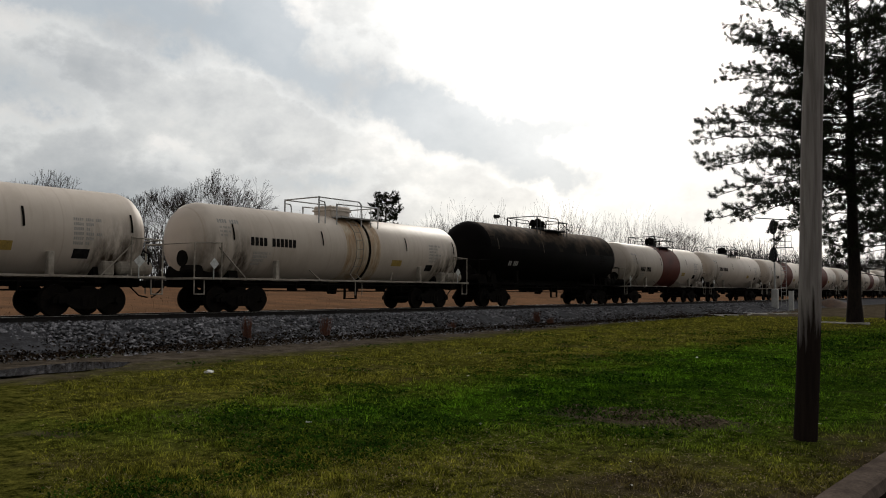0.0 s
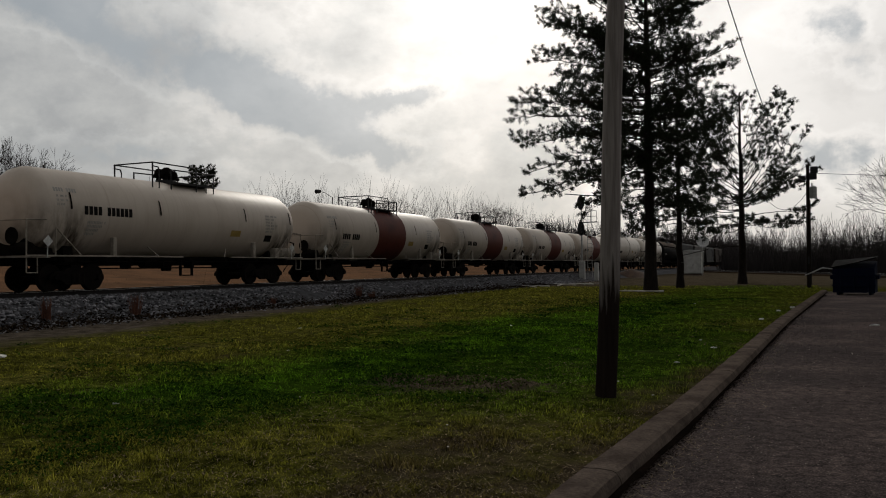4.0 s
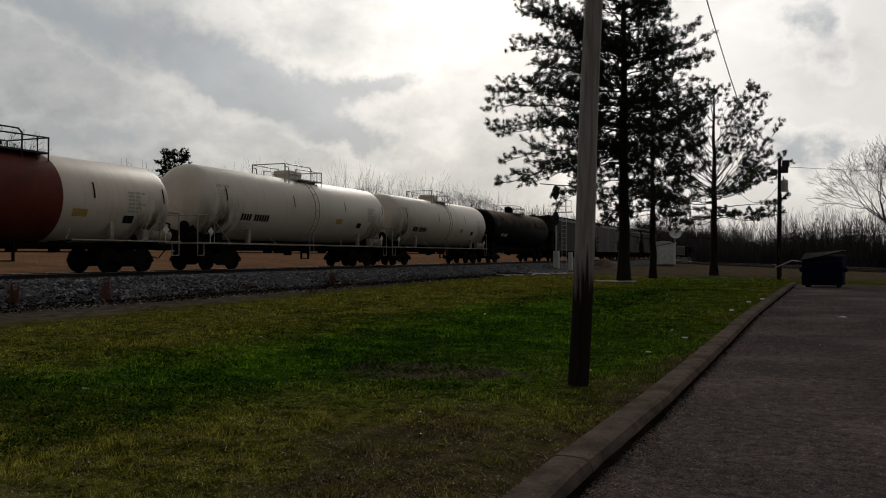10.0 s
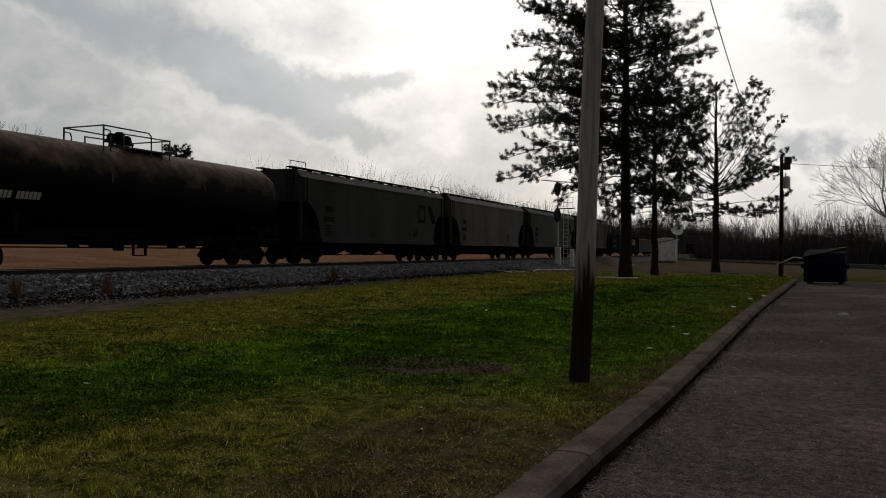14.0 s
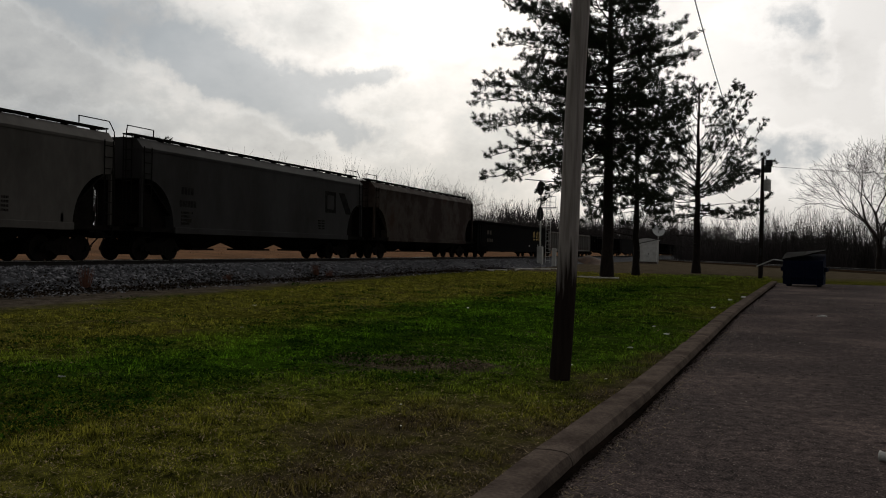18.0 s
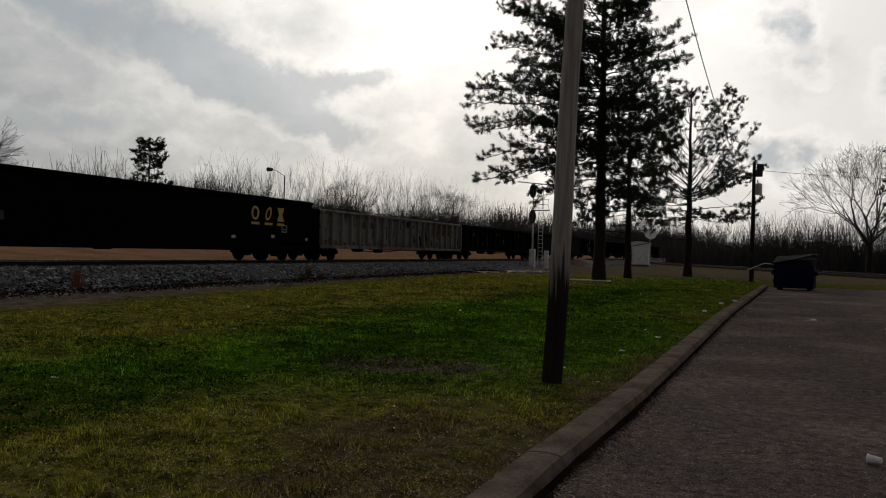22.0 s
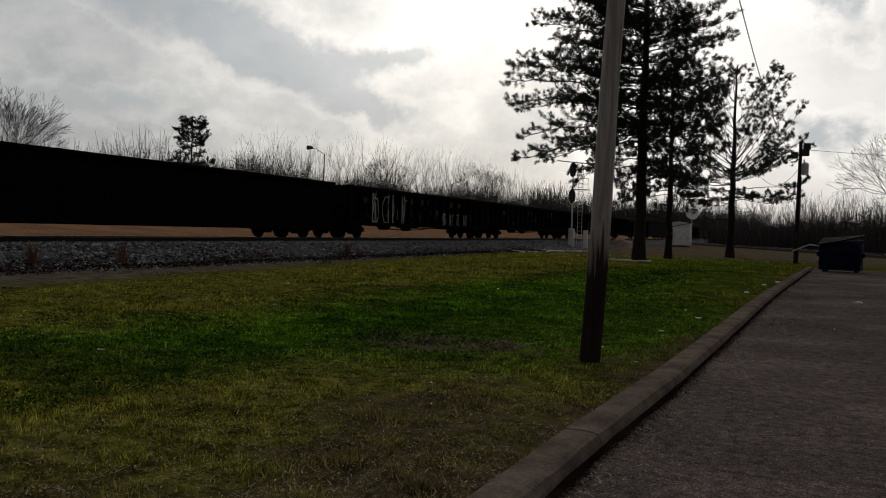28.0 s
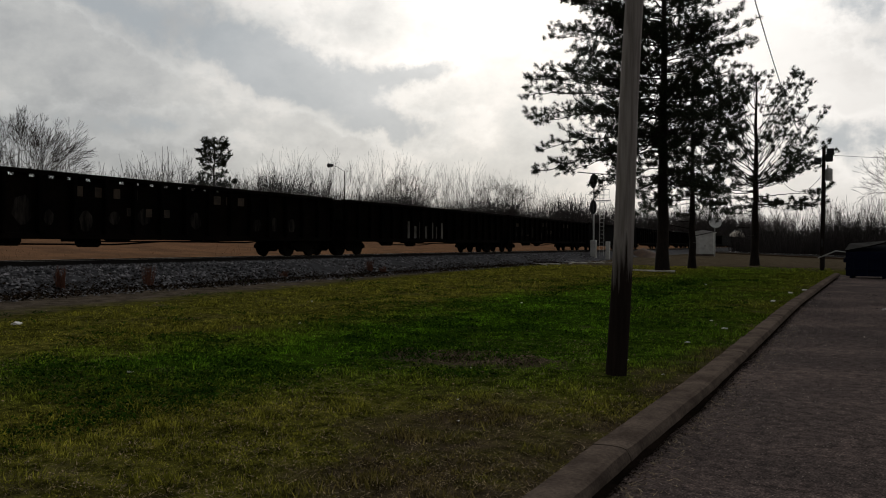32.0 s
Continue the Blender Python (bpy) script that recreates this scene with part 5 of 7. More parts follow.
    if style == "graffiti":
        rnd = random.Random(7)
        for y0, n, h, z0 in ((-9.0, 3, 1.9, 0.56), (1.6, 6, 0.95, 0.66)):
            y_ = y0
            for k in range(n):
                w = h * rnd.uniform(0.75, 1.15)
                bm = B()
                cy, cz_ = y_ + w / 2, z0 + h / 2
                ring = []
                for a in np.linspace(0, 2 * math.pi, 15)[:-1]:
                    sq = 1 / max(abs(math.cos(a)), abs(math.sin(a))) ** 0.7
                    ring.append((cy + w * 0.42 * sq * math.cos(a) * rnd.uniform(0.8, 1.05), cz_ + h * 0.45 * sq * math.sin(a) * rnd.uniform(0.85, 1.05)))
                core = [(cy + (p[0] - cy) * 0.66, cz_ + (p[1] - cz_) * 0.74) for p in ring]
                wide = rnd.uniform(0.2, 0.75)
                fill = [(c[0] + (p[0] - c[0]) * (1 - wide), c[1] + (p[1] - c[1]) * (1 - wide)) for c, p in zip(core, ring)]
                va, vb = [bm.verts.new((off + 0.006, *p)) for p in ring], [bm.verts.new((off + 0.006, *p)) for p in fill]
                for q in range(len(ring)):
                    r_ = (q + 1) % len(ring)
                    bm.faces.new((va[q], va[r_], vb[r_], vb[q]))
                part("graffiti", bm, M["palelet"], car, "pale sprayed outline shape")
                yy = cy + w * rnd.uniform(-0.2, 0.2)
                bm = sheet(B(), [(off, yy, cz_ - h * 0.25), (off, yy + w * 0.16, cz_ - h * 0.3), (off, yy + w * 0.1, cz_ + h * 0.2), (off, yy - w * 0.05, cz_ + h * 0.28)], (0.006, 0, 0))
                part("graffiti", bm, M["dirtpale"], car, "pale sprayed smear")
                for _ in range(4 if h > 1.5 else 1):
                    yy = cy + w * rnd.uniform(-0.42, 0.42)
                    bm = tube(B(), [(off + 0.004, yy + rnd.uniform(-0.07, 0.07) * h, cz_ + h * f) for f in (-0.48, -0.2, 0.1, 0.3, 0.5)], rnd.uniform(0.03, 0.075), 4)
                    part("graffiti", bm, M["palelet"], car, "pale sprayed wavering stroke")
                y_ += w * 1.02
    elif style == "grey":
        rnd = random.Random(9)
        bay = (2 * hl - 0.16) / ribs
        y_of = lambda k: -hl + 0.08 + k * bay
        for k in (4, 5):  # worn brown figures, two to a bay
            for f in (0.28, 0.60):
                bm = B()
                put(bm)(y_of(k) + f * bay, y_of(k) + f * bay + 0.26, top - 0.92, top - 0.52)
                part("stencil", bm, M["rustpanel"], car, "worn brown painted figure")
        strokes = {7: ((0.25, 0.25, 0.25, 0.95), (0.25, 0.95, 0.75, 0.98), (0.25, 0.62, 0.62, 0.65), (0.62, 0.65, 0.6, 0.3)),
                   8: ((0.2, 0.88, 0.75, 0.9), (0.62, 0.9, 0.66, 0.5), (0.66, 0.5, 0.5, 0.36), (0.5, 0.36, 0.28, 0.4), (0.28, 0.4, 0.25, 0.52), (0.2, 0.88, 0.22, 0.78)),
                   9: ((0.3, 0.9, 0.22, 0.35), (0.22, 0.35, 0.55, 0.32), (0.3, 0.9, 0.6, 0.86), (0.45, 0.5, 0.62, 0.8))}
        for k, lines in strokes.items():
            bm = B()
            for a, b, c, d in lines:
                tube(bm, [(off, y_of(k) + a * bay, zb + b * (top - zb)), (off, y_of(k) + c * bay, zb + d * (top - zb))], 0.026, 4)
            part("graffiti", bm, M["ink"], car, "black sprayed letter outline")
        bm = B()
        put(bm)(y_of(10) + 0.12 * bay, y_of(10) + 0.85 * bay, top - 0.62, top - 0.25)
        part("blotch", bm, M["ink"], car, "black painted-out blotch")
        for k in (11, 12, 13, 14, 15, 18, 19):
            for _ in range(6):
                bm = B()
                y0, z0 = y_of(k) + bay * rnd.uniform(0.25, 0.75), zb + rnd.uniform(0.4, 1.5)
                tube(bm, [(off, y0, z0), (off, y0 + rnd.uniform(-0.15, 0.15), z0 + rnd.uniform(-0.45, 0.35)), (off, y0 + rnd.uniform(-0.2, 0.25), z0 + rnd.uniform(-0.3, 0.3))], 0.028, 4)
                part("scribble", bm, M["ink"], car, "black sprayed scribble")
        for k in (15, 16, 17):
            bm = B()
            put(bm)(y_of(k) + 0.12 * bay, y_of(k) + 0.88 * bay, top - 1.0, top - 0.2)
            part("panel", bm, M["rustpanel"], car, "rust-brown panel of faded paint")
            bm = B()
            put_ = lambda a, b, c, d: box(bm, off + 0.009, off + 0.012, a, b, c, d)
            put_(y_of(k) + 0.3 * bay, y_of(k) + 0.7 * bay, top - 0.72, top - 0.34)
            part("emblem", bm, M["faded"], car, "faded orange block")
        bm = B()
        for a, b, c, d in ((0, 0.34, 0, 0.03), (0, 0.34, 0.31, 0.34), (0, 0.03, 0, 0.34), (0.31, 0.34, 0, 0.34), (0.06, 0.28, 0.08, 0.13), (0.06, 0.28, 0.2, 0.25)):
            put(bm)(y_of(18) + 0.2 * bay + a, y_of(18) + 0.2 * bay + b, zb + 0.75 + c, zb + 0.75 + d)
        part("notice", bm, M["placard"], car, "small white framed notice")
        for k in range(ribs):  # rust creeping up from the sill in every bay
            bm = B()
            y0, w_, h_ = y_of(k) + bay * rnd.uniform(0.1, 0.3), bay * rnd.uniform(0.4, 0.65), rnd.uniform(0.12, 0.5)
            ring = [(off - 0.001, y0, zb + 0.13), (off - 0.001, y0 + w_, zb + 0.13)] + [(off - 0.001, y0 + w_ * (1 - f / 5), zb + 0.13 + h_ * rnd.uniform(0.4, 1.0)) for f in range(6)]
            sheet(bm, ring, (0.003, 0, 0))
            part("rust_patch", bm, M["rusty"], car, "brown rust patch")
    elif style == "pale":
        for k in range(9):
            bm = B()
            y = -hl + 6.4 + k * 0.78
            put(bm)(y, y + 0.16 + 0.1 * (k % 3), zb + 0.15, zb + 0.9 + 0.25 * (k % 2))
            part("graffiti", bm, M["dirtpale"], car, "pale sprayed upright stroke")
    add_coupling(car, half, "under")
    add_trucks(car, half - (2.4 if ribs else 3.2))
    return car


# the train: builder, start and end along the train at 0 s
TRAIN = []


def couple(car, s0, s1):
    TRAIN.append((car, (s0 + s1) / 2))
    return car


def build_train():
    white = dict(R=1.52, top=4.26, paint="white")
    a = couple(tank_car("white tank car with grey dirt streaks", 16.2, 1.38, 3.70, "white", dome="hood", rail_mat="galv"), -0.6, 15.9)
    couple(tank_car("white tank car with a brown spill below its hatch", 16.6, 1.38, 3.70, "white", stain=True, dome="hood", rail_mat="galv"), 15.9, 32.6)
    couple(tank_car("black tank car with a dusty brown top", 17.2, 1.5, 4.24, "blackdust", dark=True, sill_mat="under", mark="## ###"), 32.6, 49.8)
    d = couple(tank_car("white tank car with a dull red band round its middle", 16.6, 1.56, 4.04, "white", band=(-1.55, 1.85)), 49.7, 66.2)
    couple(tank_car("plain white tank car with a dark top fitting", 16.2, 1.52, 4.08, "white", mark="#### ######"), 66.2, 82.8)
    for s0, s1 in ((82.8, 99.7), (99.9, 116.9), (116.8, 133.4), (133.2, 149.8)):
        couple(copy_thing(d, pose(0, 0, 0)), s0, s1)
    j = couple(tank_car("cream tank car with a white hatch platform", 18.7, 1.66, 4.5, "cream", dome="hood", rail_mat="galv"), 150.0, 168.6)
    couple(copy_thing(j, pose(0, 0, 0)), 168.6, 187.1)
    couple(tank_car("black tank car with a brown dusted top", 19.7, 1.58, 4.5, "blackdust", dark=True, sill_mat="under"), 187.1, 206.9)
    m = couple(hopper_car("dark grey covered hopper with a painted emblem", 20.2, 4.82, "hopperdark"), 206.9, 227.1)
    couple(hopper_car("weathered grey covered hopper", 19.8, 4.82, "hopper", big=False), 227.1, 246.7)
    couple(copy_thing(m, pose(0, 0, 0)), 246.7, 267.0)
    couple(hopper_car("rust-streaked tan covered hopper", 19.9, 4.82, "hopperrust", big=False, mark_mat=None), 267.0, 287.1)
    couple(gondola_car("smooth black gondola with yellow emblem", 24.9, 3.0, "black", 0, 0.44, "yellow"), 287.1, 311.8)
    couple(gondola_car("weathered grey ribbed gondola with rust patches", 24.2, 2.72, "gongrey", 20, 0.62, style="grey"), 311.8, 335.6)
    s_ = couple(gondola_car("dirty black ribbed gondola with worn lettering", 24.8, 2.76, "gonblack", 18, style="worn"), 335.6, 360.8)
    t_ = couple(gondola_car("plain smooth black gondola", 24.8, 2.8, "black", 0, 0.38), 360.8, 385.7)
    u_ = couple(gondola_car("dirty black gondola sprayed with pale graffiti", 24.0, 2.76, "gonblack", 18, style="graffiti"), 385.7, 409.5)
    couple(copy_thing(s_, pose(0, 0, 0)), 409.5, 433.5)
    w_ = gondola_car("dirty black ribbed gondola with pale upright strokes", 24.0, 2.76, "gonblack", 18, style="pale")
    pos = 433.5
    for src in (w_, s_, t_, s_, w_, t_, s_, t_, w_):
        couple(src if src is w_ and pos < 434 else copy_thing(src, pose(0, 0, 0)), pos, pos + 24.4)
        pos += 24.4
    for src in (j, d):
        couple(copy_thing(src, pose(0, 0, 0)), pos, pos + 18.2)
        pos += 18.2


build_train()
for o in (TRUCK, *TRUCK.children_recursive):
    bpy.data.objects.remove(o)

# ---- trees ----


class Twigs:
    """Tapered three-sided sticks, gathered into one mesh."""

    def __init__(self):
        self.v, self.f = [], []

    def stick(self, a, b, r0, r1, sides=3):
        d = b - a
        if d.length < 1e-5:
            return
        d.normalize()
        u = d.orthogonal().normalized()
        w = d.cross(u)
        n = len(self.v)
        for c, r in ((a, r0), (b, r1)):
            for k in range(sides):
                t = 2 * math.pi * k / sides
                self.v.append(c + u * (r * math.cos(t)) + w * (r * math.sin(t)))
        for k in range(sides):
            j = (k + 1) % sides
            self.f.append((n + k, n + j, n + sides + j, n + sides + k))

    def branch(self, rnd, p, d, length, r, depth, up=0.15, spread=0.6, kids=(2, 4), steps=3, rmin=0.008):
        """A limb that wanders, thins and divides."""
        q, dirn = p.copy(), d.normalized()
        seg = length / steps
        r1 = r
        for k in range(steps):
            dirn = (dirn + Vector((rnd.uniform(-1, 1), rnd.uniform(-1, 1), rnd.uniform(-0.6, 1) * 0.6)) * 0.22 + Vector((0, 0, up * 0.4))).normalized()
            nq = q + dirn * seg
            r2 = max(rmin, r1 * 0.78)
            self.stick(q, nq, r1, r2, 5 if r1 > 0.06 else 3)
            q, r1 = nq, r2
            if depth > 0 and (k > 0 or steps == 1):
                for _ in range(rnd.randint(*kids)):
                    side = Vector((rnd.uniform(-1, 1), rnd.uniform(-1, 1), rnd.uniform(-0.35, 0.9)))
                    nd = (dirn + side * spread * 1.5).normalized()
                    self.branch(rnd, q, nd, length * rnd.uniform(0.45, 0.72), r1 * 0.62, depth - 1, up, spread, kids, steps, rmin)


def fork(tw, rnd, p, d, length, r, depth, spread, lift):
    """A limb that wanders and forks, again and again, into fine twigs of like total length."""
    q, dirn = p.copy(), d.normalized()
    for k in range(2):
        dirn = (dirn + Vector((rnd.uniform(-1, 1), rnd.uniform(-1, 1), rnd.uniform(-0.7, 0.9))) * 0.16 + Vector((0, 0, lift * 0.3))).normalized()
        nq = q + dirn * (length / 2)
        tw.stick(q, nq, r, max(0.013, r * 0.9), 5 if r > 0.06 else 3)
        q, r = nq, max(0.013, r * 0.9)
        if k == 0 and depth < 4 and depth > 0 and rnd.random() < 0.7:
            side = dirn.cross(Vector((rnd.uniform(-1, 1), rnd.uniform(-1, 1), rnd.uniform(-1, 1)))).normalized()
            fork(tw, rnd, q, dirn * 0.7 + side * spread * 1.2, length * 0.6, r * 0.55, depth - 2, spread, lift)
    if depth > 0:
        n = 3 if rnd.random() < 0.4 else 2
        axis = dirn.cross(Vector((rnd.uniform(-1, 1), rnd.uniform(-1, 1), rnd.uniform(-1, 1)))).normalized()
        for k in range(n):
            side = Matrix.Rotation(2 * math.pi * (k + rnd.random() * 0.5) / n, 3, dirn) @ axis
            fork(tw, rnd, q, dirn + side * spread * rnd.uniform(0.6, 1.15) + Vector((0, 0, lift)), length * rnd.uniform(0.7, 0.86), r * (0.72 if n == 2 else 0.62), depth - 1, spread, lift)


def bare_tree(x, y, h, label, seed, spread=0.45, trunk=0.25, clear=0.3, depth=6, lift=0.05, open_=0.55, limbs=5):
    """A leafless tree: trunk, then limbs that fan out and fork; open_: how far the first limbs lean out."""
    rnd = random.Random(seed)
    tree = empty("bare_tree", label, "tree", "bare winter trees")
    tree.location = (x, y, gz(x, y))
    tw = Twigs()
    p = Vector((0, 0, -0.1))
    n, r = 5, trunk
    top = Vector((0, 0, h * clear))
    pts = [p.lerp(top, k / n) + Vector((rnd.uniform(-1, 1), rnd.uniform(-1, 1), 0)) * 0.05 * (k > 0) for k in range(n + 1)]
    for a, b in zip(pts, pts[1:]):
        tw.stick(a, b, r, r * 0.93, 8)
        r *= 0.93
    t = raw("trunk", tw.v, tw.f, M["bark"], True)
    t.parent = tree
    tw = Twigs()
    for k in range(limbs):
        a = 2 * math.pi * (k + rnd.random() * 0.6) / limbs
        tilt = open_ * rnd.uniform(0.35, 1.25)
        fork(tw, rnd, pts[-1 - (k % 2)], Vector((math.cos(a) * tilt, math.sin(a) * tilt, 1)), h * (1 - clear) / 3.6, r * 0.62, depth, spread, lift)
    c = raw("crown", tw.v, tw.f, M["twig"])
    c.parent = tree
    return tree


def needles(rnd_np, pts, dirs, blade, count, w=0.012):
    """Tufts of needles round the given points, as thin triangles."""
    n = len(pts)
    P = np.repeat(np.array(pts), count, 0)
    D = np.repeat(np.array(dirs), count, 0)
    rv = rnd_np.normal(size=(n * count, 3))
    rv /= np.linalg.norm(rv, axis=1)[:, None]
    d = D * 0.75 + rv
    d /= np.linalg.norm(d, axis=1)[:, None]
    L = blade * rnd_np.uniform(0.6, 1.15, (n * count, 1))
    side = np.cross(d, rnd_np.normal(size=(n * count, 3)))
    side /= np.linalg.norm(side, axis=1)[:, None]
    o = rnd_np.normal(size=(n * count, 3)) * 0.05
    a, b, c = P + o - side * w, P + o + side * w, P + o + d * L
    v = np.stack([a, b, c], 1).reshape(-1, 3)
    f = np.arange(len(v)).reshape(-1, 3)
    return v, f


def pine_tree(x, y, h, label, seed, tips, reach, slope, trunk=0.3, per=6, lowest=4.0, bare=0.25, sag=0.0, side=(0, 0), blade=0.20, count=34, group="pines on the lawn", width=0.0138, step=0.42, dead=5):
    """A pine: trunk, whorls of limbs, flat sprays along them, and a brush of needles at the end of every twig.
    tips: heights of the limbs' tips; reach(z, azimuth): limb length; slope(z): how steeply a limb climbs to its tip; lowest: first limb on the trunk."""
    rnd, rn = random.Random(seed), np.random.RandomState(seed)
    tree = empty("pine_tree", label, "pine tree", group)
    tree.location = (x, y, gz(x, y))
    tw = Twigs()
    n = 14
    pts = [Vector((side[0] * (k / n) ** 1.5 + 0.06 * rnd.uniform(-1, 1) * (k > 1), side[1] * (k / n), -0.15 + (h + 0.1) * k / n)) for k in range(n + 1)]
    rad = lambda z: trunk * (1 - 0.9 * max(0, z) / h) * (1.3 if z < 0.3 else 1.0)
    for a, b in zip(pts, pts[1:]):
        tw.stick(a, b, rad(a.z), rad(b.z), 10)
    t = raw("trunk", tw.v, tw.f, M["bark"], True)
    t.parent = tree
    tw = Twigs()
    tp, td = [], []

    def at(z):
        k = min(n - 1, max(0, int((z + 0.15) / (h + 0.1) * n)))
        a, b = pts[k], pts[k + 1]
        return a.lerp(b, (z - a.z) / (b.z - a.z))

    def jolt(f):
        return Vector((rnd.uniform(-f, f), rnd.uniform(-f, f), rnd.uniform(-f, f)))

    def tuft(p, d):
        tp.append(p)
        td.append((d * 0.8 + Vector((0, 0, 0.55))).normalized())

    for z in tips:
        turn = rnd.random() * 6.28
        for k in range(per):
            az = turn + 2 * math.pi * (k + rnd.uniform(-0.3, 0.3)) / per
            zt = min(h - 0.05, z + rnd.uniform(-0.45, 0.45))
            L = reach(zt, az) * (rnd.uniform(0.85, 1.04) if rnd.random() < 0.7 else rnd.uniform(0.45, 0.8))
            if L < 0.5:
                continue
            out = Vector((math.cos(az), math.sin(az), 0))
            across = Vector((-out.y, out.x, 0))
            za = max(lowest, min(h - 0.3, zt - slope(zt) * L))
            base, r = at(za), 0.018 + 0.0072 * L
            steps = max(5, int(L / step))
            p, drift, prev = base, 0.0, None
            for q in range(1, steps + 1):
                u = q / steps
                drift += rnd.uniform(-0.5, 0.5) * L / steps * 0.8
                b = base + out * (L * u) + across * drift + Vector((0, 0, (zt - za) * u ** 1.25 - sag * L * u * (1 - u) + 0.16 * math.sin(u * 7 + turn + k) * u + rnd.uniform(-0.08, 0.08)))
                r2 = max(0.012, r * (1 - 1.1 / steps))
                tw.stick(p, b, r, r2, 4)
                fwd = (b - p).normalized()
                if u >= bare:
                    for w in (-1, 1):
                        if rnd.random() < 0.16:
                            continue
                        sd = (fwd * 0.75 + across * (w * rnd.uniform(0.45, 0.95)) + Vector((0, 0, rnd.uniform(-0.12, 0.38)))).normalized()
                        l2 = (0.20 * L * (1.2 - u) + 0.42) * rnd.uniform(0.6, 1.15)
                        e = b
                        m_ = max(1, int(l2 / 0.34))
                        for c in range(m_):
                            sd = (sd + jolt(0.16) + Vector((0, 0, 0.05))).normalized()
                            f = e + sd * (l2 / m_)
                            tw.stick(e, f, 0.015, 0.011)
                            e = f
                            for _ in range(rnd.randint(1, 2)):
                                d2 = (sd * 0.7 + jolt(0.75) + Vector((0, 0, 0.28))).normalized()
                                g = e + d2 * rnd.uniform(0.14, 0.34)
                                tw.stick(e, g, 0.010, 0.008)
                                tuft(g, d2)
                        tuft(e + sd * 0.08, sd)
                p, r = b, r2
            for _ in range(4):
                d2 = (fwd + jolt(0.6)).normalized()
                g = p + d2 * rnd.uniform(0.1, 0.35)
                tw.stick(p, g, 0.011, 0.008)
                tuft(g, d2)
    for z0 in np.linspace(lowest * 0.55, lowest * 1.05, dead):  # dead stubs below the crown
        a_ = rnd.random() * 6.28
        p = at(z0)
        e = p + Vector((math.cos(a_), math.sin(a_), rnd.uniform(-0.1, 0.25))) * rnd.uniform(0.6, 2.2)
        tw.stick(p, e, 0.035, 0.018)
        tw.stick(e, e + jolt(0.5), 0.018, 0.008)
    b = raw("branchwork", tw.v, tw.f, M["bark"])
    b["kind"] = "stuff"
    b.parent = tree
    v, f = needles(rn, tp, td, blade, count, width)
    c = raw("crown", v.tolist(), f.tolist(), M["needle"])
    c.parent = tree
    return tree


def shaped(zs, left, right):
    """Limb length by height and azimuth (azimuth pi points to -x), from a table of reaches to either side."""
    def reach(z, az):
        c = math.cos(az)
        side = float(np.interp(z, zs, left if c < 0 else right))
        mid = 0.5 * (float(np.interp(z, zs, left)) + float(np.interp(z, zs, right)))
        return mid * (1 - abs(c)) * 0.85 + side * abs(c)
    return reach


def climb(zs, ss):
    """Slope of a limb by the height of its tip."""
    return lambda z: float(np.interp(z, zs, ss))


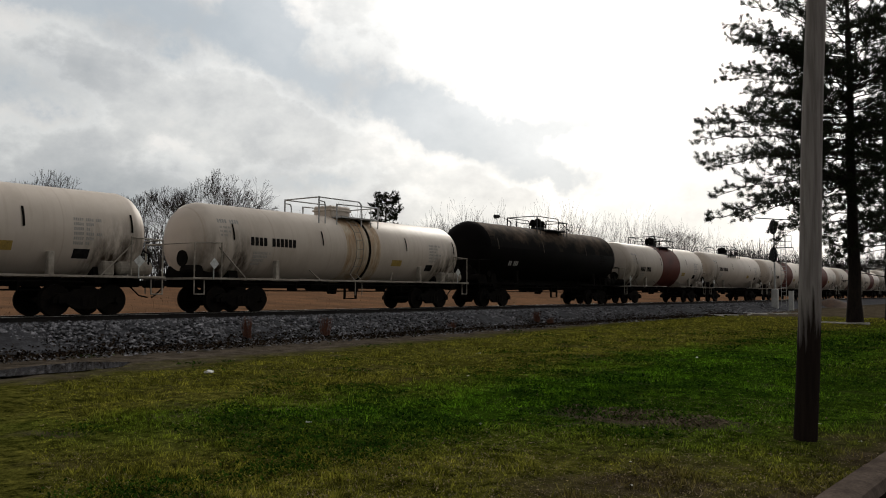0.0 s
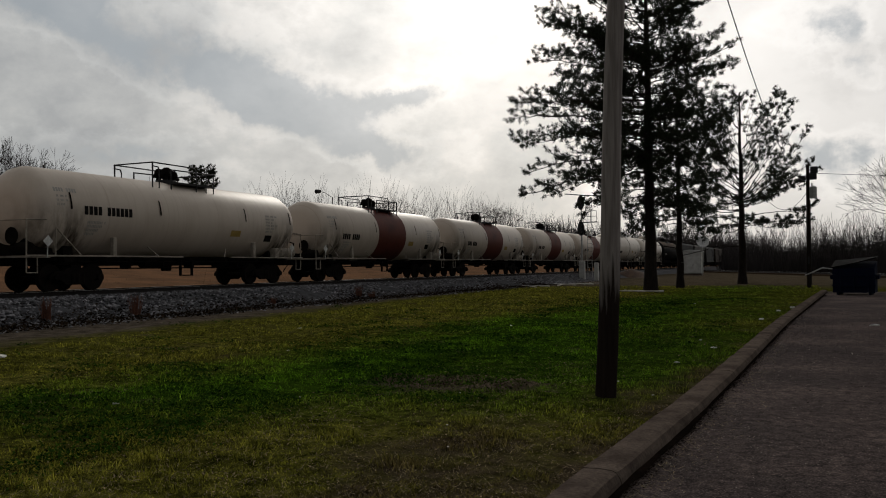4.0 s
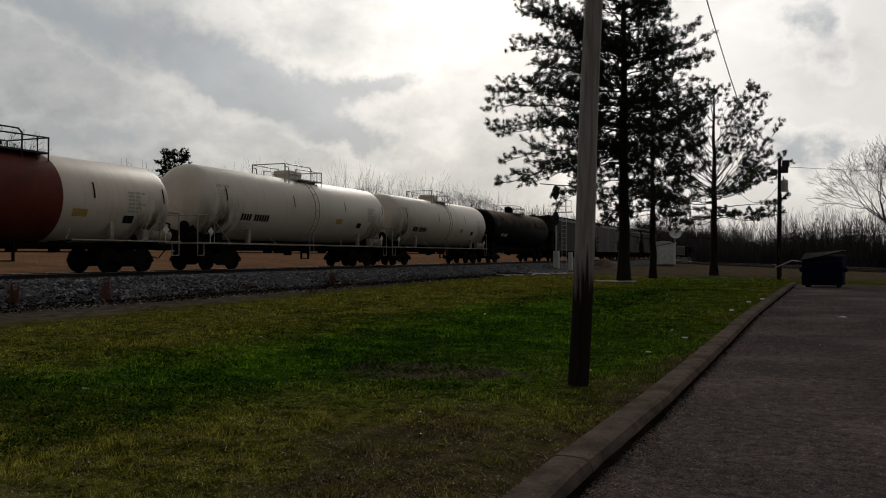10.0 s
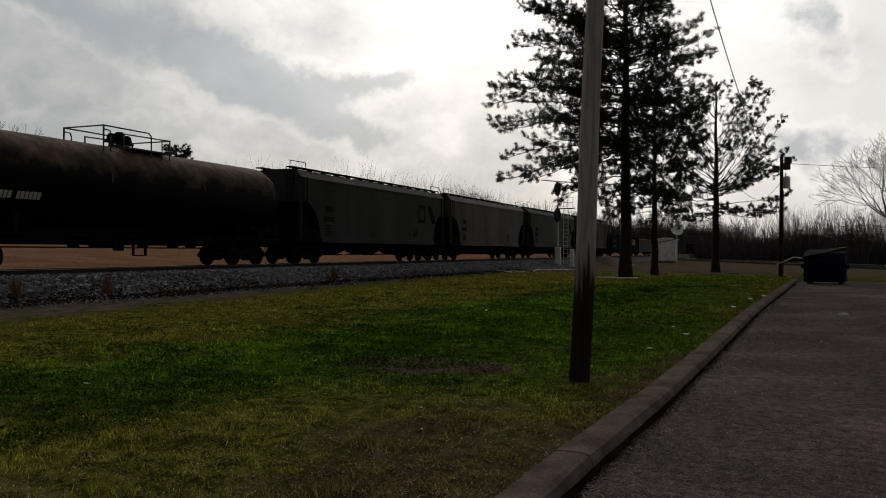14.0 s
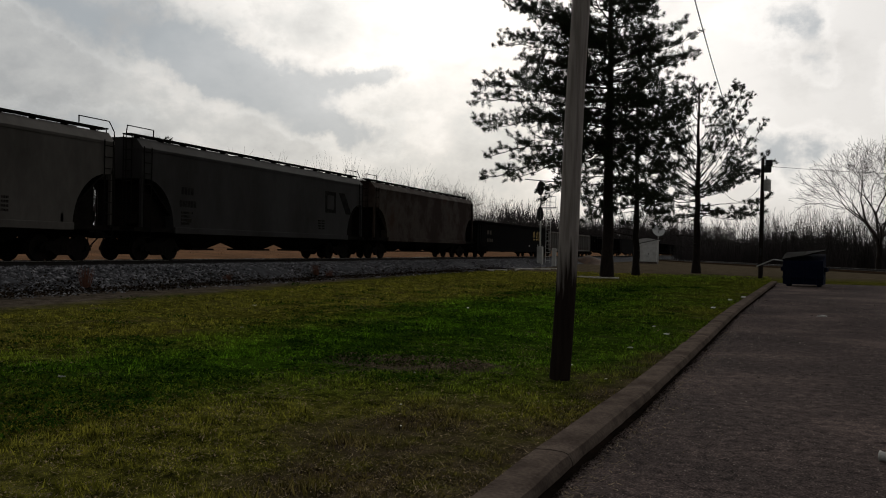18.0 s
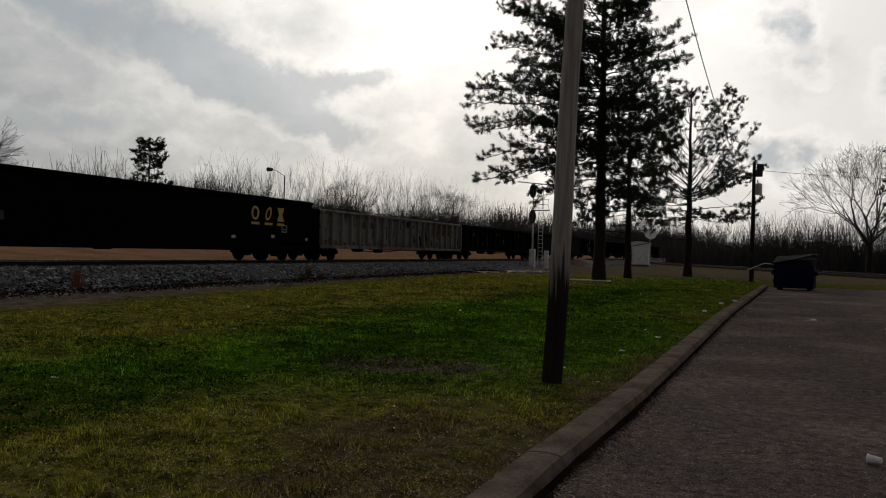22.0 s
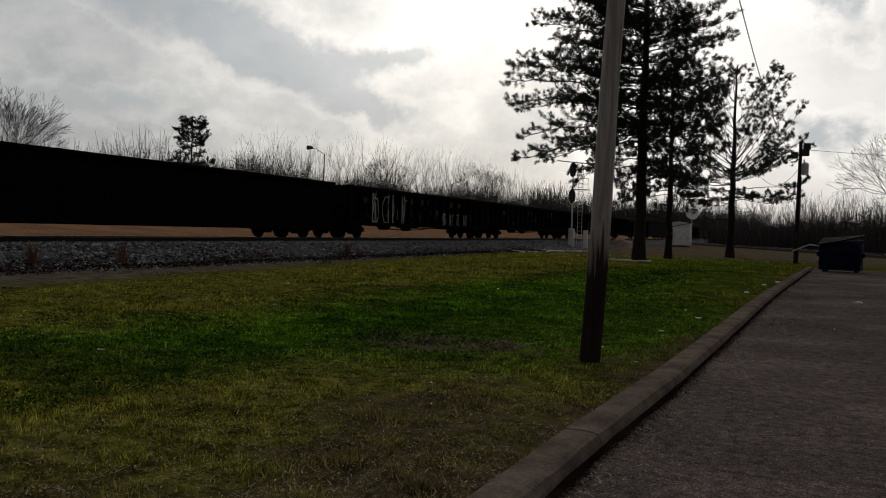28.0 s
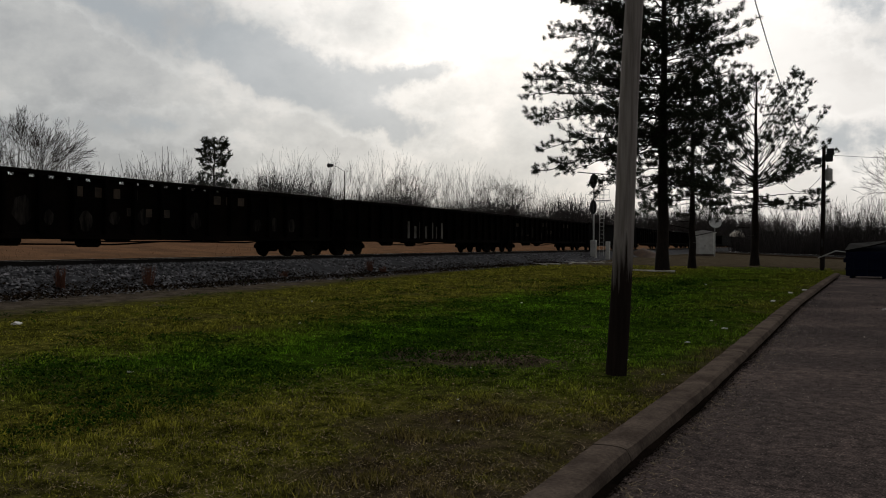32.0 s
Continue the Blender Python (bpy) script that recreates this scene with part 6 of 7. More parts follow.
def build_pines():
    pine_tree(-8.5, 48.0, 21.5, "tall dark pine with long limbs on the lawn", 11, [4.1, 4.9, 5.7, 6.6, 7.4, 8.1, 8.8, 9.6, 10.4, 11.0, 11.7, 12.4, 13.1, 13.8, 14.5, 15.2, 15.9, 16.6, 17.3, 18.0, 18.8, 19.6, 20.4, 21.1],
              shaped([4.0, 4.9, 5.7, 6.6, 7.5, 8.5, 9.7, 11.1, 12.6, 14.4, 16, 18, 20, 21.5], [2.4, 3.6, 7.9, 5.8, 7.3, 8.3, 7.6, 7.9, 6.7, 6.9, 6.0, 5.8, 3.8, 0.8], [3.0, 3.2, 2.8, 2.8, 3.0, 3.4, 4.0, 4.2, 4.3, 4.8, 4.2, 3.8, 3.0, 0.8]),
              climb([4, 6, 8.5, 12, 16, 21], [-0.22, -0.16, -0.02, 0.14, 0.34, 0.6]), trunk=0.36, per=6, lowest=4.3, bare=0.14, sag=-0.05)
    pine_tree(-8.0, 56.2, 13.0, "slender dark pine beside a taller one", 23, [3.8, 4.6, 5.5, 6.4, 7.3, 8.2, 9.0, 9.8, 10.5, 11.2, 11.9, 12.6], shaped([3.4, 5, 7, 9, 11, 13.2], [2.6, 3.2, 3.2, 3.2, 3.0, 0.8], [2.8, 3.0, 3.4, 3.6, 3.5, 0.9]), climb([3, 6, 9, 13], [-0.2, -0.05, 0.2, 0.5]), trunk=0.25, per=6, lowest=3.9, bare=0.32, sag=-0.05)
    pine_tree(-4.9, 67.5, 15.0, "open-crowned pine with bare lower limbs", 35, [4.5, 5.1, 6.2, 7.0, 7.9, 8.6, 9.4, 10.2, 11.0, 11.8, 12.5, 13.2, 13.8, 14.3, 14.7],
              shaped([4.4, 5.1, 6.3, 7.3, 8.4, 9.5, 10.6, 11.9, 13.3, 14.4, 15.0], [5.4, 6.0, 5.8, 5.2, 4.6, 4.2, 4.4, 4.6, 4.0, 2.6, 1.2], [4.2, 5.0, 5.4, 5.6, 5.2, 4.4, 4.6, 5.0, 4.2, 2.6, 1.2]),
              climb([4, 5.2, 6.5, 8.5, 10, 12, 15], [-0.05, 0.02, 0.16, 0.42, 0.85, 1.15, 1.6]), trunk=0.32, per=6, lowest=4.3, bare=0.52, sag=0.05, count=36, width=0.014, step=0.40)
    pine_tree(-78, 90.2, 13.9, "far lone pine behind the train", 47, [5.4, 6.2, 7.0, 7.7, 8.4, 9.8, 10.4, 11.0, 11.6, 12.2, 12.8, 13.4], lambda z, az: (2.3 if z < 6 else 2.9 if z < 8.2 else 1.7 if z < 9.7 else 2.0 if z < 12.6 else 1.6), climb([5, 14], [0.0, 0.4]), trunk=0.24, per=6, lowest=4.6, bare=0.3, blade=0.30, count=18, group="far pines", width=0.024, step=0.7)
    pine_tree(16.2, 109, 14.6, "far pine at the edge of the brush", 53, [6.5, 8.0, 9.5, 11.0, 12.4, 13.6, 14.4], lambda z, az: 2.3 if z < 12 else 1.5, climb([5, 14], [0.0, 0.4]), trunk=0.2, per=5, lowest=5.5, bare=0.35, blade=0.30, count=18, group="far pines", width=0.024, step=0.7)


build_pines()
bare_tree(-75, 57.4, 11.4, "bare tree with a round fan of fine twigs", 3, 0.36, 0.2, 0.12, 6, 0.0, 0.75, 8)
bare_tree(-75, 50.6, 9.4, "small bare tree behind the track", 4, 0.40, 0.16, 0.16, 6, 0.05, 0.5)
bare_tree(-75, 38.5, 9.6, "bare tree behind the track", 5, 0.42, 0.2, 0.18, 6, 0.05, 0.55)
bare_tree(-78, 150, 13.2, "broad bare tree above the brush", 6, 0.48, 0.26, 0.2, 6, 0.0, 0.8, 6)
bare_tree(-78, 207, 16.5, "tall bare tree above the brush", 7, 0.46, 0.3, 0.26, 6, 0.0, 0.8, 6)
bare_tree(12.2, 103, 14.6, "spreading bare tree at the edge of the brush", 8, 0.46, 0.36, 0.24, 6, 0.0, 0.95, 7)


def thicket(name, label, line, depth, count, h0, h1, seed, material="brushdark", thick=0.03):
    """Undergrowth of single leaning stems, each with a few side twigs, too many to count."""
    rnd = random.Random(seed)
    tw = Twigs()
    pts = [Vector((*p, 0)) for p in line]
    lens = [(b - a).length for a, b in zip(pts, pts[1:])]
    for _ in range(count):
        s = rnd.random() * sum(lens)
        for a, b, l in zip(pts, pts[1:], lens):
            if s <= l:
                break
            s -= l
        c = a.lerp(b, s / l) + (b - a).cross(Vector((0, 0, 1))).normalized() * rnd.uniform(-depth / 2, depth / 2)
        h = (h0 + (h1 - h0) * rnd.random() ** 1.3) * (0.85 + 0.45 * noise.noise(Vector((c.x * 0.09, c.y * 0.09, seed))))
        c.z = gz(c.x, c.y) - 0.1
        top = c + Vector((rnd.uniform(-0.3, 0.3) * h, rnd.uniform(-0.3, 0.3) * h, h))
        tw.stick(c, top, thick, thick * 0.4)
        for _ in range(3):
            g = c.lerp(top, rnd.uniform(0.25, 0.85))
            tw.stick(g, g + Vector((rnd.uniform(-0.6, 0.6), rnd.uniform(-0.6, 0.6), rnd.uniform(0.1, 0.6))) * h * 0.5, thick * 0.6, thick * 0.25)
    return tagged(raw(name, tw.v, tw.f, M[material]), label, "brush", kind="stuff")


def brush(name, label, line, depth, count, h0, h1, seed, kids=(1, 3), material="brush", thin=0.014):
    """A thicket of bare saplings along a line of (x, y) points."""
    rnd = random.Random(seed)
    tw = Twigs()
    pts = [Vector((*p, 0)) for p in line]
    lens = [(b - a).length for a, b in zip(pts, pts[1:])]
    for _ in range(count):
        s = rnd.random() * sum(lens)
        for a, b, l in zip(pts, pts[1:], lens):
            if s <= l:
                c = a.lerp(b, s / l)
                nrm = (b - a).cross(Vector((0, 0, 1))).normalized()
                break
            s -= l
        c = c + nrm * rnd.uniform(-depth / 2, depth / 2)
        h = rnd.uniform(h0, h1) * (0.75 + 0.35 * noise.noise(Vector((c.x * 0.06, c.y * 0.06, seed))) + 0.1)
        c.z = gz(c.x, c.y) - 0.1
        tw.branch(rnd, c, Vector((rnd.uniform(-0.25, 0.25), rnd.uniform(-0.25, 0.25), 1)), h, 0.012 + 0.006 * h, 2, 0.3, 0.42, kids, 3, thin)
    ob = raw(name, tw.v, tw.f, M[material])
    return tagged(ob, label, "brush", kind="stuff")


brush("brush", "tall bare winter brush far behind the track", [(-82, 97), (-80, 140), (-80, 340)], 14, 260, 7.4, 10.4, 61, (2, 2), "brushdark")
thicket("brush", "dark bare woods far off along the track", [(-78, 210), (-62, 270), (-46, 340), (-32, 430)], 24, 3600, 8.0, 14.0, 66, thick=0.10)
brush("brush", "pale bare woods at the end of the track", [(-60, 420), (-30, 640)], 24, 160, 9, 14, 68, (1, 3), "brush", 0.05)
thicket("brush", "dense dark undergrowth far behind the track", [(-86, 5), (-82, 95), (-80, 340)], 12, 6500, 6.0, 10.4, 62, thick=0.05)
thicket("brush", "thick dark brush behind the far pine", [(-80, 84), (-79, 130), (-78, 220)], 8, 6500, 6.0, 10.6, 65, thick=0.04)
brush("brush", "bare brush beyond the car park", [(-10, 165), (-2, 143), (15, 122), (70, 92)], 12, 420, 3.4, 5.8, 63, (2, 2))
thicket("brush", "dense dark undergrowth beyond the car park", [(-9.5, 160), (-2, 138), (15, 118), (70, 88)], 12, 10000, 1.4, 6.2, 64, thick=0.034)
thicket("brush", "dark thicket deeper in the woods", [(-14, 205), (-3, 164), (18, 140), (90, 104)], 14, 7000, 2.2, 6.4, 67, thick=0.045)

# ---- things beside the track ----


def build_pole():
    """Wooden utility pole close to the kerb, leaning a little, dark at its foot."""
    p = empty("utility_pole", "weathered grey wooden utility pole with a dark foot", "utility pole")
    p.location = (-2.28, 9.72, 0)
    def column(z0, z1, name, material, label=""):
        bm = B()
        n, seg = 30, 20
        rings = []
        for k in range(n + 1):
            z = z0 + (z1 - z0) * k / n
            cx = 0.042 * z + 0.012 * math.sin(z * 1.3)
            r = 0.128 - 0.0045 * z
            rings.append([bm.verts.new((cx + r * (1 + 0.02 * noise.noise(Vector((j, z * 3, 1)))) * math.cos(2 * math.pi * j / seg), r * math.sin(2 * math.pi * j / seg), z)) for j in range(seg)])
        for a, b in zip(rings, rings[1:]):
            for j in range(seg):
                q = (j + 1) % seg
                bm.faces.new((a[j], a[q], b[q], b[j]))
        bm.faces.new(rings[0][::-1])
        bm.faces.new(rings[-1])
        part(name, bm, material, p, label, True)
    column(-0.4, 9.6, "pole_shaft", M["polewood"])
    return p


build_pole()


def build_light_pole():
    """Pole at the end of the car park with a transformer and two lamps."""
    p = empty("utility_pole", "dark pole with a transformer and floodlights", "utility pole")
    p.location = (-0.13, 56.9, 0)
    part("pole_shaft", cyl(B(), (0, 0, -0.2), (0.05, 0, 7.8), 0.14, 0.1, 12), M["bark"], p)
    bm = B()
    cyl(bm, (0.34, -0.05, 5.7), (0.34, -0.05, 6.4), 0.23, seg=14)
    cyl(bm, (0.34, -0.05, 6.4), (0.34, -0.05, 6.5), 0.23, 0.1, 14)
    cyl(bm, (0.28, -0.05, 6.5), (0.28, -0.05, 6.68), 0.04, seg=8)
    part("transformer", bm, M["silver"], p, "grey transformer can")
    for sx, z in ((0.35, 7.1), (-0.3, 6.95), (0.42, 7.5)):
        bm = B()
        cyl(bm, (0.03, 0, z), (sx, -0.2, z), 0.035, seg=6)
        box(bm, sx - 0.22, sx + 0.22, -0.45, -0.1, z - 0.22, z + 0.2, 0.04)
        part("floodlight", bm, M["dark_metal"], p)
    bm = B()
    box(bm, -0.06, 0.06, -0.2, -0.12, 1.5, 2.0)
    tube(bm, [(0.15, 0, 0.2), (0.15, 0, 5.6)], 0.025)
    part("conduit", bm, M["dark_metal"], p)
    return p


build_light_pole()


def cable(name, label, a, b, sag, r=0.012, n=24):
    bm = B()
    a, b = Vector(a), Vector(b)
    pts = [a.lerp(b, k / n) - Vector((0, 0, sag * 4 * (k / n) * (1 - k / n))) for k in range(n + 1)]
    tube(bm, pts, r, 5)
    return tagged(link_mesh(name, bm, M["wire"]), label, "cable")


cable("overhead_cable", "thin black cable strung between two poles", (-2.0, 9.72, 9.45), (-0.1, 56.9, 6.9), 2.0, 0.014)
cable("overhead_cable", "thin black cable running off the dark pole", (0.35, 56.9, 7.3), (40, 52.0, 7.4), 1.2, 0.014)
cable("hanging_cable", "slack cable loop below the dark pole", (-0.1, 56.9, 6.2), (-2.6, 60, 5.9), 0.9, 0.014)


def build_signal():
    """Railway signal: case, mast with two dark heads, ladder and a gantry arm."""
    x, y = -20.9, 80.0
    g = empty("railway_signal", "railway signal mast with two dark signal heads", "railway signal")
    g.location = (x, y, 0.1)
    part("mast", cyl(B(), (0, 0, 0), (0, 0, 8.3), 0.09, 0.08, 12), M["silver"], g)
    part("base_case", box(B(), -0.28, 0.28, -0.25, 0.25, 0, 1.9, 0.04), M["case"], g)
    for z in (7.75, 5.15):
        bm = B()
        head = [( -0.36 * math.cos(t), -0.30, z + 0.72 * math.sin(t)) for t in np.linspace(0, 2 * math.pi, 17)[:-1]]
        sheet(bm, head, (0, 0.05, 0))
        box(bm, -0.2, 0.2, -0.25, 0.1, z - 0.5, z + 0.5, 0.03)
        h = part("signal_head", bm, M["dark_metal"], g, "oval black signal head")
        for dz in (0.32, 0.0, -0.32):
            part("hood", cyl(B(), (0, -0.62, z + dz), (0, -0.3, z + dz), 0.13, seg=12), M["dark_metal"], h)
    bm = B()
    ladder(bm, 0.75, 0.2, 0.3, 8.2, 0.45, "x", 0.02)
    part("ladder", bm, M["silver"], g)
    bm = B()
    box(bm, 0.1, 1.6, -0.3, 0.35, 5.75, 5.82)
    for zx in (0.3, 1.0, 1.6):
        cyl(bm, (zx, -0.3, 5.8), (zx, -0.3, 6.9), 0.02, seg=6)
    tube(bm, [(0.3, -0.3, 6.9), (1.6, -0.3, 6.9)], 0.02)
    tube(bm, [(0.3, -0.3, 6.35), (1.6, -0.3, 6.35)], 0.02)
    part("platform", bm, M["dark_metal"], g)
    bm = B()
    tube(bm, [(-1.7, 0, 8.72), (0.2, 0, 8.5), (2.3, 0, 8.35)], 0.05)
    tube(bm, [(0, 0, 8.2), (0.9, 0, 8.42)], 0.03)
    part("arm", bm, M["dark_metal"], g)
    part("side_case", box(B(), 1.0, 1.4, 0.8, 1.2, -0.1, 1.75, 0.03), M["case"], g)
    return g


build_signal()


def build_bungalow():
    """Pale equipment cabin with a dish on a pole."""
    h = empty("equipment_cabin", "pale metal equipment cabin beside the track", "equipment cabin")
    h.location = (-15.6, 121, 0)
    bm = box(B(), -1.45, 1.45, -1.2, 1.2, 0.25, 3.3, 0.03)
    body = part("cabin_wall", bm, M["case"], h)
    bm = B()
    sheet(bm, [(-1.6, -1.35, 3.3), (1.6, -1.35, 3.3), (1.6, -1.35, 3.4), (0, -1.35, 3.65), (-1.6, -1.35, 3.4)], (0, 2.7, 0))
    part("roof", bm, M["silver"], h)
    part("plinth", box(B(), -1.4, 1.4, -1.1, 1.1, -0.1, 0.25), M["kerb"], h)
    bm = box(B(), -0.45, 0.5, -1.23, -1.19, 0.35, 2.5, 0.01)
    d = part("door", bm, M["case"], h)
    part("handle", box(B(), 0.3, 0.38, -1.28, -1.23, 1.3, 1.5), M["dark_metal"], d)
    dish = empty("satellite_dish", "round grey dish on a pole by the cabin", "dish")
    dish.location = (-13.9, 119.2, 0)
    part("post", cyl(B(), (0, 0, -0.1), (0, 0, 4.3), 0.05, seg=8), M["silver"], dish)
    bm = lathe(B(), [(0.0, 0.08), (0.06, 0.45), (0.16, 0.72), (0.24, 0.85), (0.27, 0.85), (0.19, 0.7), (0.09, 0.42), (0.04, 0.06)], 24, "Z")
    bmesh.ops.rotate(bm, verts=bm.verts, matrix=Euler((radians(65), 0, radians(20))).to_matrix())
    bmesh.ops.translate(bm, verts=bm.verts, vec=(0, 0, 4.6))
    part("reflector", bm, M["galv"], dish, smooth=True)
    bm = tube(B(), [(0, 0, 4.3), (0.15, -0.8, 4.7), (0.2, -0.75, 4.85)], 0.02)
    part("feed_arm", bm, M["dark_metal"], dish)


build_bungalow()


def build_dumpster():
    """Dark rubbish container with a sloped, half-raised lid and lifting pockets."""
    d = empty("dumpster", "dark blue steel dumpster with a slanted black lid", "dumpster")
    d.matrix_basis = pose(1.98, 45.0, 0.015, 0, 0, -8)
    W = 0.92
    bm = B()
    prof = [(-0.75, 0.1), (0.75, 0.1), (0.85, 1.2), (0.85, 1.62), (-0.8, 1.28), (-0.8, 0.9)]
    sheet(bm, [(-W, y, z) for y, z in prof], (2 * W, 0, 0))
    part("bin_body", bm, M["bin"], d)
    bm = B()
    for z in (0.45, 0.95):
        box(bm, -W - 0.04, W + 0.04, -0.84, -0.76, z - 0.04, z + 0.04)
    for x in (-0.6, 0, 0.6):
        box(bm, x - 0.04, x + 0.04, -0.86, -0.76, 0.12, 1.25)
    part("stiffener", bm, M["bin"], d)
    for s in (-1, 1):
        part("lift_pocket", box(B(), s * W, s * (W + 0.16), -0.4, 0.45, 0.75, 0.95, 0.02), M["bin"], d)
        part("skid", box(B(), s * 0.7 - 0.06, s * 0.7 + 0.06, -0.7, 0.7, 0.0, 0.1), M["bin"], d)
    bm = B()
    sheet(bm, [(-W - 0.05, -0.85, 1.30), (0.0, -0.85, 1.50), (0.0, 0.88, 1.72), (-W - 0.05, 0.88, 1.64)], (0, 0, 0.05))
    part("lid", bm, M["binlid"], d)
    bm = B()
    sheet(bm, [(0.02, -0.85, 1.50), (W + 0.05, -0.85, 1.76), (W + 0.05, 0.88, 1.82), (0.02, 0.88, 1.72)], (0, 0, 0.05))
    part("lid", bm, M["binlid"], d)
    bm = B()
    tube(bm, [(-W, -0.3, 1.25), (-W - 0.5, -0.4, 1.32), (-W - 1.3, -0.4, 0.95)], 0.03)
    part("lid_bar", bm, M["galv"], d)
    return d


build_dumpster()


def build_street_lamp():
    l = empty("street_lamp", "street lamp on a thin dark pole behind the track", "street lamp")
    x, y = -60, 95.9
    l.location = (x, y, gz(x, y))
    z = 11.4 - gz(x, y)
    part("pole_shaft", cyl(B(), (0, 0, -0.2), (0, 0, z), 0.1, 0.07, 10), M["bark"], l)
    part("arm", tube(B(), [(0, 0, z - 0.1), (-0.4, -1.4, z + 0.5), (-0.6, -2.2, z + 0.6)], 0.035), M["dark_metal"], l)
    bm = B()
    cyl(bm, (-0.6, -2.2, z + 0.62), (-0.8, -2.9, z + 0.55), 0.22, 0.3, 12)
    part("lamp_head", bm, M["dark_metal"], l)
    return l


build_street_lamp()


def far_track():
    """A second track that leaves to the side beyond the lawn."""
    ang = math.degrees(math.atan2(30, 82))
    m = pose(-20.3, 170, 0, 0, 0, 180 + ang)
    o = build_track("side_track", 0, 0, 140, 0.36, origin=m)
    bm = B()
    sheet(bm, [(-2.2, 0, -0.02), (-1.4, 0, 0.20), (1.4, 0, 0.20), (2.2, 0, -0.02)], (0, 140, 0))
    b = link_mesh("side_track_bed", bm, M["mulch"])
    b.matrix_basis = m
    tagged(b, "low stone bed of a second track", "ballast", kind="structure")


far_track()

# ---- grass, stones and litter ----


def scatter_blades(name, label, material, xs, ys, zs, hs, width, seed, bend=0.5):
    rn = np.random.RandomState(seed)
    n = len(xs)
    az = rn.uniform(0, 2 * math.pi, n)
    d = np.stack([np.cos(az), np.sin(az), np.zeros(n)], 1)
    zs = zs + np.array([lawn_z(a, b) for a, b in zip(xs.tolist(), ys.tolist())])
    p = np.stack([xs, ys, zs], 1)
    lean = rn.uniform(-1, 1, (n, 3)) * bend * hs[:, None]
    lean[:, 2] = 0
    w = width * (hs / hs.mean())[:, None]
    a, b = p - d * w, p + d * w
    c = p + lean + np.stack([np.zeros(n), np.zeros(n), hs], 1)
    v = np.stack([a, b, c], 1).reshape(-1, 3)
    ob = raw(name, v.tolist(), np.arange(3 * n).reshape(-1, 3).tolist(), material)
    return tagged(ob, label, "grass", kind="stuff")


def build_grass():
    rn = np.random.RandomState(5)
    n = 400000
    # denser near by: distance drawn evenly in its logarithm
    r = np.exp(rn.uniform(math.log(3.2), math.log(62), n))
    a = rn.uniform(radians(-8), radians(64), n)
    x, y = -np.sin(a) * r, np.cos(a) * r
    k = np.interp(y, KERB_Y, KERB_X)
    patch = ((x + 4.4) / 1.25) ** 2 + ((y - 10.05) / 0.75) ** 2
    thin = np.array([noise.noise(Vector((px * 0.9, py * 0.9, 4))) for px, py in zip(x, y)])
    worn = np.clip(1.25 - y / 11, 0, 1) * np.clip(2.3 - np.abs((x + 1.6) * 0.85), 0, 1)
    worn = np.maximum(worn, np.clip((x - 0.05 * y + 3.1) * 0.9, 0, 1) * np.clip((18 - y) / 6, 0, 1) * 0.8)
    ok = (x < k - 0.03) & (x > -13.8 - 0.11 * y + 2.0 * thin) & (patch > 0.9 + 0.8 * thin) & (rn.rand(n) > worn * np.clip(0.8 - 0.9 * thin, 0.15, 0.95))
    x, y, r, thin = x[ok], y[ok], r[ok], thin[ok]
    z = np.zeros(len(x)) - 0.005
    h = (0.010 + 0.0008 * r) * rn.uniform(0.5, 1.6, len(x)) * (1 + 0.9 * np.clip(thin, -0.4, 1))
    scatter_blades("grass", "short green lawn with yellowed patches", M["grass"], x, y, z, h, 0.003 + 0.00038 * float(r.mean()), 6, 1.1)
    n = 70000
    r = np.exp(rn.uniform(math.log(3.2), math.log(34), n))
    a = rn.uniform(radians(-8), radians(64), n)
    x, y = -np.sin(a) * r, np.cos(a) * r
    k = np.interp(y, KERB_Y, KERB_X)
    dens = np.array([noise.noise(Vector((px * 0.4, py * 0.4, 14))) for px, py in zip(x, y)])
    ok = (x < k - 0.02) & (x > -15) & (dens + 0.45 * ((x > -5.5) & (y < 9)) - 0.1 * (x < -6) > 0.12)
    x, y, r = x[ok], y[ok], r[ok]
    scatter_blades("straw", "dead straw and clippings lying on the lawn", M["straw"], x, y, np.zeros(len(x)) + 0.012, 0.008 + 0.010 * rn.rand(len(x)), 0.003, 8, 3.4)
    # orange sedge behind the track
    n = 24000
    x = -28.0 - 32 * rn.rand(n) ** 1.6
    y = rn.uniform(2, 150, n)
    scatter_blades("sedge", "dry orange sedge grass on the bank behind the track", M["sedge"], x, y, np.interp(x, GX, GZ) - 0.02, rn.uniform(0.04, 0.13, n), 0.012, 9, 0.7)


build_grass()


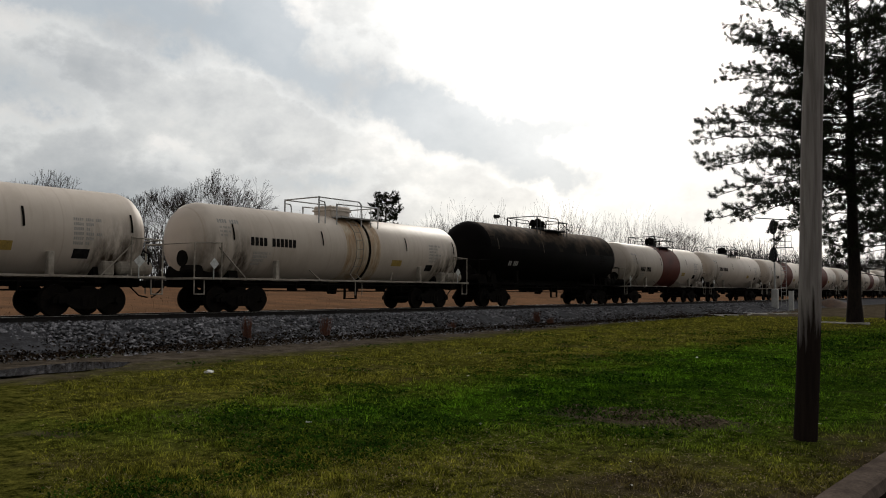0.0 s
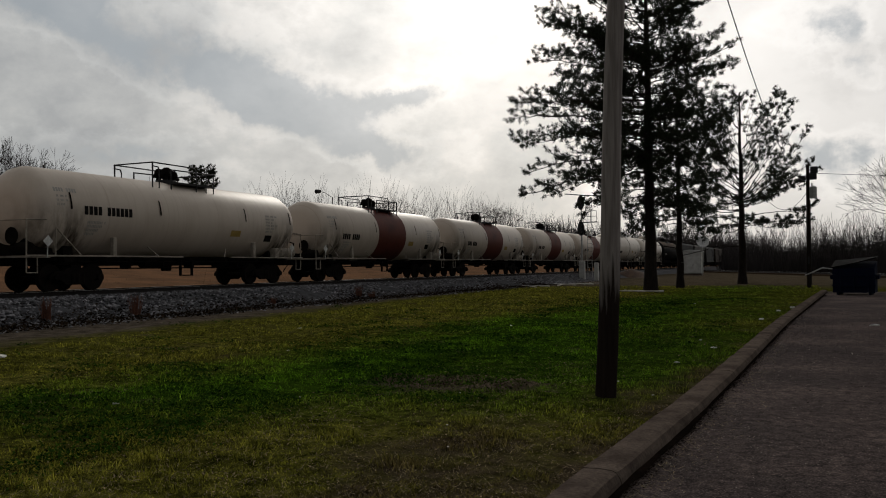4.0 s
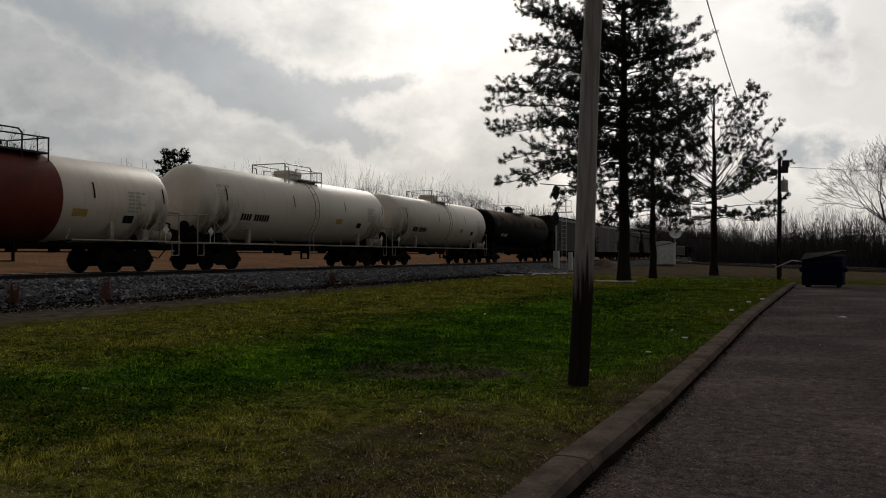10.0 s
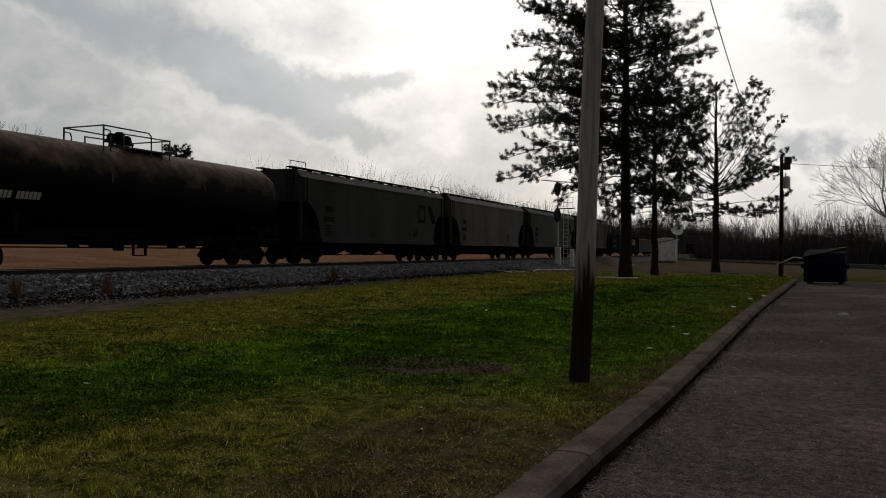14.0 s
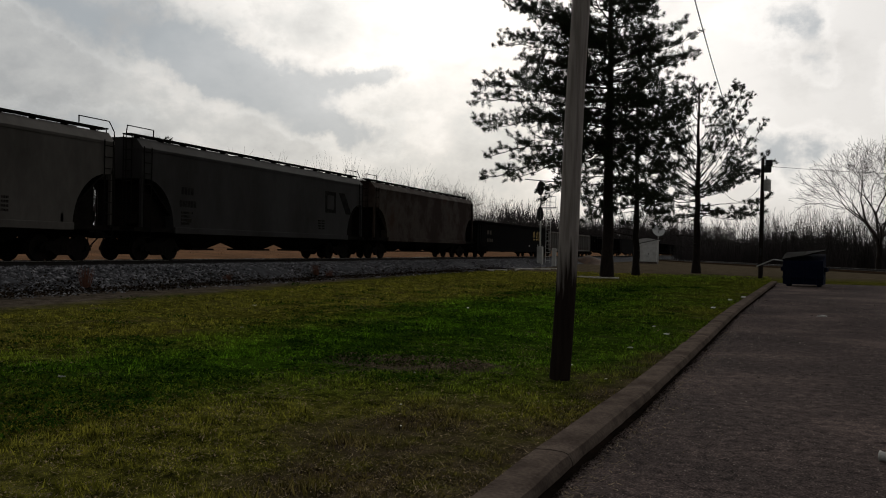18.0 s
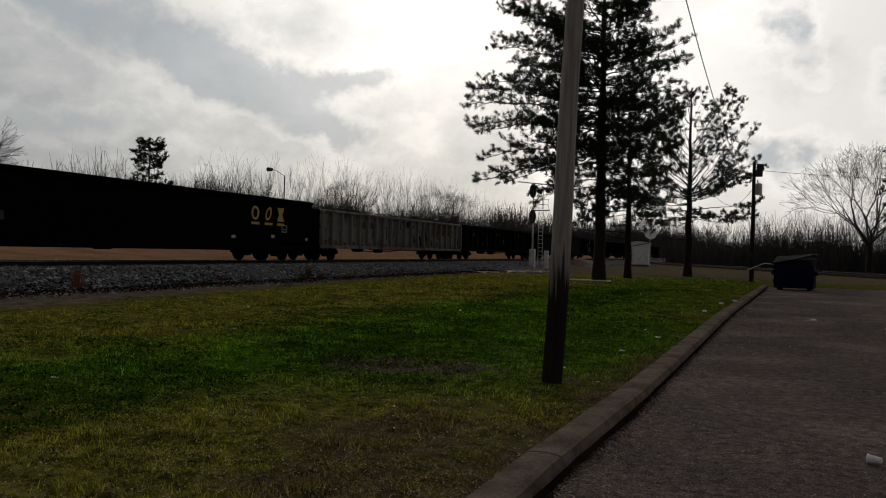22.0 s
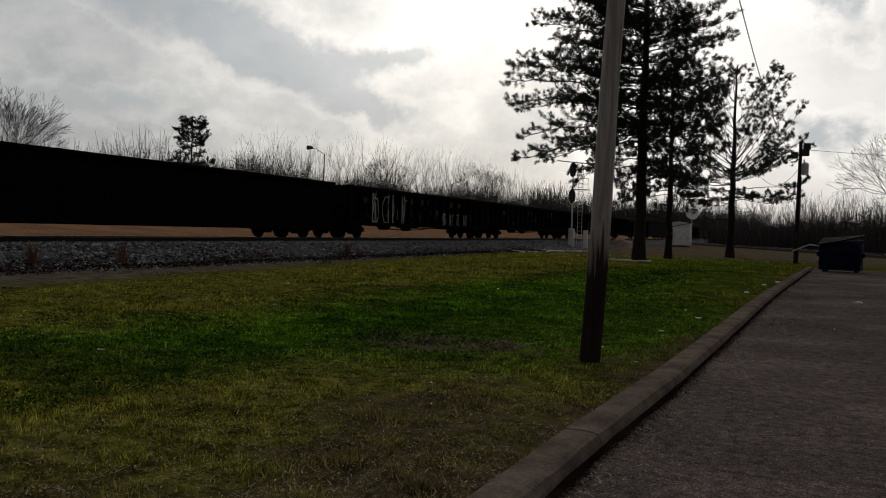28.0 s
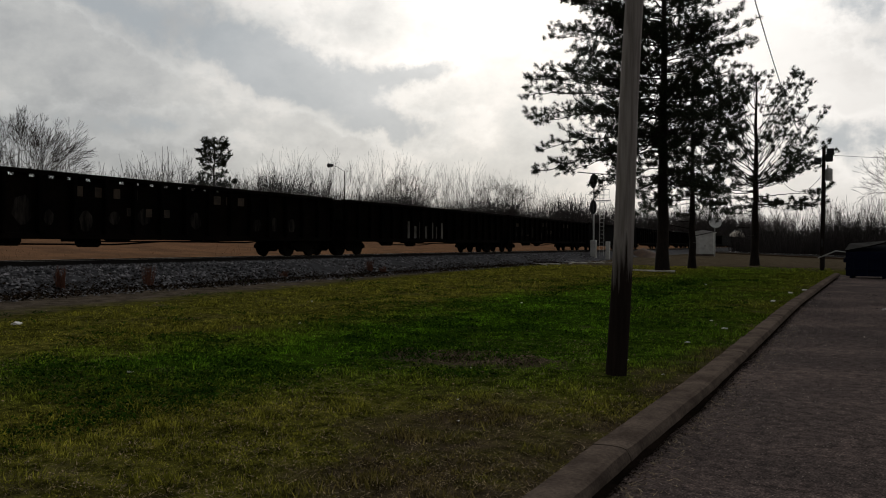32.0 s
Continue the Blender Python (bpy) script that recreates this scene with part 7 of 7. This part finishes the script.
def build_stones():
    """Loose crushed stone over the near shoulder of the bed."""
    rn = np.random.RandomState(12)
    n = 20000
    y = 6 + 75 * rn.rand(n) ** 1.5
    u = rn.rand(n)
    x = -22.9 + 3.6 * u + 0.25 * rn.normal(size=n)
    z = np.interp(x, [-22.8, -21.9, -21.2, -20.3, -19.4], [0.73, 0.69, 0.39, 0.05, 0.0])
    s = rn.uniform(0.035, 0.085, n)
    base = np.array([(1, 0, 0), (-1, 0, 0), (0, 1, 0), (0, -1, 0), (0, 0, 1), (0, 0, -1)], float)
    fac = np.array([(0, 2, 4), (2, 1, 4), (1, 3, 4), (3, 0, 4), (2, 0, 5), (1, 2, 5), (3, 1, 5), (0, 3, 5)])
    v = base[None] * s[:, None, None] * rn.uniform(0.6, 1.4, (n, 6, 1))
    c, t = np.cos(rn.rand(n) * 6.28), np.sin(rn.rand(n) * 6.28)
    vx = v[:, :, 0] * c[:, None] - v[:, :, 1] * t[:, None]
    vy = v[:, :, 0] * t[:, None] + v[:, :, 1] * c[:, None]
    v = np.stack([vx + x[:, None], vy + y[:, None], v[:, :, 2] * 0.7 + z[:, None]], 2).reshape(-1, 3)
    f = (fac[None] + 6 * np.arange(n)[:, None, None]).reshape(-1, 3)
    tagged(raw("ballast_stones", v.tolist(), f.tolist(), M["stone"]), "loose grey crushed stones on the bank", "stones", kind="stuff")


build_stones()


def build_small_things():
    """Weeds, litter, fallen wood, a puddle and the ties."""
    rnd = random.Random(21)
    # puddle on the trodden strip
    bm = B()
    ring = []
    for k in range(22):
        a = 2 * math.pi * k / 22
        r = 1 + 0.3 * noise.noise(Vector((math.cos(a) * 1.6, math.sin(a) * 1.6, 3)))
        ring.append((-16.7 + 0.95 * r * math.cos(a) - 0.3 * r * math.sin(a), 8.95 + 1.55 * r * math.sin(a), 0.03))
    sheet(bm, ring, (0, 0, 0.006))
    water = mat("puddle_water", (0.012, 0.010, 0.008), (0.02, 0.016, 0.012), 2, 0.05, bump=0.01, spec=0.5)
    tagged(link_mesh("puddle", bm, water), "shallow muddy puddle on the trodden dirt", "puddle", kind="structure")
    # red dead weeds along the stone bank
    for x, y, h in ((-20.6, 17.0, 0.75), (-20.4, 20.3, 0.8), (-20.6, 35.2, 0.6), (-20.2, 35.9, 0.4), (-20.5, 28.0, 0.3)):
        tw = Twigs()
        for _ in range(60):
            a = rnd.uniform(0, 6.28)
            r = rnd.uniform(0, 0.14)
            b = Vector((r * math.cos(a), r * math.sin(a), 0))
            tw.stick(b, b + Vector((rnd.uniform(-0.16, 0.16), rnd.uniform(-0.16, 0.16), h * rnd.uniform(0.5, 1.0))), 0.014, 0.004)
        o = raw("dead_weed", tw.v, tw.f, M["weed"])
        o.location = (x, y, float(np.interp(x, [-21.9, -21.2, -20.3, -19.4], [0.69, 0.39, 0.05, 0.0])) - 0.03)
        tagged(o, "clump of reddish dead weed stems in the stones", "weed", "weeds by the track")
    # bleached sticks lying by the signal and under the pines
    for x, y, ln, az in ((-18.2, 56.5, 3.2, 30), (-17.6, 60.0, 4.0, 12), (-17.0, 63.0, 3.4, 40), (-16.2, 65.5, 2.6, 65), (-14.6, 67.5, 2.8, 80), (-8.6, 46.6, 2.6, 62), (-7.6, 46.9, 1.8, 100), (-17.8, 58.5, 2.2, 75), (-16.6, 64.2, 2.4, 20)):
        tw = Twigs()
        d = Vector((-math.sin(radians(az)), math.cos(radians(az)), 0.0))
        p = Vector((0, 0, 0.05))
        for k in range(5):
            q = p + d * (ln / 5) + Vector((rnd.uniform(-1, 1), rnd.uniform(-1, 1), 0)) * 0.06
            tw.stick(p, q, 0.06 - 0.008 * k, 0.052 - 0.008 * k, 6)
            if k in (1, 3):
                tw.stick(q, q + Vector((rnd.uniform(-1, 1), rnd.uniform(-1, 1), 0.08)) * 0.6, 0.03, 0.012, 5)
            p = q
        o = raw("fallen_branch", tw.v, tw.f, M["deadwood"])
        o.location = (x, y, 0.02 + lawn_z(x, y))
        tagged(o, "bleached fallen branch lying on the ground", "branch", "fallen branches")
    # scraps of litter
    spots = [(-7.53, 7.12, 0.10), (-12.46, 18.16, 0.16), (-7.35, 20.59, 0.13), (-13.7, 10.3, 0.32), (-3.94, 9.15, 0.07), (-2.0, 13.5, 0.12), (-1.7, 16.0, 0.14), (-2.1, 17.5, 0.1), (-1.3, 24.5, 0.22), (-1.0, 29.0, 0.22), (-0.6, 31.0, 0.3),
             (-2.4, 10.9, 0.07), (-1.75, 9.9, 0.06), (-9.2, 13.0, 0.08), (-5.8, 8.4, 0.06), (-3.3, 7.3, 0.05), (-2.9, 6.4, 0.05), (-6.3, 27.0, 0.15), (-4.2, 33.0, 0.2), (-19.6, 38.0, 0.18), (-19.2, 44.0, 0.25), (-19.8, 26.0, 0.14), (1.45, 22.8, 0.30), (2.9, 21.0, 0.12), (-19.9, 14.5, 0.15), (-20.0, 30.5, 0.16)]
    for x, y, s in spots:
        s *= 0.55
        bm = B()
        n = 7
        ring = []
        for k in range(n):
            a = 2 * math.pi * k / n
            ring.append((s * rnd.uniform(0.3, 0.6) * math.cos(a), s * rnd.uniform(0.5, 1.0) * math.sin(a), s * rnd.uniform(0.0, 0.35)))
        c0 = bm.verts.new((0, 0, s * 0.3))
        vs = [bm.verts.new(p) for p in ring]
        ds = [bm.verts.new((p[0], p[1], 0)) for p in ring]
        for k in range(n):
            j = (k + 1) % n
            bm.faces.new((c0, vs[k], vs[j]))
            bm.faces.new((vs[k], ds[k], ds[j], vs[j]))
        o = link_mesh("paper_scrap", bm, M["litter"])
        o.matrix_basis = pose(x, y, 0.014 + lawn_z(x, y), 0, 0, rnd.uniform(0, 360))
        tagged(o, "crumpled scrap of white litter", "litter", "scraps of litter")
    # paper cup lying on the asphalt
    bm = lathe(B(), [(-0.06, 0.028), (-0.055, 0.034), (0.05, 0.044), (0.055, 0.047), (0.06, 0.044), (0.058, 0.04)], 20, "Y", 0.047)
    cup = empty("paper_cup", "white paper cup lying on the asphalt", "cup")
    cup.matrix_basis = pose(0.90, 6.95, 0.014, 0, 0, 70) @ Matrix.Scale(0.82, 4)
    part("cup_wall", bm, M["litter"], cup, smooth=True)
    part("rim", lathe(B(), [(0.056, 0.046), (0.058, 0.05), (0.064, 0.05), (0.066, 0.045)], 20, "Y", 0.047), M["litter"], cup)
    # low pile of grey gravel by the track
    verts, faces = [], []
    for j in range(9):
        for i in range(17):
            u, v = i / 16 * 2 - 1, j / 8 * 2 - 1
            verts.append((u * 3.2, v * 2.2, max(0.0, 1.15 * (1 - math.hypot(u, v))) + 0.08 * noise.noise(Vector((i, j, 4))) - 0.05))
    for j in range(8):
        for i in range(16):
            a = j * 17 + i
            faces.append((a, a + 1, a + 18, a + 17))
    o = raw("gravel_heap", verts, faces, M["load"], True)
    o.location = (-20.2, 101, 0.05)
    tagged(o, "low heap of dark gravel beside the track", "gravel")


build_small_things()


def build_ties():
    """Wooden ties under the rails on the stretch beside the lawn."""
    bm = box(B(), -1.3, 1.3, -0.115, 0.115, 0.56, 0.735, 0.015)
    first = part("tie", bm, M["tie"], track)
    for k in range(190):
        m = pose(random.uniform(-0.04, 0.04), 4 + 0.56 * k, random.uniform(-0.01, 0.01), 0, 0, random.uniform(-1, 1))
        if k == 0:
            first.matrix_basis = m
        else:
            again(first, m)


build_ties()


def flakes(name, label, category, material, x, y, z, size, seed, tilt=0.5):
    """Many small lying scraps, four-sided, each at its own angle."""
    rn = np.random.RandomState(seed)
    n = len(x)
    z = z + np.array([lawn_z(p, q) for p, q in zip(x.tolist(), y.tolist())])
    a = rn.uniform(0, 6.28, n)
    u = np.stack([np.cos(a), np.sin(a), rn.uniform(-tilt, tilt, n)], 1) * size[:, None]
    v = np.stack([-np.sin(a), np.cos(a), rn.uniform(-tilt, tilt, n)], 1) * (size * rn.uniform(0.3, 0.8, n))[:, None]
    c = np.stack([x, y, z], 1)
    q = np.stack([c - u, c + v * rn.uniform(0.5, 1.2, (n, 1)), c + u, c - v], 1)
    lift = np.maximum(0, -(q[:, :, 2].min(1) - z + 0.0))
    q[:, :, 2] += lift[:, None] * 0.8
    ob = raw(name, q.reshape(-1, 3).tolist(), np.arange(4 * n).reshape(-1, 4).tolist(), material)
    return tagged(ob, label, category, kind="stuff")


def build_ground_cover():
    rn = np.random.RandomState(77)
    kx = lambda y: np.interp(y, KERB_Y, KERB_X)
    # dead leaves over the lawn, thicker by the kerb and the pole
    n = 13000
    r = np.exp(rn.uniform(math.log(3.2), math.log(45), n))
    a = rn.uniform(radians(-8), radians(64), n)
    x, y = -np.sin(a) * r, np.cos(a) * r
    keep = (x < kx(y) - 0.03) & (x > -16) & (rn.rand(n) < np.where((x > -5) & (y < 12), 1.0, 0.35))
    x, y, r = x[keep], y[keep], r[keep]
    flakes("dead_leaves", "dead leaves and chaff scattered over the lawn", "leaves", M["leaf"], x, y, np.full(len(x), 0.025), 0.006 + 0.0012 * r * rn.rand(len(x)), 3)
    # dark leaf mould and clods at the foot of the stone bank
    n = 20000
    y = 5 + 60 * rn.rand(n) ** 1.4
    x = -20.0 + 0.55 * rn.normal(size=n) + 0.5 * np.array([noise.noise(Vector((0, q * 0.3, 8))) for q in y])
    z = np.interp(x, [-21.9, -21.2, -20.3, -19.4], [0.70, 0.41, 0.08, 0.03])
    flakes("leaf_mould", "dark leaf mould and clods at the foot of the stones", "leaves", M["mulch"], x, y, z, rn.uniform(0.02, 0.065, n), 4, 0.8)
    # low dark clumps of clover through the greener belt
    cx, cy = [], []
    while len(cx) < 900:
        r_, a_ = math.exp(rn.uniform(math.log(4.5), math.log(38))), rn.uniform(radians(4), radians(62))
        px, py = -math.sin(a_) * r_, math.cos(a_) * r_
        off_ = abs(px + 7.6 - 0.045 * py)
        if px < kerb_x(py) - 1.0 and (py > 8 or off_ < 2.0) and rn.rand() < (1.0 if off_ < 2.2 else 0.35 if off_ < 5 else 0.06) and noise.noise(Vector((px * 0.5, py * 0.5, 2))) > -0.12:
            cx.append(px), cy.append(py)
    m_ = 46
    wide = np.repeat(rn.uniform(0.06, 0.22, len(cx)) * (1 + np.hypot(cx, cy) / 20), m_)
    x = np.repeat(cx, m_) + rn.normal(size=len(cx) * m_) * wide
    y = np.repeat(cy, m_) + rn.normal(size=len(cx) * m_) * wide * 0.6
    flakes("clover", "low dark clumps of clover in the lawn", "clover", M["clover"], x, y, np.full(len(x), 0.02) + 0.05 * rn.rand(len(x)), 0.010 + 0.0013 * np.hypot(x, y) * rn.rand(len(x)), 41, 0.9)
    # mud and wet leaves along the foot of the kerb, dark enough to draw its shadow line
    n = 15000
    y = np.exp(rn.uniform(math.log(3.0), math.log(44), n))
    x = kx(y) + 0.32 + np.abs(rn.normal(size=n)) * 0.06 * (1 + 0.8 * np.array([noise.noise(Vector((0, q * 0.9, 3))) for q in y]))
    flakes("gutter_mud", "dark mud, wet leaves and painted shade along the foot of the kerb", "mud", M["mud"], x, y, np.full(n, 0.016), (0.008 + 0.0003 * y) * rn.uniform(0.5, 1.4, n), 42, 0.3)
    # the unbroken seam of mud and painted shade in the angle of kerb and asphalt
    verts, faces = [], []
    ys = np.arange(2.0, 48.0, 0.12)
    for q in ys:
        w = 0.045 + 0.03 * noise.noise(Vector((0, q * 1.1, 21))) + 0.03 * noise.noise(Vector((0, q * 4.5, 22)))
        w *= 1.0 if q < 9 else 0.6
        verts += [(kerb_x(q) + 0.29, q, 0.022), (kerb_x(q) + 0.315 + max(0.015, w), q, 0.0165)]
    for k in range(len(ys) - 1):
        faces.append((2 * k, 2 * k + 1, 2 * k + 3, 2 * k + 2))
    tagged(raw("gutter_seam", verts, faces, M["mud"]), "dark seam of mud and painted shade at the foot of the kerb", "mud", kind="stuff")
    # tufts of taller grass
    cx, cy = [], []
    while len(cx) < 520:
        r_, a_ = math.exp(rn.uniform(math.log(4), math.log(50))), rn.uniform(radians(-4), radians(62))
        px, py = -math.sin(a_) * r_, math.cos(a_) * r_
        if px < kerb_x(py) - 0.2 and px > -13.5 - 0.1 * py and (px < -5 or py > 9 or rn.rand() < 0.3):
            cx.append(px), cy.append(py)
    m_ = 90
    x = np.repeat(cx, m_) + rn.normal(size=len(cx) * m_) * np.repeat(rn.uniform(0.05, 0.16, len(cx)), m_) * np.repeat(1 + np.hypot(cx, cy) / 25, m_)
    y = np.repeat(cy, m_) + rn.normal(size=len(cx) * m_) * 0.07 * np.repeat(1 + np.hypot(cx, cy) / 25, m_)
    h = np.repeat(rn.uniform(0.03, 0.075, len(cx)), m_) * rn.uniform(0.5, 1.2, len(x)) * (1 + np.hypot(x, y) / 40)
    ok = x < kx(y) - 0.03
    x, y, h = x[ok], y[ok], h[ok]
    scatter_blades("grass_tufts", "taller green tufts standing in the lawn", M["grass"], x, y, np.zeros(len(x)) - 0.005, h, 0.006, 31, 0.6)
    # chips and grit on the asphalt, gathered along the kerb
    n = 16000
    y = np.exp(rn.uniform(math.log(3.4), math.log(30), n))
    near = rn.rand(n) < 0.22
    x = kx(y) + 0.40 + np.where(near, rn.exponential(0.22, n), 4.5 * rn.rand(n))
    ok = x < 6
    x, y = x[ok], y[ok]
    flakes("grit", "pale grit and chips lying on the asphalt", "grit", M["chip"], x, y, np.full(len(x), 0.016), (0.0025 + 0.0004 * y) * rn.uniform(0.5, 1.8, len(x)), 5, 0.7)
    # straw washed against the kerb
    n = 1600
    y = np.exp(rn.uniform(math.log(3.4), math.log(22), n))
    x = kx(y) + 0.42 + rn.exponential(0.14, n)
    scatter_blades("gutter_straw", "dead straw and mud lying along the kerb", M["straw"], x, y, np.full(n, 0.016), np.full(n, 0.012), 0.003, 33, 5.0)
    # broken soil on the bare patch
    n = 2600
    a, q = rn.uniform(0, 6.28, n), np.sqrt(rn.rand(n))
    x, y = -4.45 + 1.2 * q * np.cos(a), 10.05 + 0.7 * q * np.sin(a)
    flakes("soil_crumbs", "pale crumbs of soil and chaff on a bare patch", "soil", M["crumb"], x, y, np.full(n, 0.03), rn.uniform(0.008, 0.03, n), 6, 0.7)


build_ground_cover()


def motions():
    """The train rolls past, drawing slowly ahead of an even pace."""
    times = [0, 4, 8, 12, 16, 20, 24, 28, 32]
    for car, s in TRAIN:
        walk(car, [(t, pose(XC, s - 0.96 * (12.704 * t + 0.01064 * t * t - 0.0000678 * t ** 3), ZR + DECK)) for t in times])


motions()
